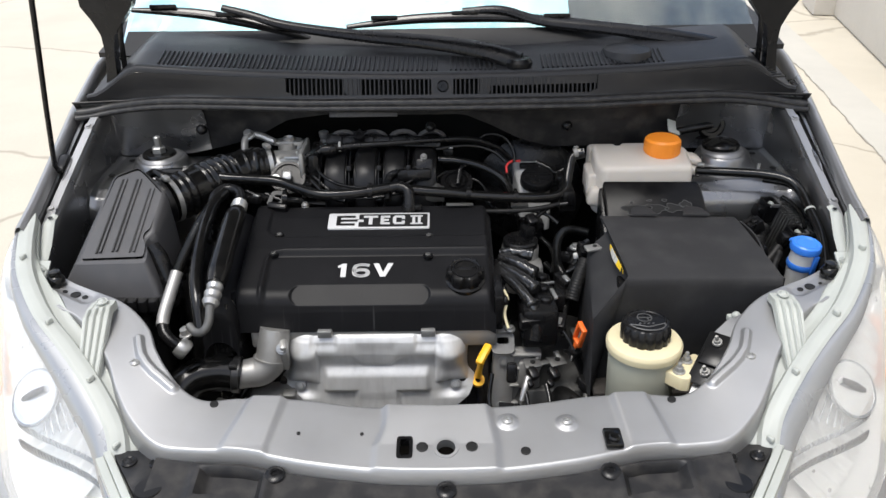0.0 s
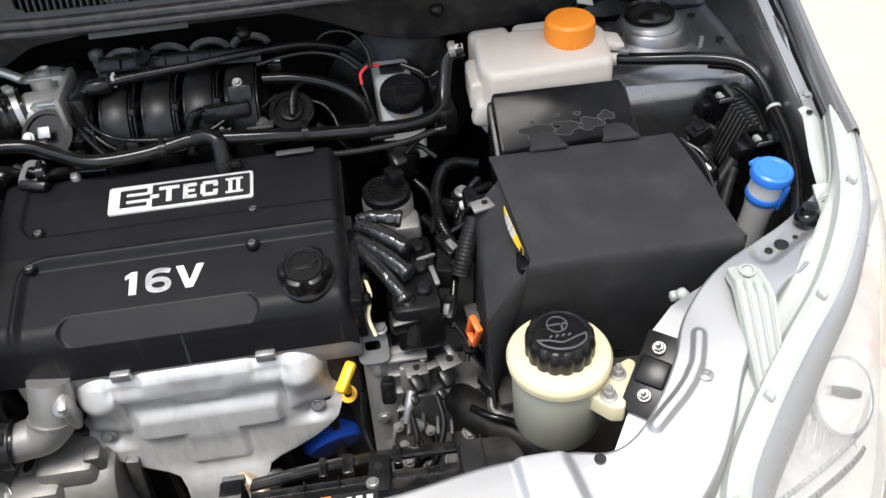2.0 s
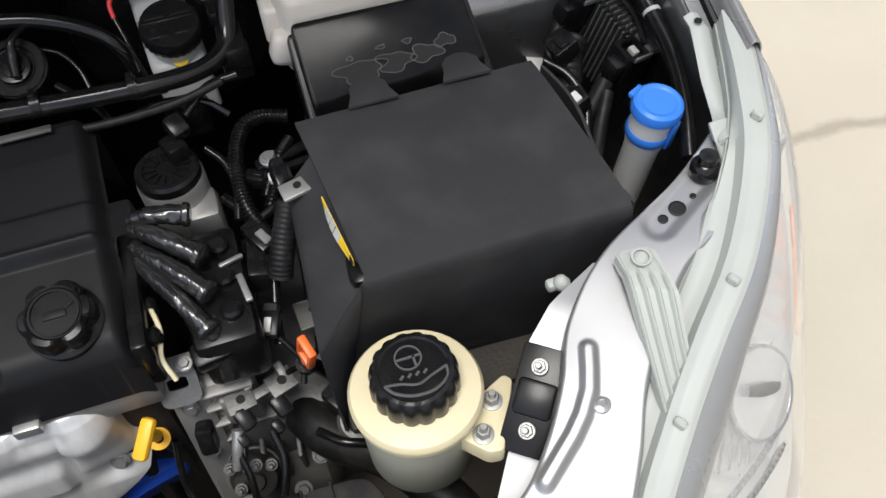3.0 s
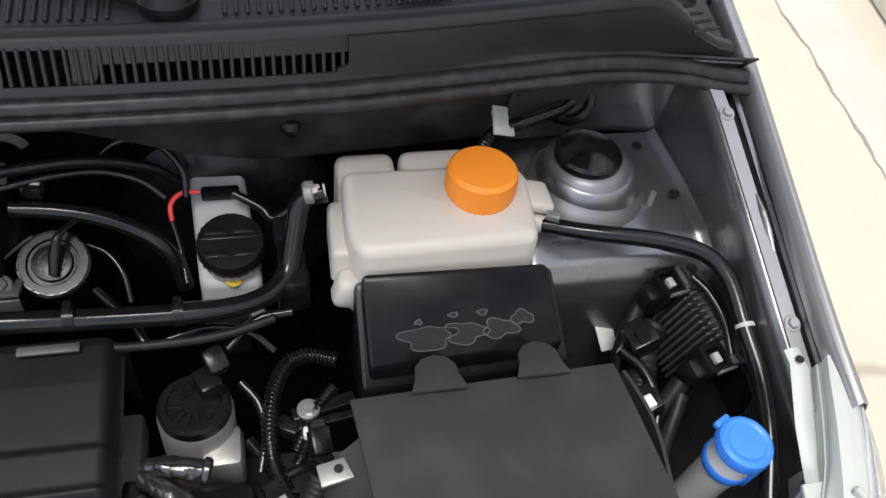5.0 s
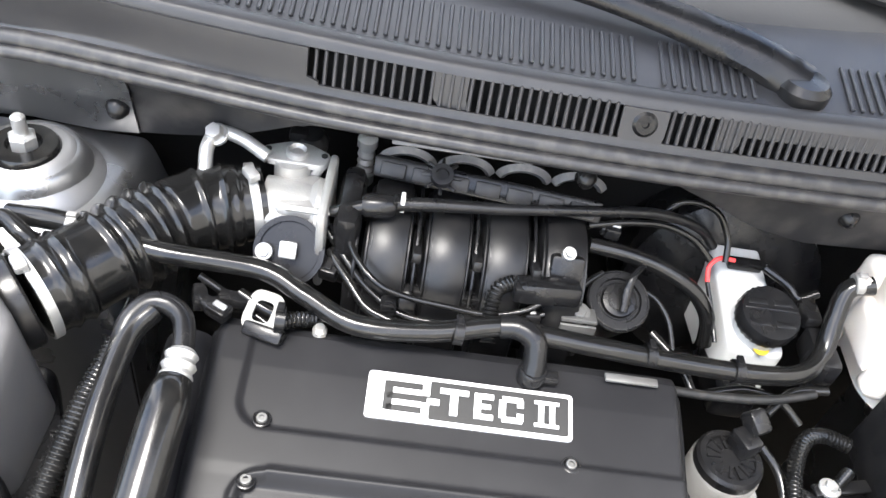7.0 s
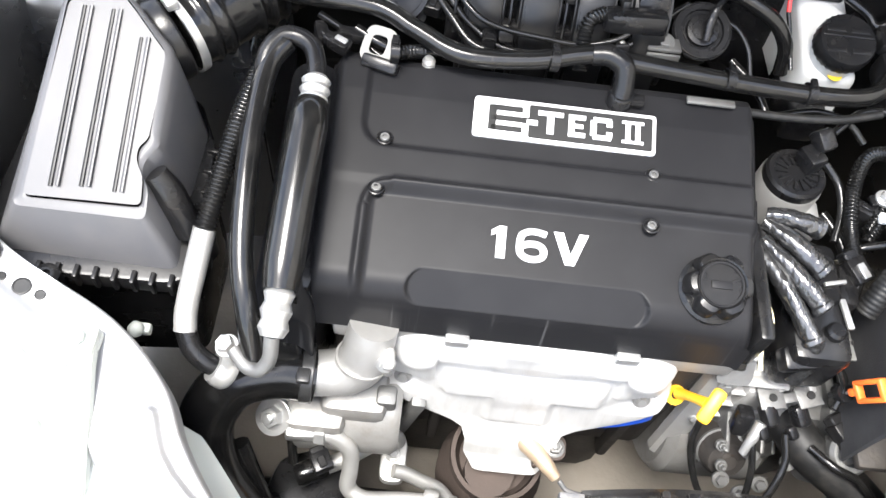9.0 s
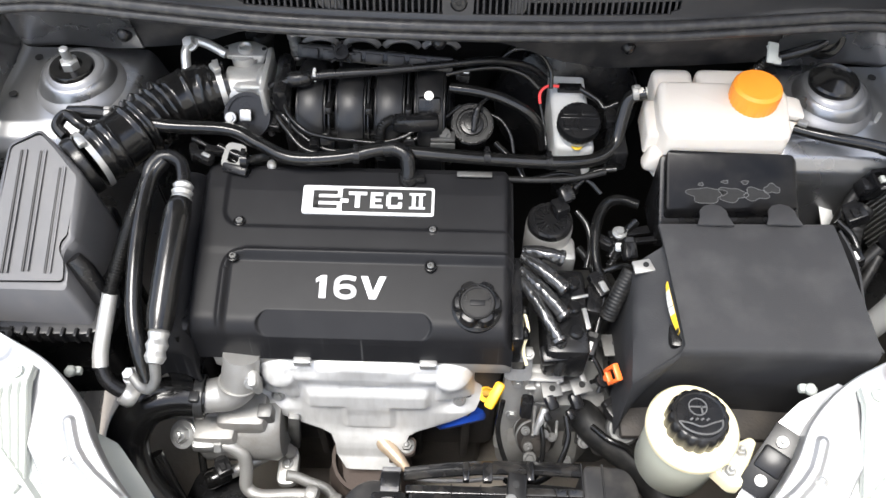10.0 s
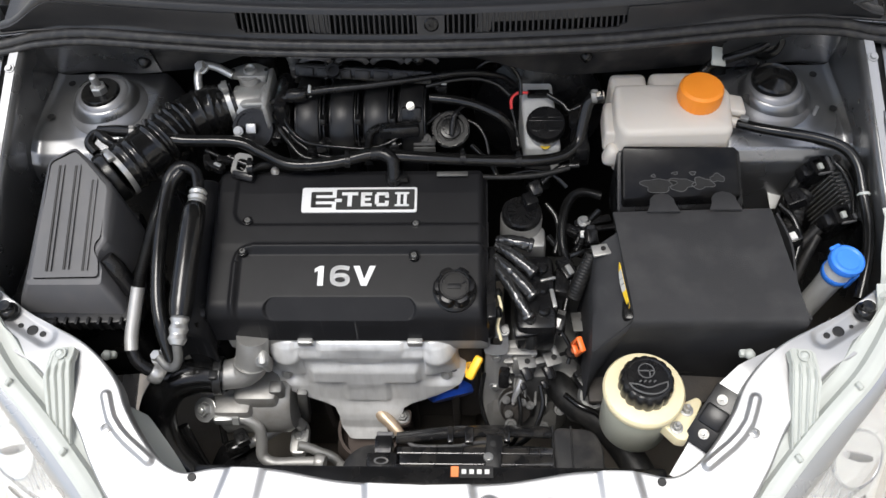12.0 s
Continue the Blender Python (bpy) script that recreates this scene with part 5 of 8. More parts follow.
# dipsticks
def dipstick(name, label, m_handle, at, tilt, foot, rod):
    """A pull with an open loop, its short stem, wire and tube."""
    d = thing(name, label, "dipstick", at)
    b = bmesh.new()
    r = tilt
    k = Matrix.Translation(at) @ r
    rbox(b, k @ V((-.0085, 0, .015)), (.005, .008, .038), .002, rot=r)
    rbox(b, k @ V((.0085, 0, .015)), (.005, .008, .038), .002, rot=r)
    rbox(b, k @ V((0, 0, .032)), (.022, .008, .006), .002, rot=r)
    rbox(b, k @ V((0, 0, -.001)), (.020, .008, .006), .002, rot=r)
    rbox(b, k @ V((0, 0, -.008)), (.008, .007, .012), .002, rot=r)
    part("handle", b, m_handle, d)
    b = bmesh.new()
    tube(b, [k @ V((0, 0, -.013)), k @ V((0, 0, -.024))], .0015, 8, 3)
    part("wire", b, STEEL, d)
    b = bmesh.new()
    tube(b, [k @ V((0, 0, -.024)), *rod, V(foot)], .007, 12, 6)
    lathe(b, [(.009, -.006), (.010, -.003), (.010, .003), (.009, .006)], 18, k @ Matrix.Translation((0, 0, -.026)))
    part("guide_tube", b, PLASTIC, d, "black guide tube")


a = V((.12, -.28, .95)).normalized()
w = a.cross(V((-.95, -.3, .03))).normalized()
dipstick("gearbox_dipstick", "orange plastic gearbox dipstick with loop handle", ORANGE_RED, (.2045, .984, .728), Matrix((w, a.cross(w), a)).transposed().to_4x4(), (.273, .993, .54), [(.215, 1.0, .67), (.245, 1.0, .60)])
stick = thing("engine_dipstick", "yellow plastic engine oil dipstick with T handle", "dipstick", (.06, .955, .73))
bm = bmesh.new()
rbox(bm, (.061, .955, .726), (.013, .036, .010), .004, rot=(28, 0, -32))
tube(bm, [(.060, .958, .722), (.057, .975, .692), (.0545, .990, .662)], [.006, .0048, .0048, .006], 10, 6)
part("handle", bm, YELLOW, stick)
bm = bmesh.new()
ring(bm, .0045, .0105, -.004, .004, place((.0540, .993, .650), (.1, -.55, .8)), 22)
part("collar", bm, YELLOW, stick)
bm = bmesh.new()
tube(bm, [(.0540, .994, .648), (.060, 1.0, .60), (.06, 1.01, .50)], .006, 10, 5)
part("guide_tube", bm, IRON, stick)

# oil filter, compressor, pump, pipes below
bm = bmesh.new()
lathe(bm, [(.037, 0), (.040, .004), (.040, .070), (.033, .078), (.0004, .080)], 36, place((.006, 1.06, .582), (.25, -.9, -.35)))
whole("oil_filter", bm, BLUE_CAN, "blue painted oil filter can", "oil filter")
comp = thing("compressor", "cast aluminium air conditioning compressor, dusty", "compressor", (-.27, .96, .5))
bm = bmesh.new()
lathe(bm, [(.048, -.05), (.054, -.042), (.056, .055), (.048, .065), (.040, .068), (.040, .09)], 30, place((-.27, .975, .585), (-1, 0, 0)))
rbox(bm, (-.268, .968, .635), (.066, .06, .036), .010)
rbox(bm, (-.305, .948, .612), (.06, .05, .05), .010)
part("housing", bm, CAST, comp)
bm = bmesh.new()
bolt(bm, (-.345, .934, .628), .011, .010, (-.3, -.5, .8), 1.7, .006)
ring(bm, .013, .0185, -.006, .004, place((-.345, .934, .626), (-.3, -.5, .8)), 30)
part("port_nut", bm, STEEL, comp)
bm = bmesh.new()
rbox(bm, (-.318, .925, .618), (.030, .018, .018), .004, rot=(0, 6, 4))
lathe(bm, [(.0105, -.004), (.0118, -.003), (.0118, .006), (.0105, .007)], 6, place((-.300, .926, .616), (1, 0, 0)))
part("fitting", bm, STEEL, comp)
def pipe(pts, r, label, m=None, category="pipe", group="", corr=None, seg=12, name="pipe"):
    b = bmesh.new()
    tube(b, pts, r, seg, 10, corr)
    return whole(name, b, m or STEEL, label, category, group)
pipe([(-.312, .926, .617), (-.298, .926, .615), (-.284, .925, .611), (-.268, .917, .597), (-.266, .903, .577), (-.266, .888, .560), (-.248, .880, .552), (-.21, .884, .545), (-.178, .886, .540)], .0088, "bright aluminium refrigerant pipe bent towards the radiator", ALU, group="refrigerant pipes")
pipe([(-.300, .905, .560), (-.291, .908, .560), (-.270, .920, .558), (-.250, .935, .555), (-.232, .947, .548), (-.222, .952, .538), (-.220, .950, .528)], .0088, "bright aluminium refrigerant pipe with bend", ALU, group="refrigerant pipes")
pipe([(-.222, .919, .524), (-.208, .919, .518), (-.190, .915, .509), (-.170, .911, .499), (-.158, .903, .490), (-.152, .892, .486)], .0078, "bright aluminium refrigerant pipe with bend", ALU, group="refrigerant pipes")
bm = bmesh.new()
lathe(bm, [(.0105, -.020), (.0125, -.016), (.0125, .010), (.010, .014)], 18, place((-.304, .903, .560), (.85, .45, 0)))
whole("hose_end", bm, RUBBER, "black rubber hose end on the refrigerant pipe", "hose end")
bm = bmesh.new()
prism(bm, rounded([(-.237, .908), (-.208, .908), (-.208, .952), (-.214, .966), (-.230, .966), (-.237, .952)], .012), .506, .519, .003)
flange = whole("pipe_flange", bm, ALU, "aluminium clamping flange on the refrigerant pipes", "flange")
bm = bmesh.new()
bolt(bm, (-.2234, .938, .519), .0055, .006)
part("bolt", bm, STEEL, flange)
for x, y, z in ((-.180, .886, .540), (-.154, .894, .487)):
    bm = bmesh.new()
    lathe(bm, [(.012, -.008), (.014, -.004), (.014, .004), (.012, .008)], 18, place((x, y, z), (1, -.2, 0)))
    whole("pipe_nut", bm, ALU, "aluminium union nut on a refrigerant pipe", "nut", "union nuts")
pump = thing("belt_tensioner", "dark belt tensioner bracket beside the compressor", "bracket", (-.23, 1.0, .55))
bm = bmesh.new()
rbox(bm, (-.236, .965, .585), (.020, .02, .15), .004, rot=(6, 0, 0))
rbox(bm, (-.212, .975, .56), (.016, .02, .13), .003, rot=(4, 8, 0))
part("arm", bm, ALU_DARK, pump)
bm = bmesh.new()
rbox(bm, (-.264, .956, .552), (.016, .012, .022), .002)
part("blue_plug", bm, BLUE, pump, "small blue plug")

# coolant outlet, radiator hoses
outlet = thing("coolant_outlet", "cast aluminium coolant outlet elbow on the engine", "elbow", (-.28, .98, .65))
bm = bmesh.new()
tube(bm, [(-.253, .988, .755), (-.257, .978, .730), (-.262, .970, .708), (-.276, .964, .695), (-.294, .961, .692), (-.312, .959, .690)], [.0225, .0235, .024, .0235, .022, .0215], 22, 6)
rbox(bm, (-.238, .966, .722), (.012, .022, .052), .005, rot=(14, 0, 6))
part("elbow", bm, ALU, outlet)
bm = bmesh.new()
bolt(bm, (-.239, .957, .738), .006, .006, (0, -.8, .5))
part("bolt", bm, STEEL, outlet)
bm = bmesh.new()
ring(bm, .0235, .0256, -.0015, .0015, place((-.262, .971, .711), (.22, .33, 1)), 36)
part("seam", bm, ALU, outlet)
pipe([(-.306, .959, .690), (-.345, .955, .697), (-.380, .940, .693), (-.400, .908, .668), (-.388, .870, .635), (-.352, .835, .60), (-.31, .80, .56)], .0265, "thick glossy black upper radiator hose", RUBBER, "hose", seg=18, name="radiator_hose")
bm = bmesh.new()
lathe(bm, [(.0272, -.006), (.0285, -.005), (.0285, .005), (.0272, .006)], 26, place((-.312, .959, .691), (-1, -.05, .1)))
rbox(bm, (-.312, .946, .717), (.012, .014, .008), .002)
whole("hose_clamp", bm, UNIT, "steel spring clamp on the radiator hose", "clamp", "hose clamps")
pipe([(.170, 1.03, .59), (.184, .995, .612), (.206, .958, .616), (.252, .925, .605), (.284, .883, .600), (.312, .83, .59)], .0225, "thick dull black lower radiator hose", HOSE, "hose", seg=18, name="radiator_hose")
pipe([(-.372, .90, .64), (-.352, .868, .60), (-.33, .84, .56), (-.30, .81, .53)], .011, "black overflow hose beside the radiator hose", RUBBER, "hose", name="hose")

# radiator and fan
rad = thing("radiator", "black radiator with plastic fan shroud", "radiator", (0, .80, .4))
bm = bmesh.new()
rbox(bm, (0, .775, .53), (.62, .030, .40), .006)
part("core", bm, IRON, rad)
bm = bmesh.new()
rbox(bm, (0, .792, .715), (.62, .042, .022), .006)
rbox(bm, (0, .800, .690), (.52, .020, .020), .004)
part("top_tank", bm, PLASTIC, rad)
bm = bmesh.new()
def shroud_ring(u, v, c=(.12, .85, .50)):
    a = 2 * math.pi * u
    r, y = lerp_table([(0, .175, -.03), (.3, .165, .0), (.7, .155, .02), (1, .145, .022)], v)
    return V((c[0] + r * math.cos(a), c[1] + y, c[2] + r * math.sin(a)))
sheet(bm, shroud_ring, 48, 6, .003)
lathe(bm, [(.045, 0), (.045, .03), (.035, .045), (.0004, .048)], 28, place((.12, .845, .50), (0, 1, 0)))
rbox(bm, (.06, .838, .60), (.22, .020, .15), .003)
part("fan_shroud", bm, PLASTIC, rad)
# stepped ledges of the shroud, highest next to the radiator
for x0, x1, y0, y1, z, h in ((-.045, .168, .842, .852, .692, .012), (-.040, .168, .824, .839, .699, .012), (-.045, .168, .800, .822, .706, .012)):
    bm = bmesh.new()
    prism(bm, rounded([(x0, y0), (x1, y0), (x1, y1), (x0, y1)], .002), z - h, z, .0025)
    part("shroud_ledge", bm, GLOSS, rad)
bm = bmesh.new()
sheet(bm, lambda u, v: V((-.048 + .216 * u, .860 + .020 * v + .010 * u + .006 * math.sin(math.pi * u), .684 - .010 * v * v)), 30, 6, .004)
rear = part("shroud_lip", bm, GLOSS, rad)
for x, w in ((.028, .008), (.054, .012), (.106, .009)):
    bm = bmesh.new()
    rbox(bm, (x, .872 + .002 * (x > .08), .683), (w, .024, .012), .002)
    part("lip_rib", bm, GLOSS, rear)
for x in (.010, .045, .135, .150):
    bm = bmesh.new()
    rbox(bm, (x, .847, .694), (.0016, .010, .006), .0004, 1)
    part("ledge_rib", bm, GLOSS, rad)
# dull end boxes with rounded corners
bm = bmesh.new()
prism(bm, rounded([(.170, .790), (.238, .790), (.238, .862), (.226, .884), (.170, .888)], .014), .56, .680, .004)
for x in (.1695, .195):
    rbox(bm, (x, .842, .679), (.0022, .092, .008), .0008, 1)
part("end_box", bm, GREY_PLASTIC, rad, "dull black rounded shroud end")
bm = bmesh.new()
prism(bm, rounded([(-.126, .790), (-.050, .790), (-.050, .868), (-.096, .870), (-.124, .848)], .020), .56, .664, .010)
part("end_box", bm, GREY_PLASTIC, rad, "dull black rounded shroud end")
bm = bmesh.new()
prism(bm, rounded([(.073, .800), (.095, .800), (.100, .862), (.078, .866)], .003), .690, .708, .002)
clamp = part("shroud_clamp", bm, RUNNER, rad, "black clamp strap with bolt")
bm = bmesh.new()
bolt(bm, (.080, .8315, .708), .0045, .004, (0, .2, 1))
part("bolt", bm, STEEL, clamp)
bm = bmesh.new()
lathe(bm, [(.0042, .7075), (.0042, .7085), (.0004, .7086)], 14, Matrix.Translation((.0865, .850, 0)))
part("hole", bm, BLACK_PRINT, clamp)
for i in range(7):
    a = 2 * math.pi * i / 7
    bm = bmesh.new()
    def blade(u, v, a=a):
        r = .045 + .095 * u
        b = a + (v - .5) * .55 + .3 * u
        return V((.12 + r * math.cos(b), .848 + .018 * (v - .5), .52 + r * math.sin(b)))
    sheet(bm, blade, 8, 5, .002)
    part("fan_blade", bm, PLASTIC, rad)
plug_up = bmesh.new()
rbox(plug_up, (-.063, .853, .684), (.024, .022, .036), .003)
rbox(plug_up, (-.064, .828, .690), (.042, .026, .018), .004)
socket = part("fan_plug", plug_up, PLASTIC, rad)
bm = bmesh.new()
rbox(bm, (-.062, .868, .694), (.023, .006, .010), .0015)
rbox(bm, (-.063, .843, .700), (.022, .007, .004), .001)
part("plug_clip", bm, RAIL_GREY, socket, "grey plug clip")
bm = bmesh.new()
ring(bm, .0058, .0080, -.001, .001, place((-.0645, .8285, .6995)) @ Matrix.Diagonal((1.25, .62, 1, 1)), 28)
part("plug_seal", bm, RAIL_GREY, socket, "pale oval seal")
bm = bmesh.new()
rbox(bm, (.036, .804, .7275), (.010, .014, .001), 0)
part("warning_label", bm, LABEL_ORANGE, rad, "orange corner of a warning label")
bm = bmesh.new()
rbox(bm, (.064, .804, .7272), (.044, .016, .001), 0)
lab = part("label_field", bm, BLACK_PRINT, rad, "black warning label")
for i in range(4):
    bm = bmesh.new()
    rbox(bm, (.048 + .010 * i, .804, .7280), (.006, .006, .0006), 0)
    part("mark", bm, WHITE, lab)

# gearbox side
gear = thing("gearbox", "dusty cast aluminium gearbox with ribs", "gearbox", (.17, 1.05, .3))
bm = bmesh.new()
rbox(bm, (.185, 1.10, .53), (.15, .24, .22), .03)
part("case", bm, ALU_DARK, gear)
bm = bmesh.new()
lathe(bm, [(.10, -.06), (.11, -.05), (.11, .05), (.09, .07), (.05, .09)], 30, place((.14, 1.07, .50), (1, 0, 0)))
part("bell_housing", bm, CAST, gear)
bm = bmesh.new()
rbox(bm, (.240, 1.02, .60), (.05, .10, .10), .015)
part("end_case", bm, ALU_DARK, gear)
bm = bmesh.new()
rbox(bm, (.128, 1.008, .625), (.050, .016, .150), .005)
rbox(bm, (.134, .998, .660), (.034, .018, .050), .005)
face = part("mounting_face", bm, BARE_ALU, gear, "flat grey casting face")
for z in (.698, .672, .640, .606, .575):
    bm = bmesh.new()
    rbox(bm, (.128, .996, z), (.048, .012, .0045), .0018)
    part("rib", bm, BARE_ALU, face)
for i in range(5):
    bm = bmesh.new()
    rbox(bm, (.122 + .017 * i, .980 + .004 * i, .575 - .010 * i), (.005, .05, .09), .002, rot=(8, 0, -6))
    part("rib", bm, ALU_DARK, gear)
for x, y, z, r in ((.235, .955, .635, .022), (.258, .975, .62, .016), (.215, .945, .60, .014)):
    bm = bmesh.new()
    lathe(bm, [(r, -.02), (r, .008), (r * .85, .012), (r * .6, .012), (r * .5, .004), (.0004, .004)], 24, place((x, y, z), (0, -.4, 1)))
    part("boss", bm, ALU_DARK, gear)
bm = bmesh.new()
ring(bm, .013, .021, -.006, .006, place((.274, .990, .545), (.1, -.2, 1)), 26)
for i in range(6):
    a = i * math.pi / 3
    rbox(bm, (.274 + .017 * math.cos(a), .990 + .017 * math.sin(a), .553), (.005, .005, .006), .001)
part("collar", bm, CAST, gear, "toothed pale collar")
for x, y, z in ((.115, .925, .60), (.138, .915, .59), (.165, .93, .58), (.105, .90, .57), (.19, .95, .60)):
    bm = bmesh.new()
    bolt(bm, (x, y, z), .006, .006, (0, -.6, .8))
    part("bolt", bm, ALU_DARK, gear)

# brackets and starter parts below the dipsticks
bm = bmesh.new()
def stay_at(u, v):
    p = V((.0945, 1.004, .712)).lerp(V((.089, .984, .50)), u)
    return p + V(((v - .5) * .030, -.006 * math.sin(math.pi * v) + (.010 if v < .06 else 0), 0))
sheet(bm, stay_at, 20, 24, .003)
stay = thing("engine_stay", "long pale ribbed aluminium engine stay", "bracket", (.09, .97, .6))
part("strap", bm, BARE_ALU, stay)
for u in (.12, .5, .88):
    bm = bmesh.new()
    bolt(bm, stay_at(u, .5) + V((0, -.003, 0)), .0055, .005, (0, -.95, .3))
    part("bolt", bm, STEEL, stay)
hook = thing("lifting_plate", "bent steel lifting plate with an oblong hole", "bracket", (.095, .99, .74))
bm = bmesh.new()
oblong(bm, place((.0925, 1.000, .716), (0, -.72, .69)), .0088, .0052, .0175, .0175, -.0018, .0018, 5, .003)
part("eye", bm, ALU_DARK, hook)
bm = bmesh.new()
rbox(bm, (.095, 1.012, .733), (.030, .016, .0035), .0012, rot=(10, 0, 0))
part("flange", bm, CAST, hook)
bm = bmesh.new()
bolt(bm, (.104, 1.008, .736), .005, .005, (0, -.2, 1))
part("bolt", bm, STEEL, hook)
bm = bmesh.new()
rbox(bm, (.104, .958, .690), (.016, .018, .030), .004, rot=(-20, 0, -6))
part("socket", bm, PLASTIC, hook)
starter = thing("starter_motor", "dark starter motor with steel bands", "starter", (.12, .95, .62))
bm = bmesh.new()
lathe(bm, [(.022, -.05), (.024, -.045), (.024, .008), (.020, .016), (.010, .018), (.008, .022), (.0004, .022)], 30, place((.124, .958, .588), (.05, -.75, .65)))
part("motor_case", bm, IRON, starter)
for h in (-.03, -.008):
    bm = bmesh.new()
    lathe(bm, [(.0238, h), (.026, h + .001), (.026, h + .004), (.0238, h + .005)], 30, place((.124, .958, .588), (.05, -.75, .65)))
    part("band", bm, ALU_DARK, starter)
for x, y, z in ((.108, .952, .628), (.132, .946, .632), (.112, .936, .612), (.144, .948, .618)):
    bm = bmesh.new()
    bolt(bm, (x, y, z), .0045, .005, (0, -.6, .8), 1.4, .005)
    part("nut", bm, ALU_DARK, starter)
wires = thing("wire_bracket", "steel wire bracket with two clipped plugs", "bracket", (.155, .975, .71))
bm = bmesh.new()
rbox(bm, (.137, .984, .689), (.026, .022, .003), .001, rot=(8, 0, 10))
rbox(bm, (.176, .991, .687), (.026, .022, .003), .001, rot=(8, 0, 18))
rbox(bm, (.156, .987, .687), (.018, .010, .003), .001, rot=(8, 0, 16))
part("plate", bm, ALU_DARK, wires)
for x, y in ((.138, .984), (.177, .991)):
    bm = bmesh.new()
    lathe(bm, [(.0042, .6900), (.0042, .6915), (.0004, .6916)], 14, Matrix.Translation((x, y, 0)))
    part("hole", bm, BLACK_PRINT, wires)
for x, y, z, dx in ((.137, .970, .679, -.010), (.170, .974, .676, -.012)):
    bm = bmesh.new()
    rbox(bm, (x, y, z), (.015, .022, .016), .004, rot=(25, 0, 25))
    rbox(bm, (x + dx * .6, y - .016, z - .007), (.010, .014, .011), .003, rot=(25, 0, 30))
    part("plug", bm, PLASTIC, wires)
    bm = bmesh.new()
    rbox(bm, (x + .008, y + .028, z + .014), (.008, .016, .006), .002, rot=(20, 0, 20))
    part("clip", bm, CAST, wires)
bm = bmesh.new()
tube(bm, [(.129, .962, .678), (.124, .950, .667), (.118, .938, .652)], [.0055, .0055, .004], 10, 5)
part("cable_end", bm, STEEL, wires, "crimped steel cable end")
thin = dict(category="cable", group="gearbox cables", name="cable")
pipe([(.124, .948, .665), (.128, .922, .645), (.122, .895, .622), (.100, .885, .600), (.080, .890, .610)], .0034, "thin black cable hanging below the wire bracket", RUBBER, **thin)
pipe([(.157, .957, .668), (.160, .930, .650), (.145, .900, .625), (.118, .888, .602), (.095, .886, .597)], .0038, "thin black cable curving under the wire bracket", RUBBER, **thin)
pipe([(.075, .970, .68), (.070, .945, .645), (.080, .915, .62), (.098, .893, .602)], .0034, "black cable beside the oil filter", RUBBER, **thin)
pipe([(.185, .985, .71), (.20, .995, .70), (.215, 1.01, .69), (.218, 1.03, .68)], .0028, "thin black wire towards the battery tray", RUBBER, **thin)
pipe([(.10, .886, .598), (.125, .875, .588), (.16, .870, .585), (.20, .865, .58)], .005, "black taped cable along the fan shroud", RUBBER, **thin)

# EGR valve and foil covered pipes
egr = thing("egr_valve", "cast valve with black plastic top beside the engine", "valve", (.131, 1.165, .72))
bm = bmesh.new()
lathe(bm, [(.030, .72), (.031, .76), (.031, .797), (.029, .800)], 30, Matrix.Translation((.131, 1.168, 0)))
rbox(bm, (.150, 1.145, .755), (.034, .04, .05), .008)
part("body", bm, ALU, egr)
bm = bmesh.new()
lathe(bm, [(.0295, .798), (.0295, .808), (.027, .811), (.022, .811), (.021, .809), (.0004, .809)], 30, Matrix.Translation((.131, 1.168, 0)))
top = part("top", bm, PLASTIC, egr)
for i in range(14):
    a = 2 * math.pi * i / 14
    bm = bmesh.new()
    rbox(bm, (.131 + .015 * math.cos(a), 1.168 + .015 * math.sin(a), .810), (.012, .0022, .003), 0, rot=(0, 0, math.degrees(a)))
    part("rib", bm, PLASTIC, top)
bm = bmesh.new()
rbox(bm, (.143, 1.18, .818), (.020, .024, .020), .004, rot=(0, 0, 25))
rbox(bm, (.150, 1.192, .832), (.018, .022, .018), .004, rot=(25, 0, 25))
part("plug", bm, PLASTIC, egr)
pipe([(.16, 1.20, .835), (.185, 1.22, .845), (.215, 1.222, .85)], .004, "thin black cable from the valve plug", RUBBER, "cable", name="cable")
for i, (a, b) in enumerate((((.094, 1.114, .812), (.140, 1.104, .814)), ((.093, 1.109, .808), (.143, 1.066, .803)), ((.091, 1.092, .802), (.142, 1.033, .795)), ((.092, 1.080, .798), (.136, 1.005, .782)))):
    pts = [V(a).lerp(V(b), k / 3) + V((0, 0, .004 * math.sin(math.pi * k / 3))) for k in range(4)]
    rnd = random.Random(i + 3)
    sleeve = pipe(pts, [.0068, .0082, .0088, .0090], "creased silver foil sleeve over an ignition pipe", FOIL, "pipe", "foil sleeves", seg=14, name="foil_pipe")
    vs = sleeve.data.vertices
    swell = [rnd.uniform(-1, 1) for k in range(14)]
    for r in range(len(vs) // 14):
        row = vs[r * 14:(r + 1) * 14]
        mid = sum((w.co for w in row), V()) / 14
        swell = [.86 * k + .5 * rnd.uniform(-1, 1) for k in swell]
        for w, k in zip(row, swell):
            w.co += (w.co - mid).normalized() * .0013 * max(-1, min(1, k))
    bm = bmesh.new()
    d = (V(pts[3]) - V(pts[2])).normalized()
    lathe(bm, [(.0085, -.003), (.0108, -.001), (.0108, .003), (.0085, .005)], 18, place(pts[3], d))
    part("collar", bm, FOIL, sleeve)
pipe([(.138, 1.004, .782), (.140, .998, .762), (.141, .994, .742), (.140, .990, .728)], [.0085, .0105, .0105, .0095], "creased foil boot hanging below the sleeves", FOIL, "pipe", "foil sleeves", seg=14, name="foil_pipe")
coil = thing("ignition_module", "black ignition module beside the cylinder head", "module", (.15, 1.05, .74))
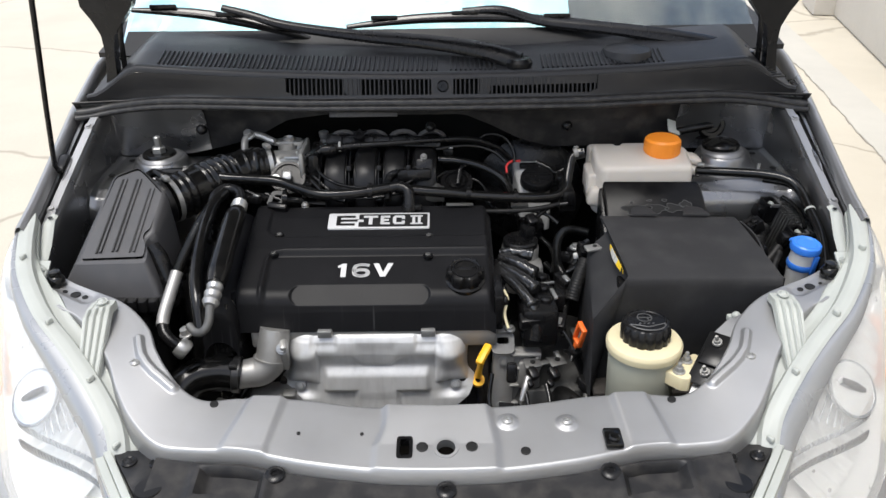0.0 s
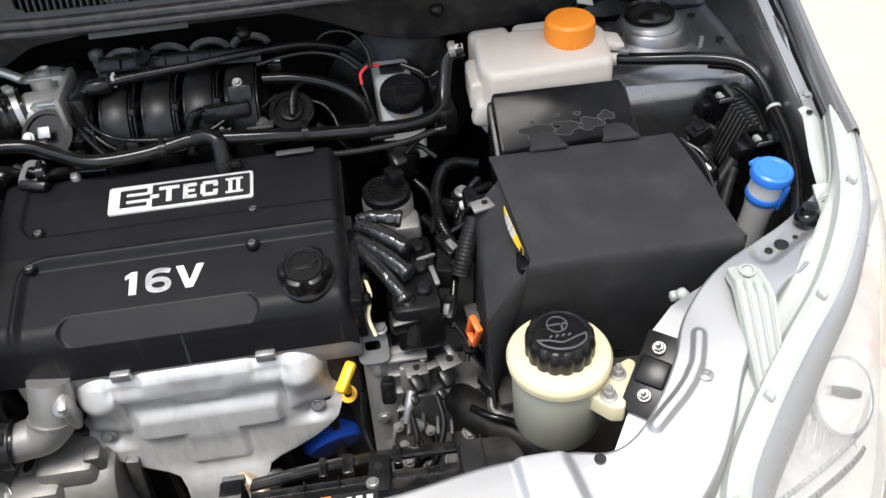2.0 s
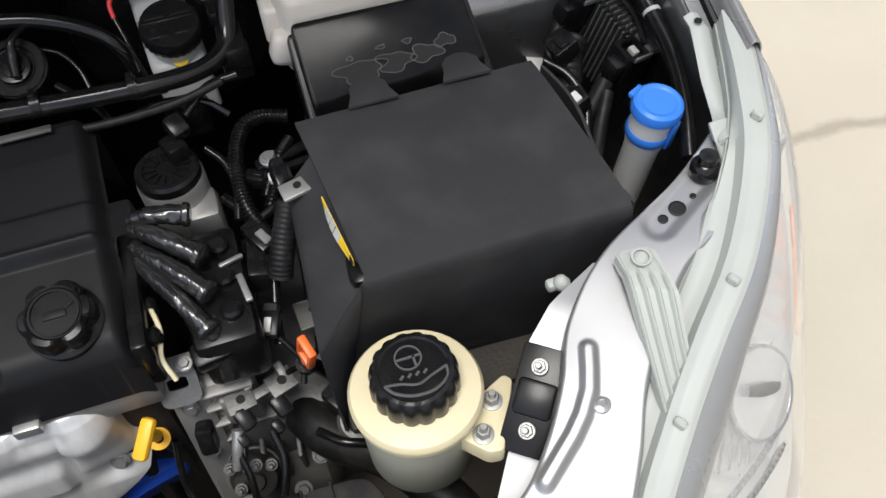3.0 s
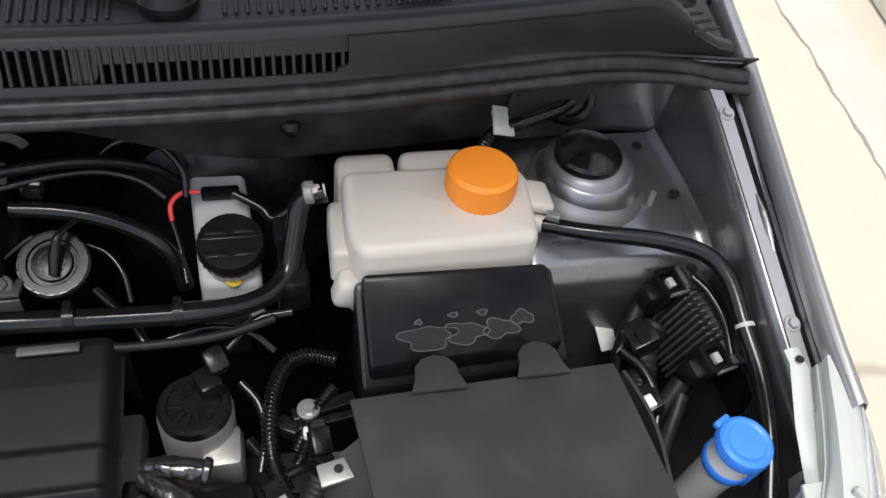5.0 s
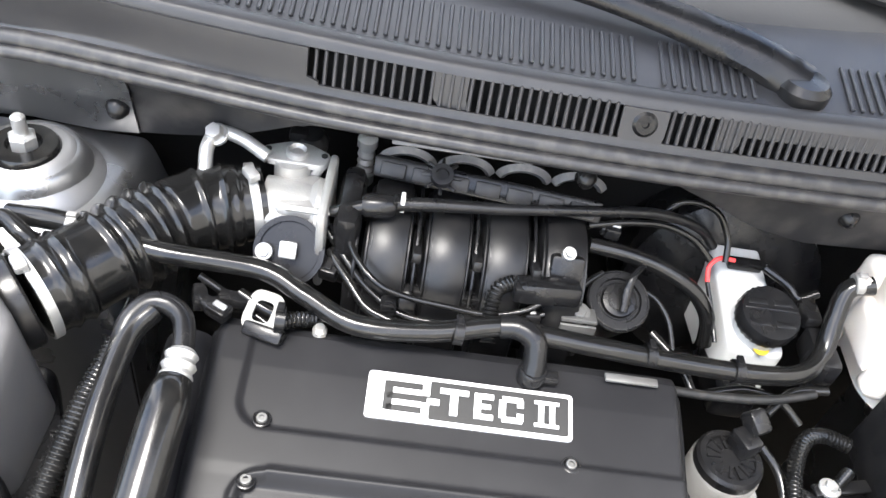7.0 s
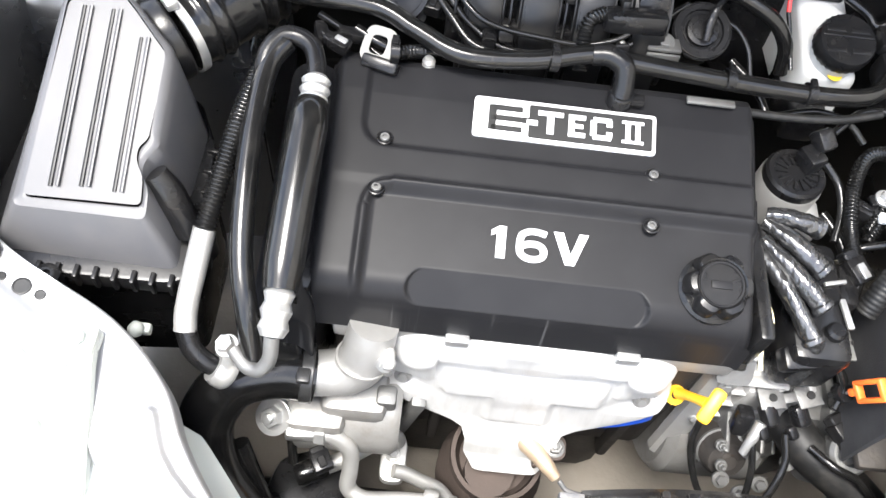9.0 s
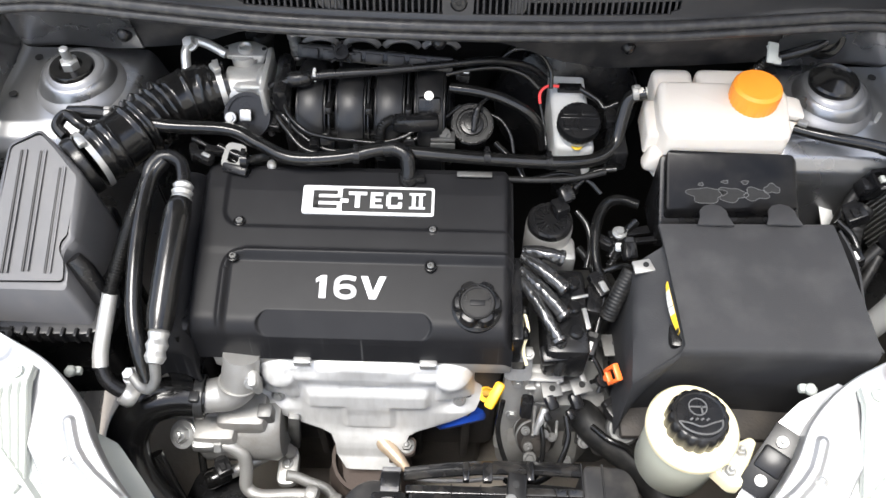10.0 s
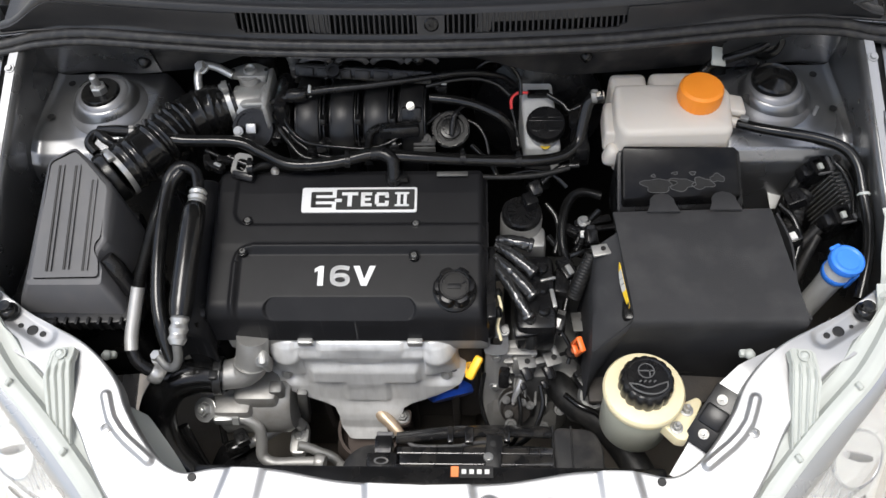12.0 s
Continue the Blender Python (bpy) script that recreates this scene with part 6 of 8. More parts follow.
bm = bmesh.new()
rbox(bm, (.148, 1.050, .745), (.056, .125, .070), .010)
part("module_case", bm, PLASTIC, coil)
bm = bmesh.new()
rbox(bm, (.140, .998, .757), (.048, .022, .020), .004, rot=(12, 0, 8))
part("front_socket", bm, PLASTIC, coil)
bm = bmesh.new()
rbox(bm, (.186, 1.075, .755), (.022, .045, .030), .005, rot=(0, 10, -8))
part("plug", bm, PLASTIC, coil)
bm = bmesh.new()
rbox(bm, (.172, 1.035, .782), (.006, .030, .004), .001, rot=(0, 0, 8))
rbox(bm, (.166, 1.066, .783), (.022, .004, .004), .001, rot=(0, 0, 14))
part("edge_clip", bm, STEEL, coil)
for y in (1.015, 1.05, 1.085):
    bm = bmesh.new()
    lathe(bm, [(.009, .776), (.009, .786), (.0065, .789), (.0004, .789)], 16, Matrix.Translation((.158, y, 0)))
    part("tower", bm, PLASTIC, coil)
pipe([(.094, 1.04, .79), (.099, 1.015, .785), (.094, .998, .77), (.099, .985, .752)], .0022, "thin cream wire along the cover end", CREAM, "wire", name="wire")
bm = bmesh.new()
rbox(bm, (.085, 1.05, .775), (.014, .12, .06), .004)
for i in range(3):
    lathe(bm, [(.008, 0), (.008, .006), (.004, .008)], 12, place((.092, 1.01 + .03 * i, .785), (1, 0, .3)))
whole("cam_end_plate", bm, PLASTIC, "black end plate of the cylinder head", "plate")

# corrugated looms beside the battery
loom = dict(category="cable", name="cable_loom", group="cable looms")
pipe([(.20, 1.10, .77), (.190, 1.125, .785), (.192, 1.165, .80), (.205, 1.195, .808), (.225, 1.205, .808), (.25, 1.20, .805)], .0068, "black corrugated cable loom in a loop", RUBBER, corr=(.0009, .0036), **loom)
pipe([(.21, 1.13, .78), (.226, 1.155, .795), (.245, 1.175, .80)], .0055, "short black corrugated cable loom", RUBBER, corr=(.0008, .0036), **loom)
pipe([(.203, 1.050, .762), (.209, 1.060, .778), (.218, 1.075, .795), (.228, 1.090, .81)], .0108, "thick dull black battery cable sleeve", HOSE, corr=(.0003, .0045), **loom)
pipe([(.21, 1.12, .775), (.223, 1.14, .785), (.23, 1.15, .79)], .006, "short black corrugated cable loom at the bolt", RUBBER, corr=(.0009, .004), **loom)
bm = bmesh.new()
rbox(bm, (.235, 1.160, .796), (.055, .012, .005), .0015, rot=(0, 0, 12))
rbox(bm, (.242, 1.150, .790), (.06, .008, .008), .0015, rot=(0, 0, 8))
arm = whole("loom_bracket", bm, PLASTIC, "black cable bracket bolted beside the battery", "bracket")
bm = bmesh.new()
bolt(bm, (.222, 1.157, .799), .006, .006, flange=1.6)
part("bolt", bm, STEEL, arm)
bm = bmesh.new()
rbox(bm, (.222, 1.138, .793), (.012, .010, .008), .002)
part("clip", bm, WHITE, arm)
bm = bmesh.new()
rbox(bm, (.236, 1.076, .840), (.026, .018, .004), .001, rot=(0, -6, 8))
lug = whole("terminal_lug", bm, ALU, "bright steel lug with hole at the battery", "lug")
bm = bmesh.new()
lathe(bm, [(.0036, 0), (.0036, .001), (.0004, .0011)], 12, place((.238, 1.077, .8425), (-.1, 0, 1)))
part("hole", bm, BLACK_PRINT, lug)
bm = bmesh.new()
rbox(bm, (.221, 1.042, .705), (.032, .034, .003), .001, rot=(-6, 0, 4))
rbox(bm, (.222, 1.057, .690), (.032, .003, .03), .001)
tray = whole("tray_tab", bm, ALU_DARK, "grey steel battery tray tab with a hole", "bracket")
bm = bmesh.new()
lathe(bm, [(.0035, .7075), (.0035, .7085), (.0004, .7086)], 12, Matrix.Translation((.221, 1.044, 0)))
part("hole", bm, BLACK_PRINT, tray)
# dusty tray and dark bar added low in the bay against bright ground
bm = bmesh.new()
sheet(bm, lambda u, v: V((-.70 + 1.40 * u, .60 + .85 * v, .215 + .012 * math.sin(u * 21) * math.sin(v * 9))), 60, 30, .004)
whole("undertray", bm, MUD, "dusty brown-grey undertray below the engine", "undertray")
bm = bmesh.new()
tube(bm, [(-.55, .93, .30), (-.30, .93, .27), (.30, .93, .27), (.55, .93, .30)], .03, 12, 8, squash=.7)
whole("cross_member", bm, IRON, "dark steel cross member under the engine", "cross member")
# added black block, stands in for the shadowed gap under the hoses
bm = bmesh.new()
prism(bm, rounded([(-.365, .84), (-.285, .85), (-.262, .90), (-.300, .935), (-.345, .92)], .015), .42, .535, .01)
whole("air_guide", bm, PLASTIC, "black plastic air guide beside the radiator", "air guide")

# ---- battery and right side ----
TOP = [(.250, 1.113, .880), (.466, 1.127, .869), (.486, .962, .851), (.266, .957, .856)]
box = thing("battery_cover", "dark grey felt-like battery cover with folded front", "battery cover", (.36, 1.03, .66))
def lid(u, v):
    a, b, c, d = (V(p) for p in TOP)
    p = a.lerp(b, u).lerp(d.lerp(c, u), v)
    p.z += .004 * math.sin(math.pi * u) * math.sin(math.pi * v) - .003 * (1 - math.sin(math.pi * min(1, max(0, v)))) ** 3
    return p
bm = bmesh.new()
def lid_and_front(u, v):
    # top sheet, rounded fold, front flap
    if v < .6:
        return lid(u, v / .6 * .97)
    e = lid(u, .97)
    t = (v - .6) / .4
    fold = [(0, 0, 0), (.06, -.004, -.001), (.12, -.007, -.004), (.2, -.009, -.012), (.6, -.004, -.09), (1, .006, -.185)]
    dy, dz = lerp_table(fold, t)
    q = e + V((0, dy + .004 * math.sin(u * 5) * t, dz))
    q.x += (.5 - u) * -.012 * t - .030 * t * (1 - u)
    return q
sheet(bm, lid_and_front, 40, 70, .004)
part("cover_sheet", bm, FELT, box, sharp=70)
bm = bmesh.new()
def left_flap(u, v):
    a = V((.2465, 1.095, .872)).lerp(V((.262, .958, .845)), u)
    b = V((.2285, 1.085, .838)).lerp(V((.2175, .946, .803)), u)
    c = V((.217, 1.075, .69)).lerp(V((.219, .942, .66)), u)
    return a.lerp(b, v / .3) if v < .3 else b.lerp(c, (v - .3) / .7)
sheet(bm, lambda u, v: left_flap(u, v * .98) + V((.012 * (1 - smooth(0, .25, v)), 0, -.012)), 16, 16, .003)
part("side_sheet", bm, FELT, box)
bm = bmesh.new()
def corner_fold(u, v):
    t = .10 + .90 * u
    a, b = lid_and_front(0, .6 + .4 * t), left_flap(1, .30 + .70 * (t - .10) / .90) + V((0, 0, -.010))
    p = a.lerp(b, v)
    return p + V((-.001, -.001, 0)) * math.sin(math.pi * v)
sheet(bm, corner_fold, 16, 6, .003)
part("corner_fold", bm, FELT, box)
bm = bmesh.new()
sheet(bm, lambda u, v: V((.472, 1.122, .862)).lerp(V((.489, .964, .845)), u) + V((.004 + .006 * math.sin(u * 6), 0, -.20 * v)), 16, 12, .003)
part("side_sheet", bm, FELT, box)
for x, y, z in ((.318, 1.128, .8785), (.403, 1.134, .8745)):
    bm = bmesh.new()
    out = [(x - .022, y - .016), (x - .017, y - .003), (x - .016, y + .006), (x - .010, y + .013), (x, y + .016), (x + .010, y + .013), (x + .016, y + .006), (x + .017, y - .003), (x + .022, y - .016)]
    prism(bm, out, z - .002, z + .001, .0005)
    part("tab", bm, FELT, box)
bm = bmesh.new()
sheet(bm, lambda u, v: V((.2540, 1.038, .8655)).lerp(V((.2622, .978, .8545)), u) + V((-.0035 * math.sin(math.pi * u) * v - .0005, 0, -.007 * v)), 12, 4, .001)
label = part("battery_label", bm, LABEL_YELLOW, box, "yellow battery label with white field in the gap")
for u0, u1, mt in ((.16, .64, BRAKE), (.24, .255, BLACK_PRINT), (.35, .365, BLACK_PRINT), (.48, .495, BLACK_PRINT), (.92, 1, BLACK_PRINT)):
    bm = bmesh.new()
    sheet(bm, lambda u, v, u0=u0, u1=u1: V((.2540, 1.038, .8655)).lerp(V((.2622, .978, .8545)), u0 + (u1 - u0) * u) + V((-.0035 * math.sin(math.pi * (u0 + (u1 - u0) * u)) * v - .0012, 0, -.007 * v + .0006)), 4, 3, .0006)
    part("mark", bm, mt, label)
bm = bmesh.new()
rbox(bm, (.358, 1.04, .755), (.205, .14, .16), .008)
whole("battery", bm, PLASTIC, "black car battery under its cover", "battery")
bm = bmesh.new()
rbox(bm, (.36, 1.03, .665), (.27, .20, .012), .004)
whole("battery_tray", bm, IRON, "dark steel battery tray", "tray")
bm = bmesh.new()
rbox(bm, (.519, 1.222, .768), (.022, .030, .0015), .0006, rot=(28, 15, 14))
whole("paper_tag", bm, WHITE, "small white paper tag behind the battery cover", "tag")

fuse = thing("fuse_box", "black fuse box with chalky water marks on its lid", "fuse box", (.35, 1.16, .78))
bm = bmesh.new()
FO = [(.272, 1.158), (.438, 1.163), (.432, 1.220), (.271, 1.222)]
slope = lambda d: (lambda x, y: .845 + d + (y - 1.162) * .70)
prism(bm, rounded([(.266, 1.151), (.446, 1.157), (.440, 1.226), (.266, 1.226)], .006), .78, slope(-.012), .003)
part("base", bm, PLASTIC, fuse)
bm = bmesh.new()
prism(bm, rounded(FO, .006), slope(-.014), slope(.004), .003)
part("lid", bm, BOX_LID, fuse, sharp=30)
def chalk(cx, cy, rx, ry, k):
    b = bmesh.new()
    ring = []
    for i in range(24):
        a = 2 * math.pi * i / 24
        w = 1 + .18 * math.sin(3 * a + k) + .12 * math.sin(5 * a + 2 * k)
        ring.append((cx + rx * w * math.cos(a), cy + ry * w * math.sin(a)))
    tube(b, [(x, y, slope(.0045)(x, y)) for x, y in ring + ring[:1]], .0005, 5, 3)
    rim = part("water_mark", b, GREY_PRINT, fuse, "chalky water mark")
    b = bmesh.new()
    b.faces.new([b.verts.new((x, y, slope(.0043)(x, y))) for x, y in ring])
    part("dried_film", b, FILM, rim, "dull dried water film")
for k, (cx, cy, rx, ry) in enumerate(((.322, 1.175, .022, .0080), (.354, 1.176, .017, .0072), (.384, 1.177, .015, .0062), (.404, 1.183, .010, .0045), (.315, 1.186, .003, .0015), (.345, 1.189, .004, .0015), (.370, 1.189, .004, .002))):
    chalk(cx, cy, rx, ry, k)

# coolant tank
tank = thing("coolant_tank", "milky white plastic coolant expansion tank", "coolant tank", (.345, 1.285, .80))
bm = bmesh.new()
prism(bm, rounded([(.272, 1.226), (.426, 1.230), (.430, 1.300), (.420, 1.318), (.265, 1.318), (.262, 1.250)], .012), .825, lambda x, y: .911 + .010 * smooth(1.22, 1.30, y), .010, 3)
part("bottle", bm, TANK, tank, sharp=50)
bm = bmesh.new()
prism(bm, rounded([(.262, 1.305), (.315, 1.305), (.316, 1.350), (.262, 1.350)], .012), .82, .912, .010, 3)
part("rear_chamber", bm, TANK, tank, sharp=50)
bm = bmesh.new()
prism(bm, rounded([(.320, 1.305), (.405, 1.305), (.405, 1.350), (.320, 1.350)], .012), .82, .913, .010, 3)
part("rear_chamber", bm, TANK, tank, sharp=50)
bm = bmesh.new()
prism(bm, rounded([(.250, 1.245), (.28, 1.245), (.28, 1.31), (.252, 1.31)], .008), .856, .892, .008, 3)
rbox(bm, (.264, 1.237, .856), (.026, .024, .034), .008, rot=(0, 16, 0))
part("shoulder", bm, TANK, tank, sharp=50)
bm = bmesh.new()
rbox(bm, (.435, 1.285, .905), (.030, .035, .012), .004, rot=(0, 14, 0))
part("shoulder", bm, TANK, tank, sharp=50)
bm = bmesh.new()
tube(bm, [(.250, 1.299, .913), (.232, 1.299, .912)], .007, 12, 3)
part("spout", bm, TANK, tank)
bm = bmesh.new()
tube(bm, [(.425, 1.272, .890), (.446, 1.262, .890)], .008, 12, 3)
part("spout", bm, TANK, tank)
bm = bmesh.new()
lathe(bm, [(.029, .912), (.0305, .916), (.0315, .920), (.0315, .935), (.0305, .940), (.027, .9435), (.012, .9445), (.0004, .9445)], 60, Matrix.Translation((.383, 1.286, 0)), (30, .0012, .029, .9, .938))
part("cap", bm, ORANGE, tank, "orange screw cap")

# brake fluid reservoir, booster
brake = thing("brake_reservoir", "white brake fluid reservoir with black cap", "reservoir", (.16, 1.30, .80))
bm = bmesh.new()
prism(bm, rounded([(.139, 1.266), (.193, 1.264), (.181, 1.384), (.131, 1.386)], .010), .78, lambda x, y: .840 + (y - 1.265) * .26, .006, 3)
part("bottle", bm, BRAKE, brake)
bm = bmesh.new()
lathe(bm, [(.024, .83), (.024, .858), (.022, .860)], 30, place((.168, 1.290, 0)))
part("neck", bm, BRAKE, brake)
bm = bmesh.new()
m = place((.168, 1.288, .861), (0, -.26, .97))
lathe(bm, [(.027, -.004), (.0292, .0), (.0292, .012), (.027, .015), (.020, .0155), (.0004, .0155)], 54, m, (27, .001, .026, -.01, .013))
rbox(bm, m @ V((0, .003, .016)), (.050, .003, .002), .0008, rot=m.to_3x3().to_4x4())
for i in range(4):
    rbox(bm, m @ V((-.012 + .024 * (i % 2), -.012 + .022 * (i // 2), .0155)), (.018, .006, .0012), .0004, rot=m.to_3x3().to_4x4())
part("cap", bm, PLASTIC, brake, "round black screw cap")
bm = bmesh.new()
lathe(bm, [(.008, 0), (.008, .001), (.0004, .0012)], 20, place((.168, 1.2695, .8425), (0, -.24, .97)))
part("round_label", bm, LABEL_YELLOW, brake, "small yellow warning label")
bm = bmesh.new()
rbox(bm, (.160, 1.352, .868), (.034, .012, .009), .002)
part("level_plug", bm, PLASTIC, brake)
pipe([(.172, 1.338, .88), (.195, 1.325, .873), (.205, 1.315, .868), (.222, 1.318, .875)], .0042, "black cable across the brake reservoir", RUBBER, "cable", name="cable")
pipe([(.143, 1.341, .881), (.128, 1.340, .882), (.118, 1.333, .876), (.118, 1.322, .866)], .0022, "thin red wire beside the reservoir", RED, "wire", name="wire")
pipe([(.118, 1.322, .866), (.124, 1.300, .85), (.128, 1.275, .835)], .0022, "thin black wire beside the reservoir", RUBBER, "wire", name="wire")
boost = thing("brake_booster", "round black brake booster at the firewall", "booster", (.17, 1.42, .75))
bm = bmesh.new()
lathe(bm, [(.10, -.05), (.108, -.04), (.110, 0), (.104, .03), (.07, .045), (.03, .05)], 36, place((.165, 1.41, .80), (0, -1, .15)))
rbox(bm, (.158, 1.30, .785), (.045, .12, .04), .010)
part("shell", bm, PLASTIC, boost)
bm = bmesh.new()
rbox(bm, (.135, 1.243, .838), (.030, .016, .004), .001)
part("bracket", bm, ALU_DARK, boost)
bm = bmesh.new()
rbox(bm, (.218, 1.262, .850), (.024, .050, .030), .006)
rbox(bm, (.218, 1.252, .842), (.028, .022, .034), .004)
rbox(bm, (.212, 1.300, .865), (.016, .030, .016), .004)
whole("level_connector", bm, PLASTIC, "black cable connector beside the brake reservoir", "connector")

# long hoses
MAIN = [(-.49, 1.251, .900), (-.443, 1.245, .905), (-.366, 1.232, .900), (-.285, 1.235, .892), (-.246, 1.219, .886), (-.202, 1.199, .882), (-.141, 1.202, .882), (-.088, 1.214, .886), (-.059, 1.215, .882), (.006, 1.214, .876), (.064, 1.217, .868), (.147, 1.220, .862), (.190, 1.232, .858), (.213, 1.254, .862), (.222, 1.280, .885), (.230, 1.297, .905), (.250, 1.299, .912)]
bm = bmesh.new()
tube(bm, MAIN, .0088, 14, 8)
main = whole("coolant_hose", bm, RUBBER, "long glossy black coolant hose over the engine", "hose")
for x, y, z, ax in ((.236, 1.299, .912, (1, 0, .2)), (-.435, 1.244, .905, (1, -.1, 0))):
    bm = bmesh.new()
    lathe(bm, [(.0092, -.004), (.0100, -.003), (.0100, .003), (.0092, .004)], 18, place((x, y, z), ax))
    rbox(bm, (x, y, z + .0105), (.008, .005, .004), .001)
    part("hose_clip", bm, CAST, main, "wire hose clip")
pipe([(-.085, 1.214, .886), (-.070, 1.213, .888), (-.057, 1.206, .884), (-.054, 1.196, .872), (-.054, 1.190, .862)], [.0095, .010, .010, .010, .011], "black breather branch on the valve cover", PLASTIC, "hose", name="breather_hose")
bm = bmesh.new()
lathe(bm, [(.0125, .852), (.0125, .866), (.011, .868)], 18, Matrix.Translation((-.054, 1.190, 0)))
rbox(bm, (-.040, 1.187, .862), (.014, .010, .010), .002)
whole("breather_port", bm, PLASTIC, "black breather port on the valve cover", "port")
RH = [(.440, 1.264, .890), (.478, 1.246, .895), (.538, 1.228, .897), (.574, 1.211, .895), (.591, 1.188, .885), (.596, 1.150, .866), (.597, 1.106, .850), (.588, 1.059, .835), (.573, 1.013, .815)]
bm = bmesh.new()
tube(bm, RH, .0078, 14, 8)
tube(bm, [(p[0] + .008, p[1] + .006, p[2] - .012) for p in RH[2:]], .0055, 10, 8)
rh = whole("overflow_hose", bm, RUBBER, "black hose pair curving along the inner wing", "hose")
bm = bmesh.new()
lathe(bm, [(.0082, -.002), (.0088, 0), (.0082, .002)], 18, place((.5965, 1.150, .866), (0, 1, .4)))
part("tie", bm, LAMP_PLASTIC, rh, "pale cable tie")
bm = bmesh.new()
rbox(bm, (.447, 1.262, .902), (.012, .008, .006), .001, rot=(0, 0, -25))
part("hose_clip", bm, STEEL, rh, "bright wire hose clip")

# power steering reservoir
ps = thing("steering_reservoir", "yellowed plastic power steering reservoir with black cap", "reservoir", (.28, .893, .68))
m = Matrix.Translation((.280, .893, 0))
bm = bmesh.new()
lathe(bm, [(.044, .772), (.0515, .778), (.0525, .785), (.0525, .788), (.050, .792), (.040, .795), (.033, .796)], 44, m)
prism(bm, rounded([(.305, .872), (.352, .893), (.358, .886), (.330, .832), (.318, .834), (.296, .858)], .004), .748, .768, .003)
part("upper_bottle", bm, CREAM, ps)
bm = bmesh.new()
lathe(bm, [(.030, .672), (.040, .678), (.046, .69), (.0475, .76), (.046, .774)], 44, m)
part("lower_bottle", bm, CREAM_LOW, ps, "oil-dark lower half")
bm = bmesh.new()
lathe(bm, [(.033, .792), (.0345, .795), (.0345, .810), (.0328, .818), (.030, .821), (.027, .8215), (.0255, .820), (.0004, .820)], 96, m, (16, .0020, .0315, .79, .8185))
cap = part("cap", bm, PLASTIC, ps, "black ribbed screw cap")
bm = bmesh.new()
ring(bm, .0092, .0105, .8195, .8212, Matrix.Translation((.279, .903, 0)), 28)
rbox(bm, (.279, .903, .8206), (.018, .0018, .0012), 0)
rbox(bm, (.283, .899, .8206), (.0018, .010, .0012), 0)
tube(bm, [(.256, .886, .8204), (.262, .878, .8204), (.275, .872, .8204), (.290, .872, .8204), (.302, .879, .8204), (.304, .888, .8204)], .0013, 6, 5)
tube(bm, [(.256, .886, .8204), (.268, .884, .8204), (.280, .880, .8204), (.292, .884, .8204), (.304, .888, .8204)], .0011, 6, 5)
for i in range(4):
    rbox(bm, (.270 + .006 * i, .8885, .8204), (.004, .002, .001), 0, rot=(0, 0, 40))
part("cap_mark", bm, GREY_PRINT, cap, "grey printed steering symbol")
for x, y in ((.335, .873), (.319, .849)):
    bm = bmesh.new()
    lathe(bm, [(.0085, .766), (.0085, .7695), (.007, .770)], 22, Matrix.Translation((x, y, 0)))
    lathe(bm, [(.006, .768), (.006, .775), (.005, .7765)], 6, Matrix.Translation((x, y, 0)))
    lathe(bm, [(.0032, .776), (.0032, .782), (.0025, .783)], 12, Matrix.Translation((x, y, 0)))
    part("nut", bm, ALU, ps)
holder = thing("reservoir_bracket", "black steel bracket carrying the steering reservoir", "bracket", (.36, .85, .75))
bm = bmesh.new()
ang = math.degrees(math.atan2(.036, .024))
rbox(bm, (.366, .854, .782), (.084, .044, .003), .001, rot=Matrix.Rotation(radians(ang - 4), 4, "Z") @ Matrix.Rotation(radians(-28), 4, "Y"))
part("plate", bm, PLASTIC, holder)
for x, y, z in ((.374, .874, .798), (.350, .838, .775)):
    bm = bmesh.new()
    bolt(bm, (x, y, z), .0052, .006, (-.3, -.3, .9), 1.3, .008)
    part("nut", bm, ALU, holder)
bm = bmesh.new()
rbox(bm, (.363, .856, .7855), (.028, .030, .008), .003, rot=Matrix.Rotation(radians(ang - 4), 4, "Z") @ Matrix.Rotation(radians(-28), 4, "Y"))
part("raised_pad", bm, PLASTIC, holder, "glossy raised pad")

# panel below the front panel beside the battery
bm = bmesh.new()
LEDGE = [(0, .318, .796, .732, .010), (.2, .350, .822, .752, .022), (.42, .378, .855, .776, .026), (.6, .394, .884, .795, .027), (.8, .416, .912, .805, .018), (1, .450, .940, .810, .003)]
def ledge_at(u, v):
    x, y, z, w = lerp_table(LEDGE, u)
    k = w * v - .012 * (1 - v)
    return V((x - .78 * k, y + .48 * k, z))
sheet(bm, ledge_at, 24, 8, .0015)
whole("side_member", bm, PAINT, "silver painted panel behind the headlamp", "body panel", "side panels")
for s, x, y in ((1, .421, .938), (-1, -.460, .960)):
    bm = bmesh.new()
    lathe(bm, [(.005, -.004), (.007, .0), (.006, .006), (.004, .008), (.0004, .009)], 20, place((x, y, .797 if s > 0 else .748), (-s * .5, .4, .7)))
    rbox(bm, (x - s * .006, y + .004, .794 if s > 0 else .744), (.014, .010, .010), .003)
    whole("lamp_adjuster", bm, LAMP_PLASTIC, "grey plastic headlamp adjuster", "adjuster", "lamp adjusters")

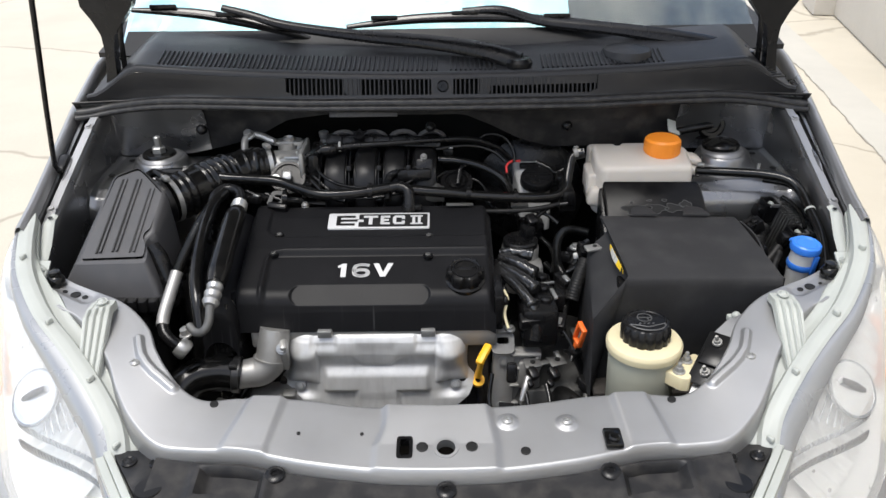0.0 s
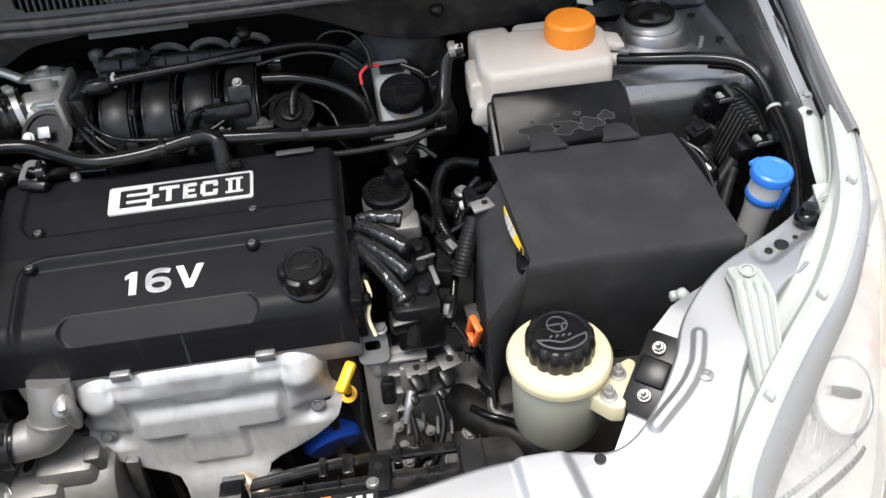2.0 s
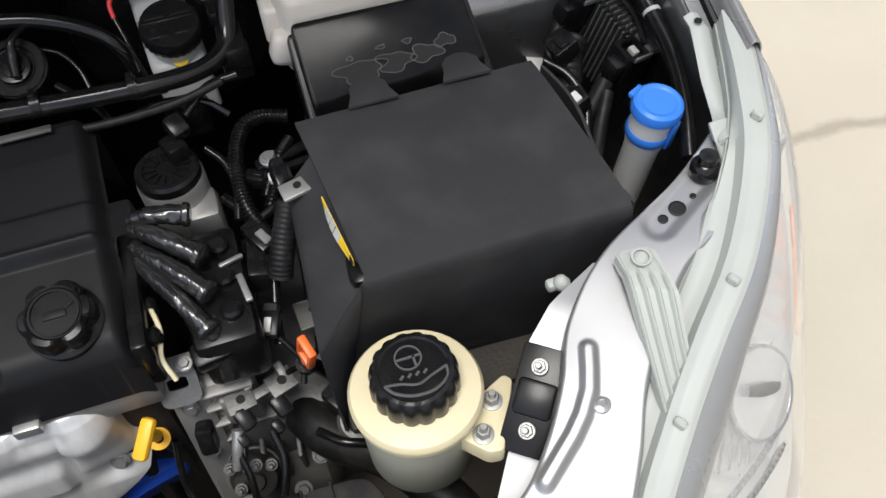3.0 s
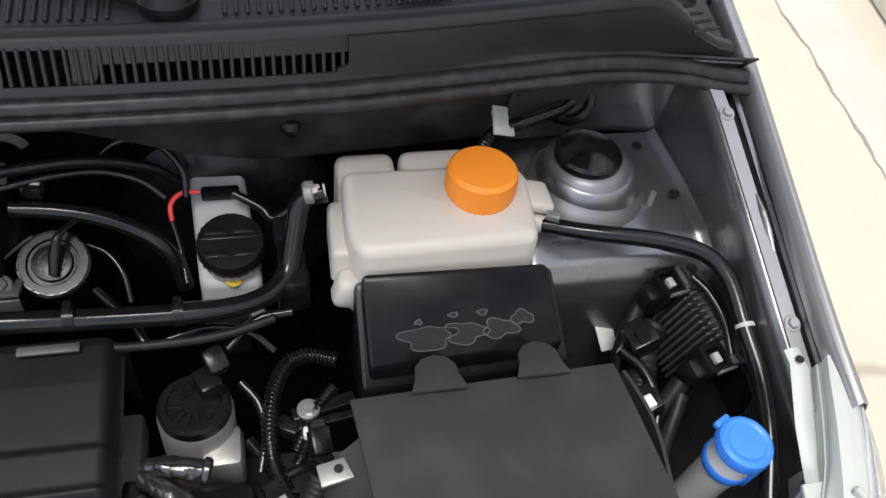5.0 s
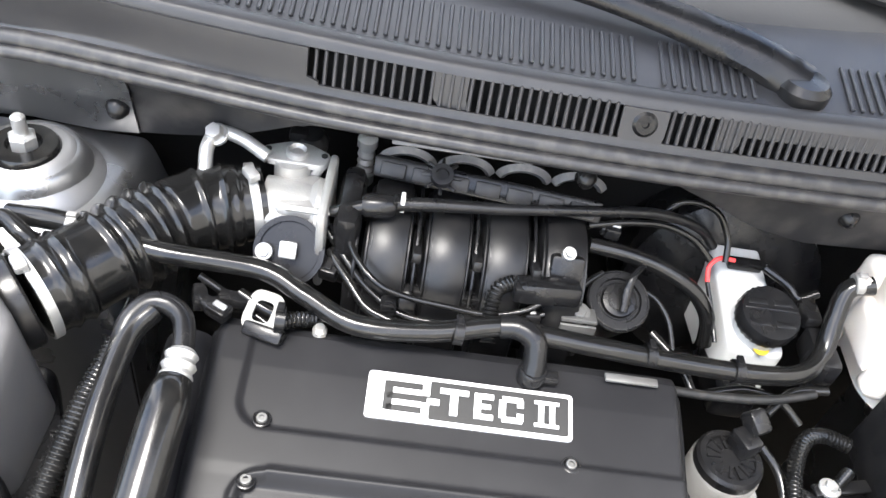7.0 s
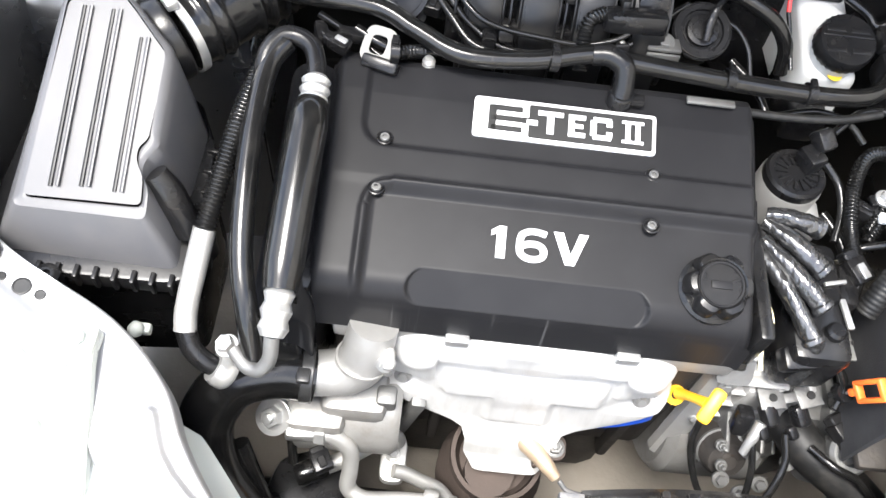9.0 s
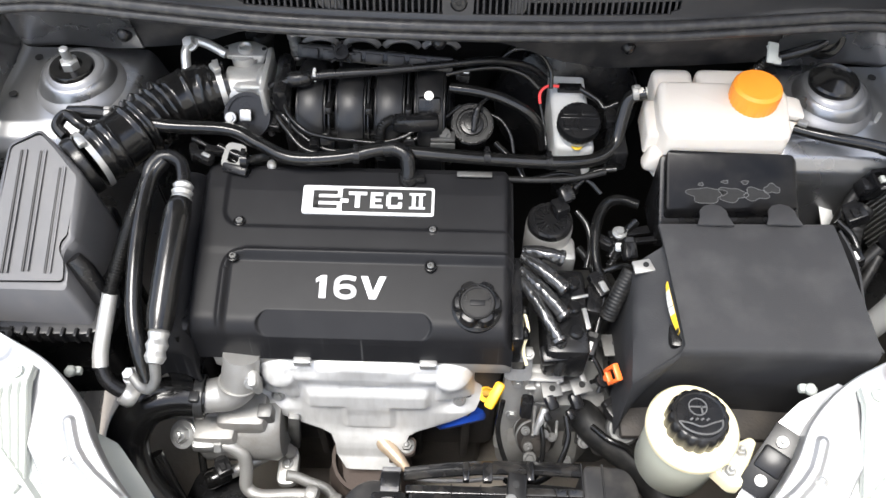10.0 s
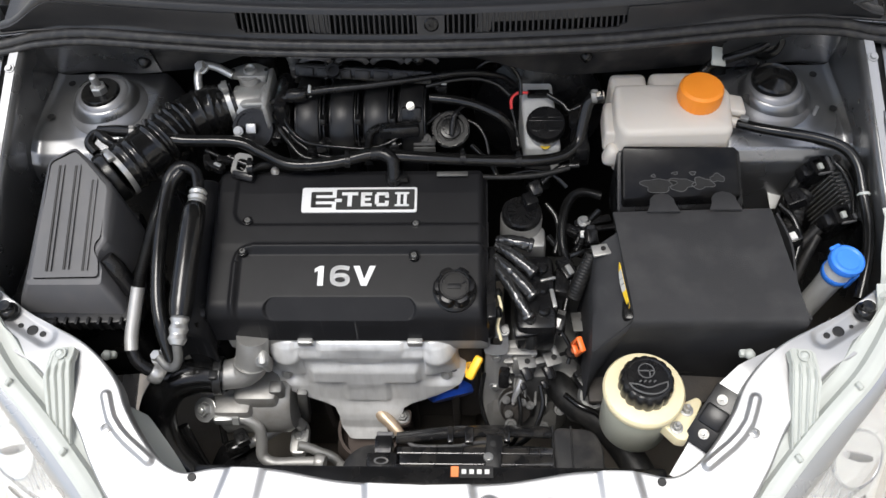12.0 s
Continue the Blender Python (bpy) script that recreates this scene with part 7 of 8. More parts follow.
# washer filler
wash = thing("washer_filler", "white washer bottle neck with blue cap", "filler neck", (.55, 1.04, .75))
m = place((.552, 1.048, .851), (.05, -.10, .99))
bm = bmesh.new()
lathe(bm, [(.016, -.16), (.0165, -.05), (.019, -.036), (.019, -.010), (.018, -.006)], 30, m)
part("neck", bm, WHITE, wash)
bm = bmesh.new()
lathe(bm, [(.019, -.006), (.0225, -.003), (.023, .002), (.0218, .007), (.019, .009), (.0155, .0085), (.0145, .0075), (.0004, .0085)], 40, m)
rbox(bm, m @ V((.0, .0225, .001)), (.016, .008, .006), .002, rot=m.to_3x3().to_4x4())
part("cap", bm, BLUE, wash, "blue snap cap")
bm = bmesh.new()
lathe(bm, [(.0196, -.034), (.0206, -.032), (.0206, -.026), (.0196, -.024)], 32, m)
rbox(bm, m @ V((.004, -.0208, -.022)), (.010, .004, .032), .0015, rot=m.to_3x3().to_4x4())
part("cap_strap", bm, BLUE, wash, "blue retaining strap")

# control unit with fins
ecu = thing("control_unit", "dark finned control unit with two plugs", "control unit", (.57, 1.16, .80))
along = (V((.584, 1.232, .847)) - V((.607, 1.142, .827))).normalized()
down = V((-.15, .0, -1))
down = (down - along * down.dot(along)).normalized()
turn = Matrix((along.cross(down), along, -down)).transposed().to_4x4()
out = 1 if (turn @ V((1, 0, 0))).x < 0 else -1
M = Matrix.Translation((.5955, 1.187, .837)) @ turn
R = M.to_3x3().to_4x4()
bm = bmesh.new()
rbox(bm, M @ V((out * .002, 0, -.045)), (.012, .092, .084), .003, rot=R)
part("case", bm, UNIT, ecu)
bm = bmesh.new()
rbox(bm, M @ V((out * -.002, 0, 0)), (.019, .104, .007), .002, rot=R)
part("top_rail", bm, ALU_DARK, ecu, "dull grey metal rail")
t = bmesh.new()
rbox(t, (out * .012, 0, -.042), (.013, .0024, .078), .0006, 1)
rbox(t, (out * .006, 0, .004), (.024, .0024, .004), .0006, 1)
fin = bpy.data.meshes.new("fin")
t.to_mesh(fin)
t.free()
fin.materials.append(ALU_DARK)
for i in range(9):
    shared("fin", fin, M @ Matrix.Translation((0, -.022 + .0064 * i, 0)), ecu)
for y in (-.039, .041):
    bm = bmesh.new()
    oblong(bm, M @ Matrix.Translation((out * .028, y, -.004)), .010, .009, .0145, .0135, -.030, .006, 7)
    rbox(bm, M @ V((out * .028, y, -.022)), (.024, .022, .03), .003, rot=R)
    rbox(bm, M @ V((out * .044, y - .002, -.016)), (.020, .020, .022), .005, rot=R)
    plug_body = part("plug", bm, PLASTIC, ecu)
    bm = bmesh.new()
    rbox(bm, M @ V((out * .0135, y, .003)), (.004, .024, .005), .001, rot=R)
    rbox(bm, M @ V((out * .026, y - .0145, .002)), (.022, .0025, .006), .0008, rot=R)
    part("plug_lock", bm, RAIL_GREY, plug_body)
    bm = bmesh.new()
    rbox(bm, M @ V((out * .024, y, -.004)), (.007, .010, .006), .001, rot=R)
    part("plug_clip", bm, LAMP_PLASTIC, plug_body)
for y in (-.045, .047):
    bm = bmesh.new()
    bolt(bm, M @ V((out * -.002, y, .0035)), .004, .003, R @ V((0, 0, 1)))
    part("bolt", bm, IRON, ecu)
for pts, r in (([(.550, 1.222, .826), (.535, 1.215, .818), (.520, 1.195, .800), (.508, 1.17, .775)], .008), ([(.552, 1.138, .806), (.538, 1.128, .792), (.520, 1.12, .775), (.49, 1.12, .75)], .009), ([(.550, 1.128, .80), (.535, 1.105, .785), (.52, 1.08, .76)], .007)):
    pipe(pts, r, "dull black taped cable from the control unit", HOSE, "cable", "control unit cables", name="cable")
pipe([(.546, 1.196, .812), (.533, 1.182, .806), (.524, 1.160, .800), (.514, 1.135, .785), (.506, 1.105, .76)], .0135, "thick dull taped cable below the control unit", HOSE, "cable", "control unit cables", corr=(.0006, .007), name="cable")
bm = bmesh.new()
rbox(bm, (.612, 1.17, .79), (.012, .12, .05), .006)
whole("unit_bracket", bm, PLASTIC, "black bracket behind the control unit", "bracket")
# ---- left side: air box, intake, refrigerant lines ----
air = thing("air_box", "black plastic air filter box with ribbed lid", "air filter box", (-.5, 1.08, .75))
TOP_LID = [(-.527, 1.168), (-.490, 1.184), (-.470, 1.168), (-.434, 1.135), (-.437, 1.062), (-.447, 1.052), (-.448, 1.042), (-.441, 1.032), (-.440, 1.010), (-.542, 1.012)]
LOW_LID = [(-.566, 1.178), (-.500, 1.194), (-.458, 1.172), (-.424, 1.138), (-.424, 1.066), (-.431, 1.055), (-.430, 1.044), (-.423, 1.030), (-.418, .992), (-.572, .996)]
lid_z = lambda x, y: .868 + (y - 1.026) * .47 - .004 * smooth(-.50, -.55, x)
bm = bmesh.new()
upper, lower = rounded(TOP_LID, .006, 3), rounded(LOW_LID, .010, 3)
mid = sum((V(p) for p in upper), V((0, 0))) / len(upper)
rings = [[V((p.x, p.y, .806)) for p in lower]]
for k, inset, dz in ((.35, 0, 0), (.75, 0, 0), (.93, 0, 0), (1, .0015, -.0025), (1, .0045, -.0004), (1, .008, 0)):
    row = []
    for a, b in zip(lower, upper):
        q = a.lerp(b, k) + (mid - b).normalized() * inset
        top = lid_z(b.x, b.y) + dz
        row.append(V((q.x, q.y, .806 + (top - .806) * (k ** .8))))
    rings.append(row)
loft(bm, rings, cap=False)
roof = [bm.verts.new(V((p.x, p.y, lid_z(p.x, p.y)))) for p in (b + (mid - b).normalized() * .008 for b in upper)]
bm.faces.new(roof)
bmesh.ops.remove_doubles(bm, verts=bm.verts, dist=.00005)
part("lid", bm, LID_PLASTIC, air, sharp=40)
for a, b in (((-.507, 1.1585), (-.5136, 1.0254)), ((-.484, 1.158), (-.4894, 1.0272)), ((-.4592, 1.1396), (-.4633, 1.0257))):
    d = V((b[0] - a[0], b[1] - a[1]))
    s = V((-d.y, d.x)).normalized()
    for o, r, mt, nm in ((.0042, .0026, LID_PLASTIC, "rib"), (-.0020, .0028, BLACK_PRINT, "groove")):
        bm = bmesh.new()
        tube(bm, [(p[0] + s.x * o, p[1] + s.y * o, lid_z(p[0], p[1]) + (.0004 if nm == "rib" else -.0012)) for p in (a, (V(a) + V(b)) / 2, b)], r, 8, 4, squash=.5)
        part(nm, bm, mt, air)
bm = bmesh.new()
tube(bm, [(-.438, 1.047, .868), (-.428, 1.040, .850), (-.414, 1.026, .815)], [.010, .013, .012], 14, 5)
part("screw_duct", bm, PLASTIC, air)
bm = bmesh.new()
FLG = [(-.585, 1.18), (-.44, 1.175), (-.414, 1.12), (-.412, 1.060), (-.398, 1.040), (-.396, .996), (-.420, .980), (-.56, .978), (-.59, .99)]
prism(bm, rounded(FLG, .012), .790, .808, .004)
prism(bm, rounded([(-.575, 1.15), (-.44, 1.15), (-.425, 1.10), (-.425, 1.0), (-.56, .99)], .012), .62, .795, .004)
part("body", bm, PLASTIC, air)
for i in range(9):
    bm = bmesh.new()
    rbox(bm, (-.545 + .0155 * i, .981, .803), (.004, .012, .018), .001)
    part("flange_rib", bm, PLASTIC, air)
for i in range(6):
    bm = bmesh.new()
    rbox(bm, (-.405 - .002 * i, 1.005 + .022 * i, .803), (.012, .004, .018), .001)
    part("flange_rib", bm, PLASTIC, air)
for x, y in ((-.520, .974), (-.404, 1.022)):
    bm = bmesh.new()
    lathe(bm, [(.011, .792), (.011, .812), (.008, .814), (.004, .814), (.004, .810), (.0004, .810)], 18, Matrix.Translation((x, y, 0)))
    part("screw_boss", bm, PLASTIC, air)
bm = bmesh.new()
lathe(bm, [(.037, -.004), (.039, .0), (.039, .010), (.037, .012)], 32, place((-.462, 1.175, .880), (.72, .65, .10)))
part("outlet", bm, PLASTIC, air)

duct = thing("intake_duct", "black corrugated rubber air intake duct", "air duct", (-.38, 1.25, .85))
DUCT = [(-.452, 1.186, .880), (-.428, 1.212, .882), (-.405, 1.240, .884), (-.380, 1.272, .885), (-.348, 1.300, .886), (-.300, 1.320, .888)]
line, length = even(spline(DUCT, 12), .0022)
bm = bmesh.new()
n = len(line)
rings = []
for i, p in enumerate(line):
    t = (line[min(i + 1, n - 1)] - line[max(i - 1, 0)]).normalized()
    a = t.cross(V((0, 0, 1))).normalized()
    b = a.cross(t)
    f = i / (n - 1)
    r = .037
    if .30 < f < .62:
        r += .0038 * math.sin((f - .30) / .32 * 2 * math.pi * 5)
    for c in (.10, .16, .74, .84):
        r += .003 * math.exp(-((f - c) / .012) ** 2)
    if f > .9:
        r -= .003
    rings.append([p + a * (r * math.cos(2 * math.pi * j / 28)) + b * (r * math.sin(2 * math.pi * j / 28)) for j in range(28)])
loft(bm, rings)
part("duct_tube", bm, RUBBER, duct, sharp=70)
for f, mt in ((0.03, STEEL), (.965, STEEL)):
    i = int(f * (n - 1))
    ax = line[min(i + 1, n - 1)] - line[max(0, i - 1)]
    bm = bmesh.new()
    rc = .037 if f < .5 else .0345
    lathe(bm, [(rc + .0005, -.004), (rc + .0022, -.0036), (rc + .0022, .0036), (rc + .0005, .004)], 34, place(line[i], ax))
    rbox(bm, line[i] + V((.0, -.008, .041)), (.010, .016, .008), .002, rot=(0, 0, 40))
    part("hose_clamp", bm, mt, duct, "bright steel worm clamp")
bm = bmesh.new()
tube(bm, [(-.455, 1.222, .893), (-.470, 1.228, .905), (-.488, 1.238, .908), (-.495, 1.222, .905), (-.482, 1.208, .900)], .0075, 12, 8)
whole("vent_elbow", bm, RUBBER, "black rubber vent elbow on the intake duct", "hose")
pipe([(-.350, 1.318, .915), (-.352, 1.338, .928), (-.345, 1.352, .934), (-.325, 1.350, .932), (-.300, 1.340, .924)], .0062, "bright metal coolant pipe at the throttle body", STEEL, "pipe")
bm = bmesh.new()
bolt(bm, (-.346, 1.347, .935), .008, .010, (-.2, -.5, .8), 1.3)
whole("banjo_bolt", bm, STEEL, "bright banjo bolt on the coolant pipe", "bolt")

tb = thing("throttle_unit", "bright cast aluminium throttle body with black motor", "throttle body", (-.28, 1.30, .83))
bm = bmesh.new()
lathe(bm, [(.031, -.020), (.031, -.010), (.029, .02), (.034, .026), (.034, .034)], 32, place((-.278, 1.316, .884), (1, .02, 0)))
rbox(bm, (-.268, 1.318, .884), (.044, .052, .054), .008)
lathe(bm, [(.0165, .880), (.0165, .922)], 22, Matrix.Translation((-.279, 1.346, 0)))
rbox(bm, (-.262, 1.352, .900), (.010, .020, .044), .003, rot=(0, 22, 0))
prism(bm, rounded([(-.302, 1.338), (-.250, 1.338), (-.246, 1.356), (-.268, 1.368), (-.284, 1.368), (-.308, 1.356)], .006), .918, .924, .0015)
lathe(bm, [(.010, .90), (.010, .929), (.008, .930), (.006, .926), (.0004, .926)], 20, Matrix.Translation((-.276, 1.350, 0)))
rbox(bm, (-.243, 1.312, .885), (.008, .085, .085), .004)
part("casting", bm, ALU, tb, sharp=30)
for x, y in ((-.302, 1.352), (-.252, 1.352)):
    bm = bmesh.new()
    lathe(bm, [(.003, .9235), (.003, .925), (.0004, .925)], 12, Matrix.Translation((x, y, 0)))
    part("hole", bm, BLACK_PRINT, tb)
bm = bmesh.new()
lathe(bm, [(.029, -.014), (.030, 0), (.030, .012), (.025, .014), (.0004, .014)], 30, place((-.268, 1.280, .873), (0, -.72, .69)))
part("motor_cover", bm, PLASTIC, tb, sharp=20)
bm = bmesh.new()
ring(bm, .0255, .0302, .010, .017, place((-.268, 1.280, .873), (0, -.72, .69)))
part("motor_rim", bm, PLASTIC, tb)
bm = bmesh.new()
rbox(bm, (-.268, 1.262, .891), (.015, .004, .015), .002, rot=(-44, 0, 0))
bolt(bm, (-.288, 1.262, .886), .005, .004, (0, -.72, .69))
part("motor_clip", bm, STEEL, tb)

man = thing("intake_manifold", "black plastic intake manifold with four curved runners", "intake manifold", (-.1, 1.33, .80))
for cx, w in ((-.186, .021), (-.134, .0215), (-.083, .0215), (-.031, .022)):
    bm = bmesh.new()
    rings = []
    for y, z, th in spline([(1.250, .800, .020), (1.256, .850, .022), (1.272, .884, .024), (1.300, .902, .024), (1.330, .903, .022), (1.355, .893, .020), (1.375, .86, .02)], 7):
        rings.append((y, z))
    line = []
    for i, (y, z) in enumerate(rings):
        ya, za = rings[max(0, i - 1)]
        yb, zb = rings[min(len(rings) - 1, i + 1)]
        t = V((0, yb - ya, zb - za)).normalized()
        nrm = V((0, -t.z, t.y))
        prof = [(-1, -.028), (-1, -.006), (-.95, .001), (-.86, .004), (-.80, .004), (-.74, .0085), (-.5, .0105), (0, .0115), (.5, .0105), (.80, .0085), (.86, .004), (.92, .004), (1, -.004), (1, -.028)]
        line.append([V((cx + w * a, y, z)) + nrm * h for a, h in prof])
    loft(bm, line)
    part("runner", bm, RUNNER, man, sharp=40)
    for o in (-.5, .12):
        bm = bmesh.new()
        tube(bm, [p[5] + V((w * o, 0, -.0006)) for p in line[8:-8:4]], .0016, 6, 3)
        part("rib", bm, PLASTIC, man)
bm = bmesh.new()
rbox(bm, (-.11, 1.33, .84), (.225, .10, .08), .02)
rbox(bm, (-.11, 1.262, .838), (.22, .012, .06), .004)
rbox(bm, (-.222, 1.31, .885), (.022, .08, .08), .010)
part("plenum", bm, PLASTIC, man)
bm = bmesh.new()
rbox(bm, (-.104, 1.342, .923), (.208, .010, .020), .003, rot=(-35, 0, -6))
rail = part("rear_rail", bm, PLASTIC, man)
for i in range(7):
    bm = bmesh.new()
    x = -.190 + .0285 * i
    rbox(bm, (x, 1.336 - (x + .104) * .105, .926), (.0225, .004, .013), .0015, rot=(-35, 0, -6))
    part("field", bm, GREY_PLASTIC, rail, "dull black moulded field")
for cx in (-.178, -.124, -.070, -.018):
    bm = bmesh.new()
    def arch(u, v, cx=cx):
        a = math.pi * (.06 + .88 * u)
        r = .0215 + .0055 * v
        return V((cx - r * math.cos(a) * 1.02, 1.364 + .006 * v, .9165 + r * .70 * math.sin(a)))
    sheet(bm, arch, 28, 4, .005)
    part("arch", bm, RAIL_GREY, man, "pale dusty arch")
bm = bmesh.new()
lathe(bm, [(.010, -.003), (.010, .006), (.006, .006), (.006, .001)], 16, place((-.147, 1.336, .934), (0, -.5, .86)))
boss = part("rail_boss", bm, GREY_PLASTIC, man)
for i in range(8):
    a = math.pi / 4 * i
    bm = bmesh.new()
    rbox(bm, V((-.147 + .013 * math.cos(a), 1.336 + .010 * math.sin(a), .934 + .008 * math.sin(a))), (.010, .003, .003), .0008, rot=(30, 0, math.degrees(a)))
    part("spoke", bm, GREY_PLASTIC, boss)
bm = bmesh.new()
bolt(bm, (-.031, 1.281, .915), .0046, .005, (0, -.5, .86), 1.35)
part("bolt", bm, STEEL, man)
bm = bmesh.new()
rbox(bm, (-.030, 1.276, .895), (.030, .014, .034), .004, rot=(-30, 0, 0))
rbox(bm, (-.045, 1.255, .893), (.055, .022, .020), .005, rot=(-15, 0, 4))
rbox(bm, (-.066, 1.253, .893), (.020, .020, .018), .004)
part("sensor", bm, PLASTIC, man)
pipe([(-.075, 1.258, .895), (-.088, 1.25, .893), (-.092, 1.24, .884), (-.092, 1.228, .872), (-.092, 1.215, .862)], .0065, "black corrugated sensor cable on the manifold", RUBBER, "cable", corr=(.0008, .0034), name="cable")
pipe([(-.238, 1.292, .914), (-.200, 1.297, .924), (-.16, 1.302, .928), (-.09, 1.309, .930), (-.02, 1.322, .930), (.05, 1.339, .925), (.10, 1.352, .905), (.125, 1.358, .880)], [.0045, .007, .0062, .005, .005, .005, .0045, .0045], "black throttle cable across the manifold", PLASTIC, "cable", name="throttle_cable")
bm = bmesh.new()
lathe(bm, [(.0085, -.014), (.0105, -.010), (.0105, .010), (.0085, .014)], 16, place((-.198, 1.297, .924), (1, .1, .05)))
rbox(bm, (-.184, 1.299, .927), (.004, .014, .016), .001)
whole("cable_sleeve", bm, PLASTIC, "black ribbed sleeve on the throttle cable", "sleeve")
bm = bmesh.new()
rbox(bm, (-.178, 1.300, .929), (.004, .011, .015), .001)
whole("cable_clip", bm, BRAKE, "white clip on the throttle cable", "clip")
bm = bmesh.new()
tube(bm, [(-.275, 1.292, .912), (-.238, 1.292, .912)], .003, 8, 3)
whole("throttle_wire", bm, STEEL, "bright throttle wire end", "wire")
bm = bmesh.new()
lathe(bm, [(.006, .90), (.009, .905), (.009, .915), (.0065, .917), (.0085, .921), (.0065, .925), (.0085, .929), (.0065, .933), (.0085, .937), (.007, .943), (.0095, .947), (.0095, .955), (.006, .957)], 18, Matrix.Translation((-.217, 1.384, -.028)))
whole("service_valve", bm, STEEL, "bright threaded service valve behind the manifold", "valve")
bm = bmesh.new()
tube(bm, [(-.272, 1.432, .84), (-.274, 1.432, .872), (-.275, 1.430, .888)], [.010, .011, .016, .017, .012], 14, 5)
rbox(bm, (-.287, 1.430, .884), (.020, .016, .014), .005)
whole("sensor_cap", bm, GREY_PLASTIC, "dull grey sensor behind the throttle body", "sensor")
pipe([(-.240, 1.29, .895), (-.215, 1.265, .880), (-.195, 1.25, .868), (-.165, 1.235, .860), (-.12, 1.232, .860), (-.075, 1.237, .866), (-.045, 1.245, .874)], .0032, "thin black wire along the manifold", RUBBER, "wire", name="wire")
pipe([(-.235, 1.28, .880), (-.215, 1.255, .872), (-.195, 1.235, .862), (-.165, 1.225, .858)], .0045, "black cable below the throttle body", RUBBER, "cable", name="cable")
for x, y in ((-.178, 1.237), (-.062, 1.233)):
    bm = bmesh.new()
    rbox(bm, (x, y, .866), (.014, .016, .014), .003)
    rbox(bm, (x, y - .006, .872), (.010, .004, .006), .001)
    whole("injector_plug", bm, PLASTIC, "small black injector plug", "plug", "injector plugs")
bm = bmesh.new()
rbox(bm, (-.012, 1.257, .866), (.032, .020, .004), .001, rot=(-12, 0, 0))
rbox(bm, (-.012, 1.246, .855), (.032, .003, .02), .001)
tab = whole("manifold_bracket", bm, ALU_DARK, "grey steel bracket with bolt on the manifold", "bracket")
bm = bmesh.new()
bolt(bm, (-.012, 1.258, .868), .007, .005, (0, -.2, 1))
part("bolt", bm, ALU_DARK, tab)
purge = thing("purge_valve", "round black valve with ringed face", "valve", (.03, 1.285, .83))
bm = bmesh.new()
m = place((.026, 1.281, .864), (0, -.45, .89))
lathe(bm, [(.024, -.04), (.027, -.005), (.029, .0), (.029, .005), (.026, .007), (.021, .007), (.020, .004), (.016, .004), (.015, .008), (.008, .009), (.0004, .009)], 36, m)
part("body", bm, PLASTIC, purge, sharp=25)
bm = bmesh.new()
ring(bm, .0262, .0275, .0055, .0075, m)
ring(bm, .0168, .0180, .003, .0055, m)
ring(bm, .0095, .0108, .006, .0095, m)
part("ring", bm, GLOSS, purge)
bm = bmesh.new()
tube(bm, [m @ V((.002, -.012, .012)), m @ V((.004, .006, .016)), m @ V((.010, .022, .020)), (.060, 1.325, .885)], [.004, .005, .003, .002], 10, 6)
part("lever", bm, PLASTIC, purge)
pipe([(-.005, 1.318, .895), (.030, 1.315, .893), (.065, 1.310, .886), (.098, 1.301, .872), (.118, 1.292, .850), (.125, 1.285, .82)], .0075, "black vacuum hose behind the engine", RUBBER, "hose", name="vacuum_hose")
pipe([(.06, 1.205, .845), (.11, 1.204, .845), (.16, 1.206, .848), (.20, 1.215, .852)], .004, "thin dull black pipe behind the valve cover", HOSE, "pipe", name="pipe")
bm = bmesh.new()
rbox(bm, (.030, 1.196, .862), (.045, .008, .003), .001)
whole("cover_plate", bm, ALU_DARK, "small grey metal plate behind the valve cover", "plate")

# lifting eye
eye = thing("lifting_eye", "bright steel engine lifting eye with oblong hole", "lifting eye", (-.275, 1.19, .85))
bm = bmesh.new()
M = Matrix.Translation((-.278, 1.209, .871)) @ Euler((radians(24), radians(0), radians(-14))).to_matrix().to_4x4()
def eye_at(u, v):
    a = 2 * math.pi * u
    ro, ri = 1.0, .52
    k = ro + (ri - ro) * v
    sx, sy = .0145 * k, .0175 * k
    c, s = math.cos(a), math.sin(a)
    f = 1 / max(abs(c) ** 4 + abs(s) ** 4, 1e-6) ** .25
    return M @ V((sx * f * c, sy * f * s, 0))
sheet(bm, eye_at, 40, 2, .0025)
part("eye_plate", bm, ALU_DARK, eye)
bm = bmesh.new()
rbox(bm, (-.274, 1.197, .859), (.034, .012, .022), .003, rot=(38, 0, -14))
rbox(bm, (-.302, 1.219, .869), (.03, .012, .012), .003, rot=(0, 15, 10))
part("foot", bm, PLASTIC, eye)
bm = bmesh.new()
lathe(bm, [(.0055, .82), (.0055, .836)] + [(.0062 - .0010 * (k % 2), .838 + .0022 * k) for k in range(11)] + [(.004, .864)], 14, Matrix.Translation((-.231, 1.207, 0)))
whole("cover_stud", bm, ALU, "pale threaded stud behind the valve cover", "stud")

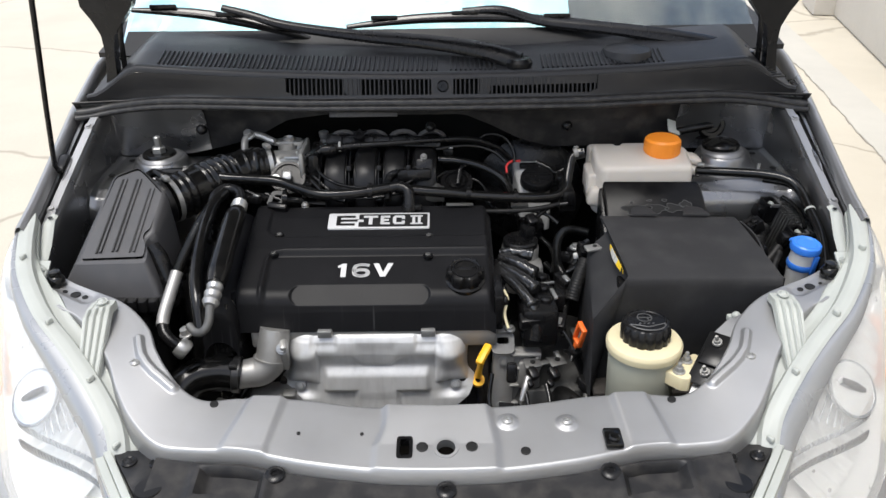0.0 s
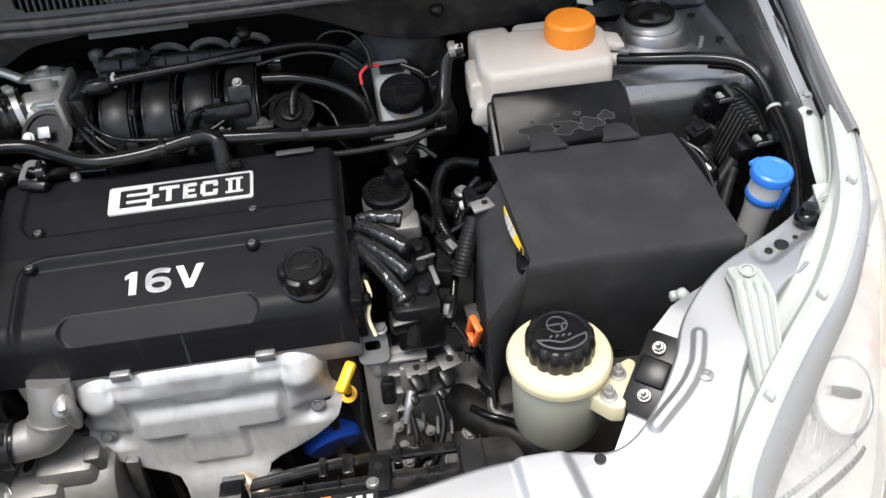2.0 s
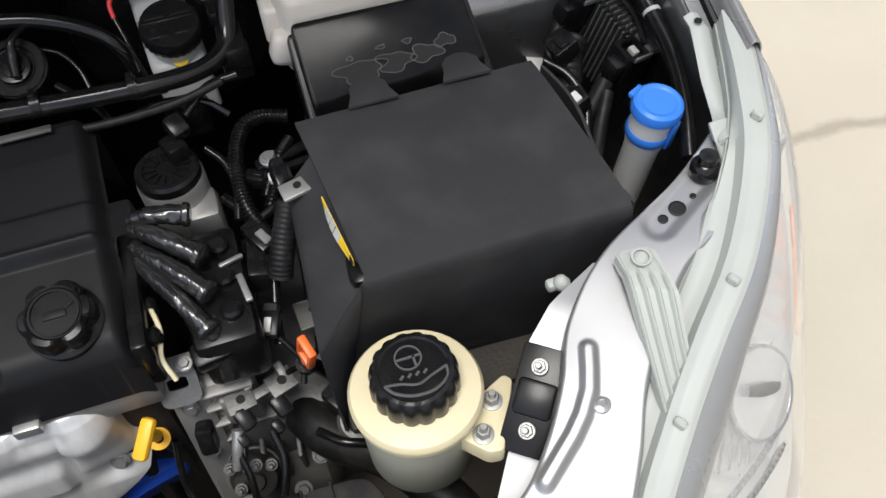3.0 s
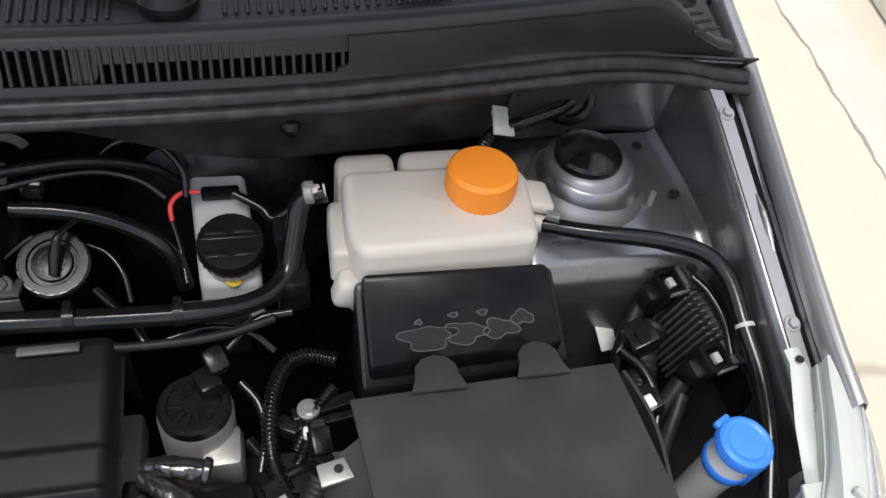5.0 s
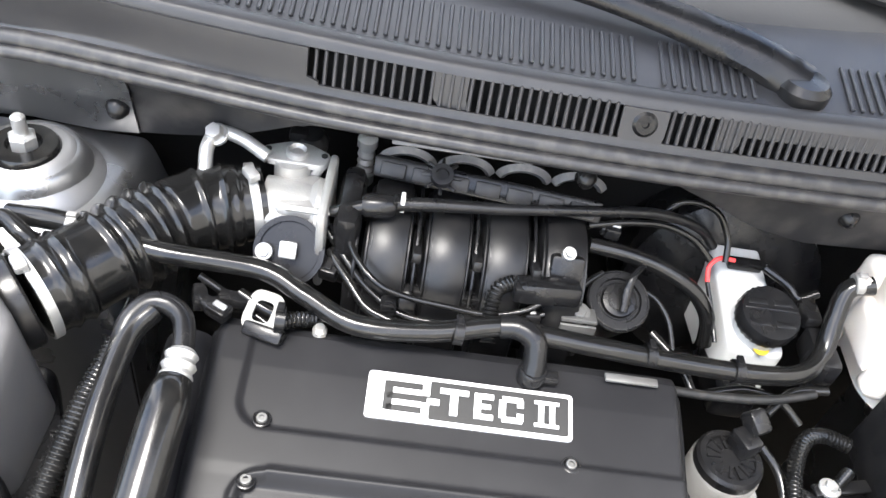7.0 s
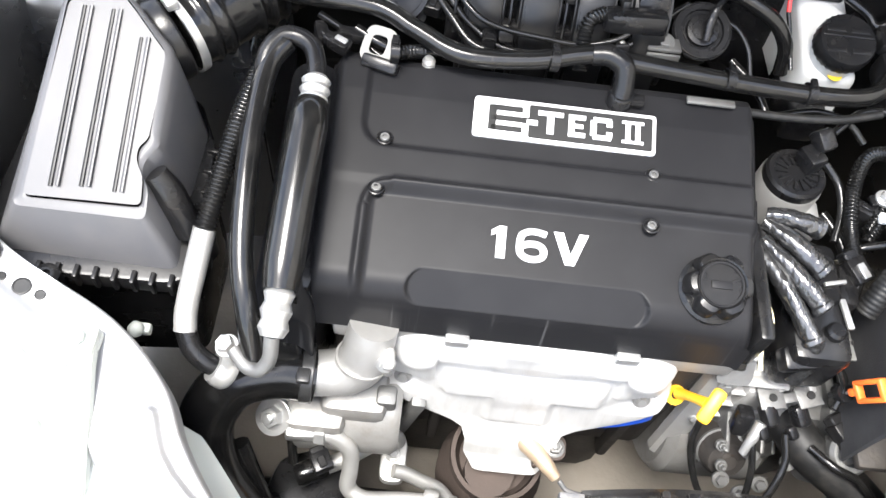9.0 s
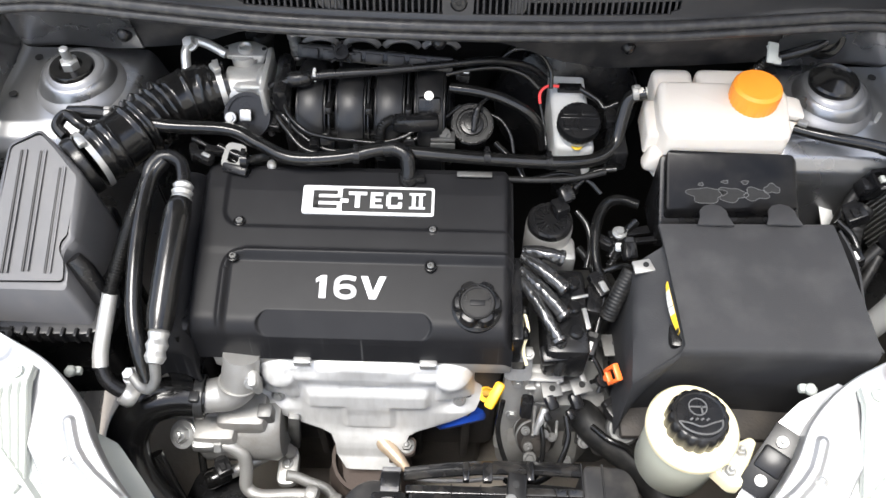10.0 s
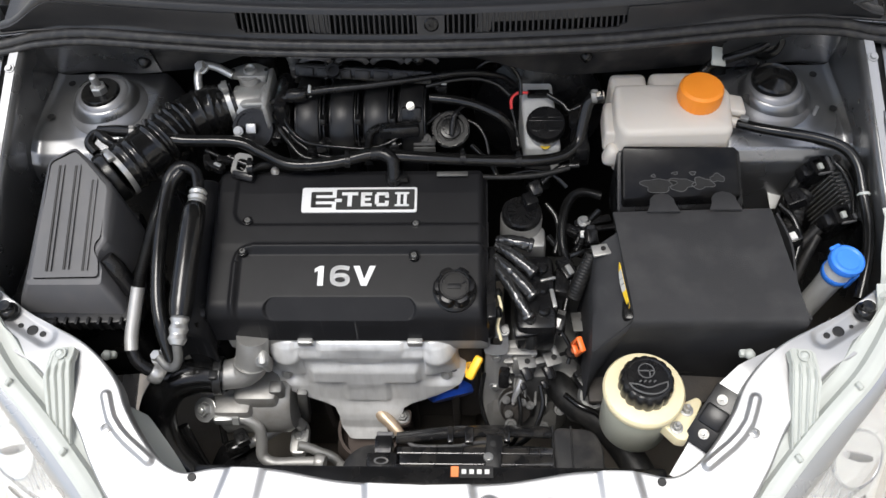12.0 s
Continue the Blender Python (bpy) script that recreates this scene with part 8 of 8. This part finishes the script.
# refrigerant lines on the left of the engine
ac = thing("refrigerant_line", "fat black sleeved refrigerant line with bright fittings", "pipe", (-.33, 1.05, .80))
bm = bmesh.new()
tube(bm, [(-.368, 1.140, .888), (-.366, 1.160, .898), (-.356, 1.175, .903), (-.342, 1.177, .903), (-.329, 1.168, .901), (-.323, 1.150, .897), (-.322, 1.135, .893)], .0082, 14, 10)
part("bend", bm, PLASTIC, ac, "dark painted pipe bend")
for a, b in (((-.322, 1.143, .894), (-.322, 1.118, .889)), ((-.326, .972, .844), (-.328, .934, .828))):
    bm = bmesh.new()
    tube(bm, [a, V(a).lerp(V(b), .2), V(a).lerp(V(b), .4), V(a).lerp(V(b), .6), V(a).lerp(V(b), .8), b], [.009, .0125, .0105, .0130, .0105, .0125, .009], 18, 6)
    part("ferrule", bm, STEEL, ac, "bright crimped ferrule")
bm = bmesh.new()
tube(bm, [(-.322, 1.120, .889), (-.323, 1.10, .886), (-.325, 1.04, .868), (-.326, .99, .851), (-.326, .968, .843)], [.013, .0165, .0165, .0165, .014], 20, 8)
part("sleeve", bm, RUBBER, ac, "fat black rubber sleeve")
bm = bmesh.new()
tube(bm, [(-.328, .936, .829), (-.330, .924, .808), (-.338, .918, .796), (-.350, .922, .792), (-.362, .934, .795)], .0062, 12, 8)
part("tail", bm, ALU_DARK, ac, "dull bent pipe end")
pipe([(-.352, 1.172, .900), (-.364, 1.150, .893), (-.368, 1.10, .880), (-.366, 1.04, .862), (-.361, .99, .842), (-.352, .955, .822), (-.345, .93, .79)], .0095, "glossy black hose beside the refrigerant line", RUBBER, "hose", name="hose")
pipe([(-.372, 1.150, .885), (-.380, 1.12, .875), (-.386, 1.085, .864), (-.393, 1.045, .848), (-.398, 1.018, .834)], .0085, "black corrugated sleeve on a pipe", RUBBER, "pipe", corr=(.0008, .0036), name="sleeved_pipe")
pipe([(-.398, 1.020, .835), (-.403, .992, .815), (-.407, .965, .797), (-.406, .948, .787)], .0095, "dull aluminium section of a refrigerant pipe", ALU, "pipe", name="sleeved_pipe")
pipe([(-.406, .950, .788), (-.400, .938, .779), (-.388, .930, .770), (-.376, .928, .762)], .0088, "black bend of a refrigerant pipe", PLASTIC, "pipe", name="sleeved_pipe")
bm = bmesh.new()
lathe(bm, [(.013, -.010), (.015, -.004), (.015, .004), (.012, .008)], 18, place((-.374, .927, .760), (.6, -.1, -.5)))
bolt(bm, (-.372, .944, .775), .008, .010, (-.2, -.1, 1), 1.3)
whole("pipe_union", bm, STEEL, "bright union and bolt on the refrigerant pipe", "union")
bm = bmesh.new()
for i in range(5):
    tube(bm, [(-.345 + .006 * i, .985, .80), (-.343 + .006 * i, .972, .76), (-.34 + .005 * i, .968, .72)], .0035, 8, 4)
whole("belt", bm, RUBBER, "black ribbed drive belt at the engine end", "belt")
bm = bmesh.new()
rbox(bm, (-.314, .972, .744), (.010, .005, .004), .001)
whole("blue_clip", bm, BLUE, "small blue plastic clip", "clip")

# ---- small cables, clips and plugs in the gaps ----
def cable(pts, r, label, group="loose cables", m=None):
    return pipe(pts, r, label, m or RUBBER, "cable", group, name="cable")


def plug(at, size, turn, label, clip=None, name="plug"):
    """A small plug with a stepped nose, a latch and a coloured clip where one shows."""
    p = thing(name, label, "plug", at, "small plugs")
    r = Euler([radians(a) for a in turn]).to_matrix().to_4x4()
    k = Matrix.Translation(at) @ r
    b = bmesh.new()
    rbox(b, at, size, .002, 2, r)
    rbox(b, k @ V((0, size[1] * .62, 0)), (size[0] * .8, size[1] * .4, size[2] * .8), .0015, 1, r)
    part("shell", b, PLASTIC, p)
    b = bmesh.new()
    rbox(b, k @ V((0, -size[1] * .1, size[2] * .58)), (size[0] * .4, size[1] * .6, size[2] * .2), .0008, 1, r)
    part("latch", b, clip or PLASTIC, p)


# behind the valve cover
cable([(-.30, 1.225, .872), (-.275, 1.215, .866), (-.250, 1.213, .860), (-.228, 1.222, .856), (-.20, 1.225, .852)], .0050, "black taped cable behind the valve cover")
cable([(-.335, 1.235, .875), (-.300, 1.222, .862), (-.265, 1.205, .852), (-.245, 1.192, .845)], .0036, "thin black cable below the hose")
pipe([(-.262, 1.203, .868), (-.250, 1.210, .866), (-.238, 1.216, .862)], .0062, "short black corrugated sleeve by the lifting eye", RUBBER, "cable", "loose cables", corr=(.0009, .0034), name="cable")
plug((-.312, 1.203, .873), (.014, .020, .012), (0, 0, 62), "small black plug beside the lifting eye", STEEL)
plug((-.330, 1.216, .868), (.012, .018, .012), (0, 10, 20), "small black plug on the cable end")
for x, y, z in ((-.262, 1.199, .884), (-.12, 1.204, .892), (.045, 1.217, .880), (.125, 1.219, .872)):
    bm = bmesh.new()
    ring(bm, .0090, .0106, -.004, .004, place((x, y, z - .008), (1, .05, -.05)), 20)
    rbox(bm, (x, y + .003, z + .003), (.006, .010, .004), .001)
    whole("hose_tie", bm, PLASTIC, "black tie round the long hose", "tie", "hose ties")
# around the manifold
cable([(-.010, 1.325, .912), (.030, 1.335, .914), (.065, 1.342, .910), (.095, 1.340, .900), (.115, 1.332, .885)], .0035, "thin black cable behind the manifold")
cable([(.055, 1.352, .905), (.080, 1.362, .925), (.112, 1.360, .922), (.130, 1.350, .900), (.132, 1.335, .882)], .0030, "looped thin cable beside the reservoir")
cable([(.010, 1.300, .880), (-.005, 1.288, .876), (-.018, 1.272, .872), (-.016, 1.255, .862)], .0030, "thin cable at the manifold end")
cable([(.058, 1.258, .855), (.075, 1.240, .850), (.088, 1.228, .842), (.095, 1.214, .835)], .0040, "thin black hose beside the valve")
cable([(.050, 1.300, .866), (.066, 1.292, .862), (.078, 1.276, .852), (.083, 1.256, .838)], .0026, "thin wire beside the ringed valve")
cable([(-.222, 1.282, .902), (-.208, 1.256, .896), (-.188, 1.240, .888), (-.164, 1.238, .880), (-.131, 1.237, .876), (-.095, 1.235, .875), (-.065, 1.239, .881), (-.046, 1.248, .888)], .0028, "thin shiny black cable in front of the runners")
for x in (-.164, -.056):
    plug((x, 1.241, .871), (.014, .014, .012), (-25, 0, 10), "small black plug with bright clip on the manifold", ALU)
plug((.015, 1.330, .906), (.016, .014, .012), (0, 0, 80), "small black plug on the manifold end", STEEL)
plug((-.228, 1.288, .888), (.014, .018, .014), (20, 0, 30), "black plug under the throttle cable", STEEL)
plug((-.232, 1.270, .870), (.016, .022, .014), (10, 0, -12), "black plug below the throttle body")
for x in (-.160, -.108, -.057):
    plug((x, 1.252, .852), (.012, .016, .014), (-30, 0, 0), "small black injector plug", name="injector_plug")
for x in (-.160, -.108, -.057):
    bm = bmesh.new()
    rbox(bm, (x, 1.290, .893), (.008, .060, .010), .002, rot=(-18, 0, 0))
    whole("manifold_web", bm, RUNNER, "black stiffening web between two runners", "web", "manifold webs")
# between the valve cover and the battery
cable([(.110, 1.215, .835), (.145, 1.222, .838), (.178, 1.218, .832), (.198, 1.205, .820)], .0036, "thin black cable behind the round valve")
cable([(.172, 1.150, .772), (.186, 1.128, .768), (.196, 1.100, .760), (.198, 1.072, .745)], .0055, "black cable beside the round valve")
cable([(.168, 1.190, .800), (.182, 1.172, .792), (.186, 1.148, .782), (.180, 1.120, .770)], .0042, "black cable curving down by the round valve")
cable([(.205, 1.095, .775), (.198, 1.065, .752), (.190, 1.035, .735), (.186, 1.008, .722)], .0048, "black cable above the gearbox")
cable([(.188, 1.108, .772), (.205, 1.112, .778), (.222, 1.110, .790), (.234, 1.098, .805)], .0042, "short black battery cable")
cable([(.178, 1.020, .735), (.192, 1.005, .722), (.200, .992, .708), (.196, .978, .695)], .0032, "thin cable at the wire bracket")
plug((.196, 1.088, .772), (.020, .026, .016), (10, 0, 30), "black plug above the gearbox", STEEL)
plug((.182, 1.022, .735), (.018, .024, .016), (15, 0, -20), "black plug at the module", STEEL)
plug((.205, 1.150, .785), (.014, .020, .014), (0, 0, 60), "small black plug beside the loom")
plug((.228, 1.118, .812), (.016, .022, .016), (20, 10, 10), "black battery terminal plug")
# beside the control unit
cable([(.500, 1.170, .820), (.518, 1.150, .812), (.524, 1.122, .800), (.516, 1.095, .785)], .0050, "black cable below the control unit")
cable([(.488, 1.150, .812), (.500, 1.132, .806), (.510, 1.108, .795), (.505, 1.082, .780)], .0034, "thin grey cable below the control unit", m=RAIL_GREY)
cable([(.575, 1.212, .862), (.585, 1.196, .858), (.592, 1.170, .850), (.590, 1.14, .838)], .0036, "thin black cable above the control unit")
plug((.520, 1.172, .828), (.026, .022, .020), (0, -20, 12), "black plug near the control unit")
plug((.512, 1.118, .808), (.022, .020, .018), (0, -20, 12), "black plug near the control unit", WHITE)
# below, at the radiator side
cable([(-.300, .985, .66), (-.315, .965, .64), (-.330, .940, .60), (-.325, .905, .57)], .005, "black cable beside the compressor")
cable([(.195, .955, .640), (.215, .935, .645), (.240, .925, .640), (.262, .905, .628)], .0045, "black cable above the lower hose")
cable([(.235, .985, .62), (.252, .965, .615), (.262, .940, .60), (.258, .915, .585)], .0045, "black cable behind the steering reservoir")
plug((.225, .968, .655), (.022, .026, .018), (10, 0, 35), "black plug on the gearbox", CAST)
plug((-.295, .905, .585), (.020, .020, .016), (0, 0, 30), "black plug on the compressor")
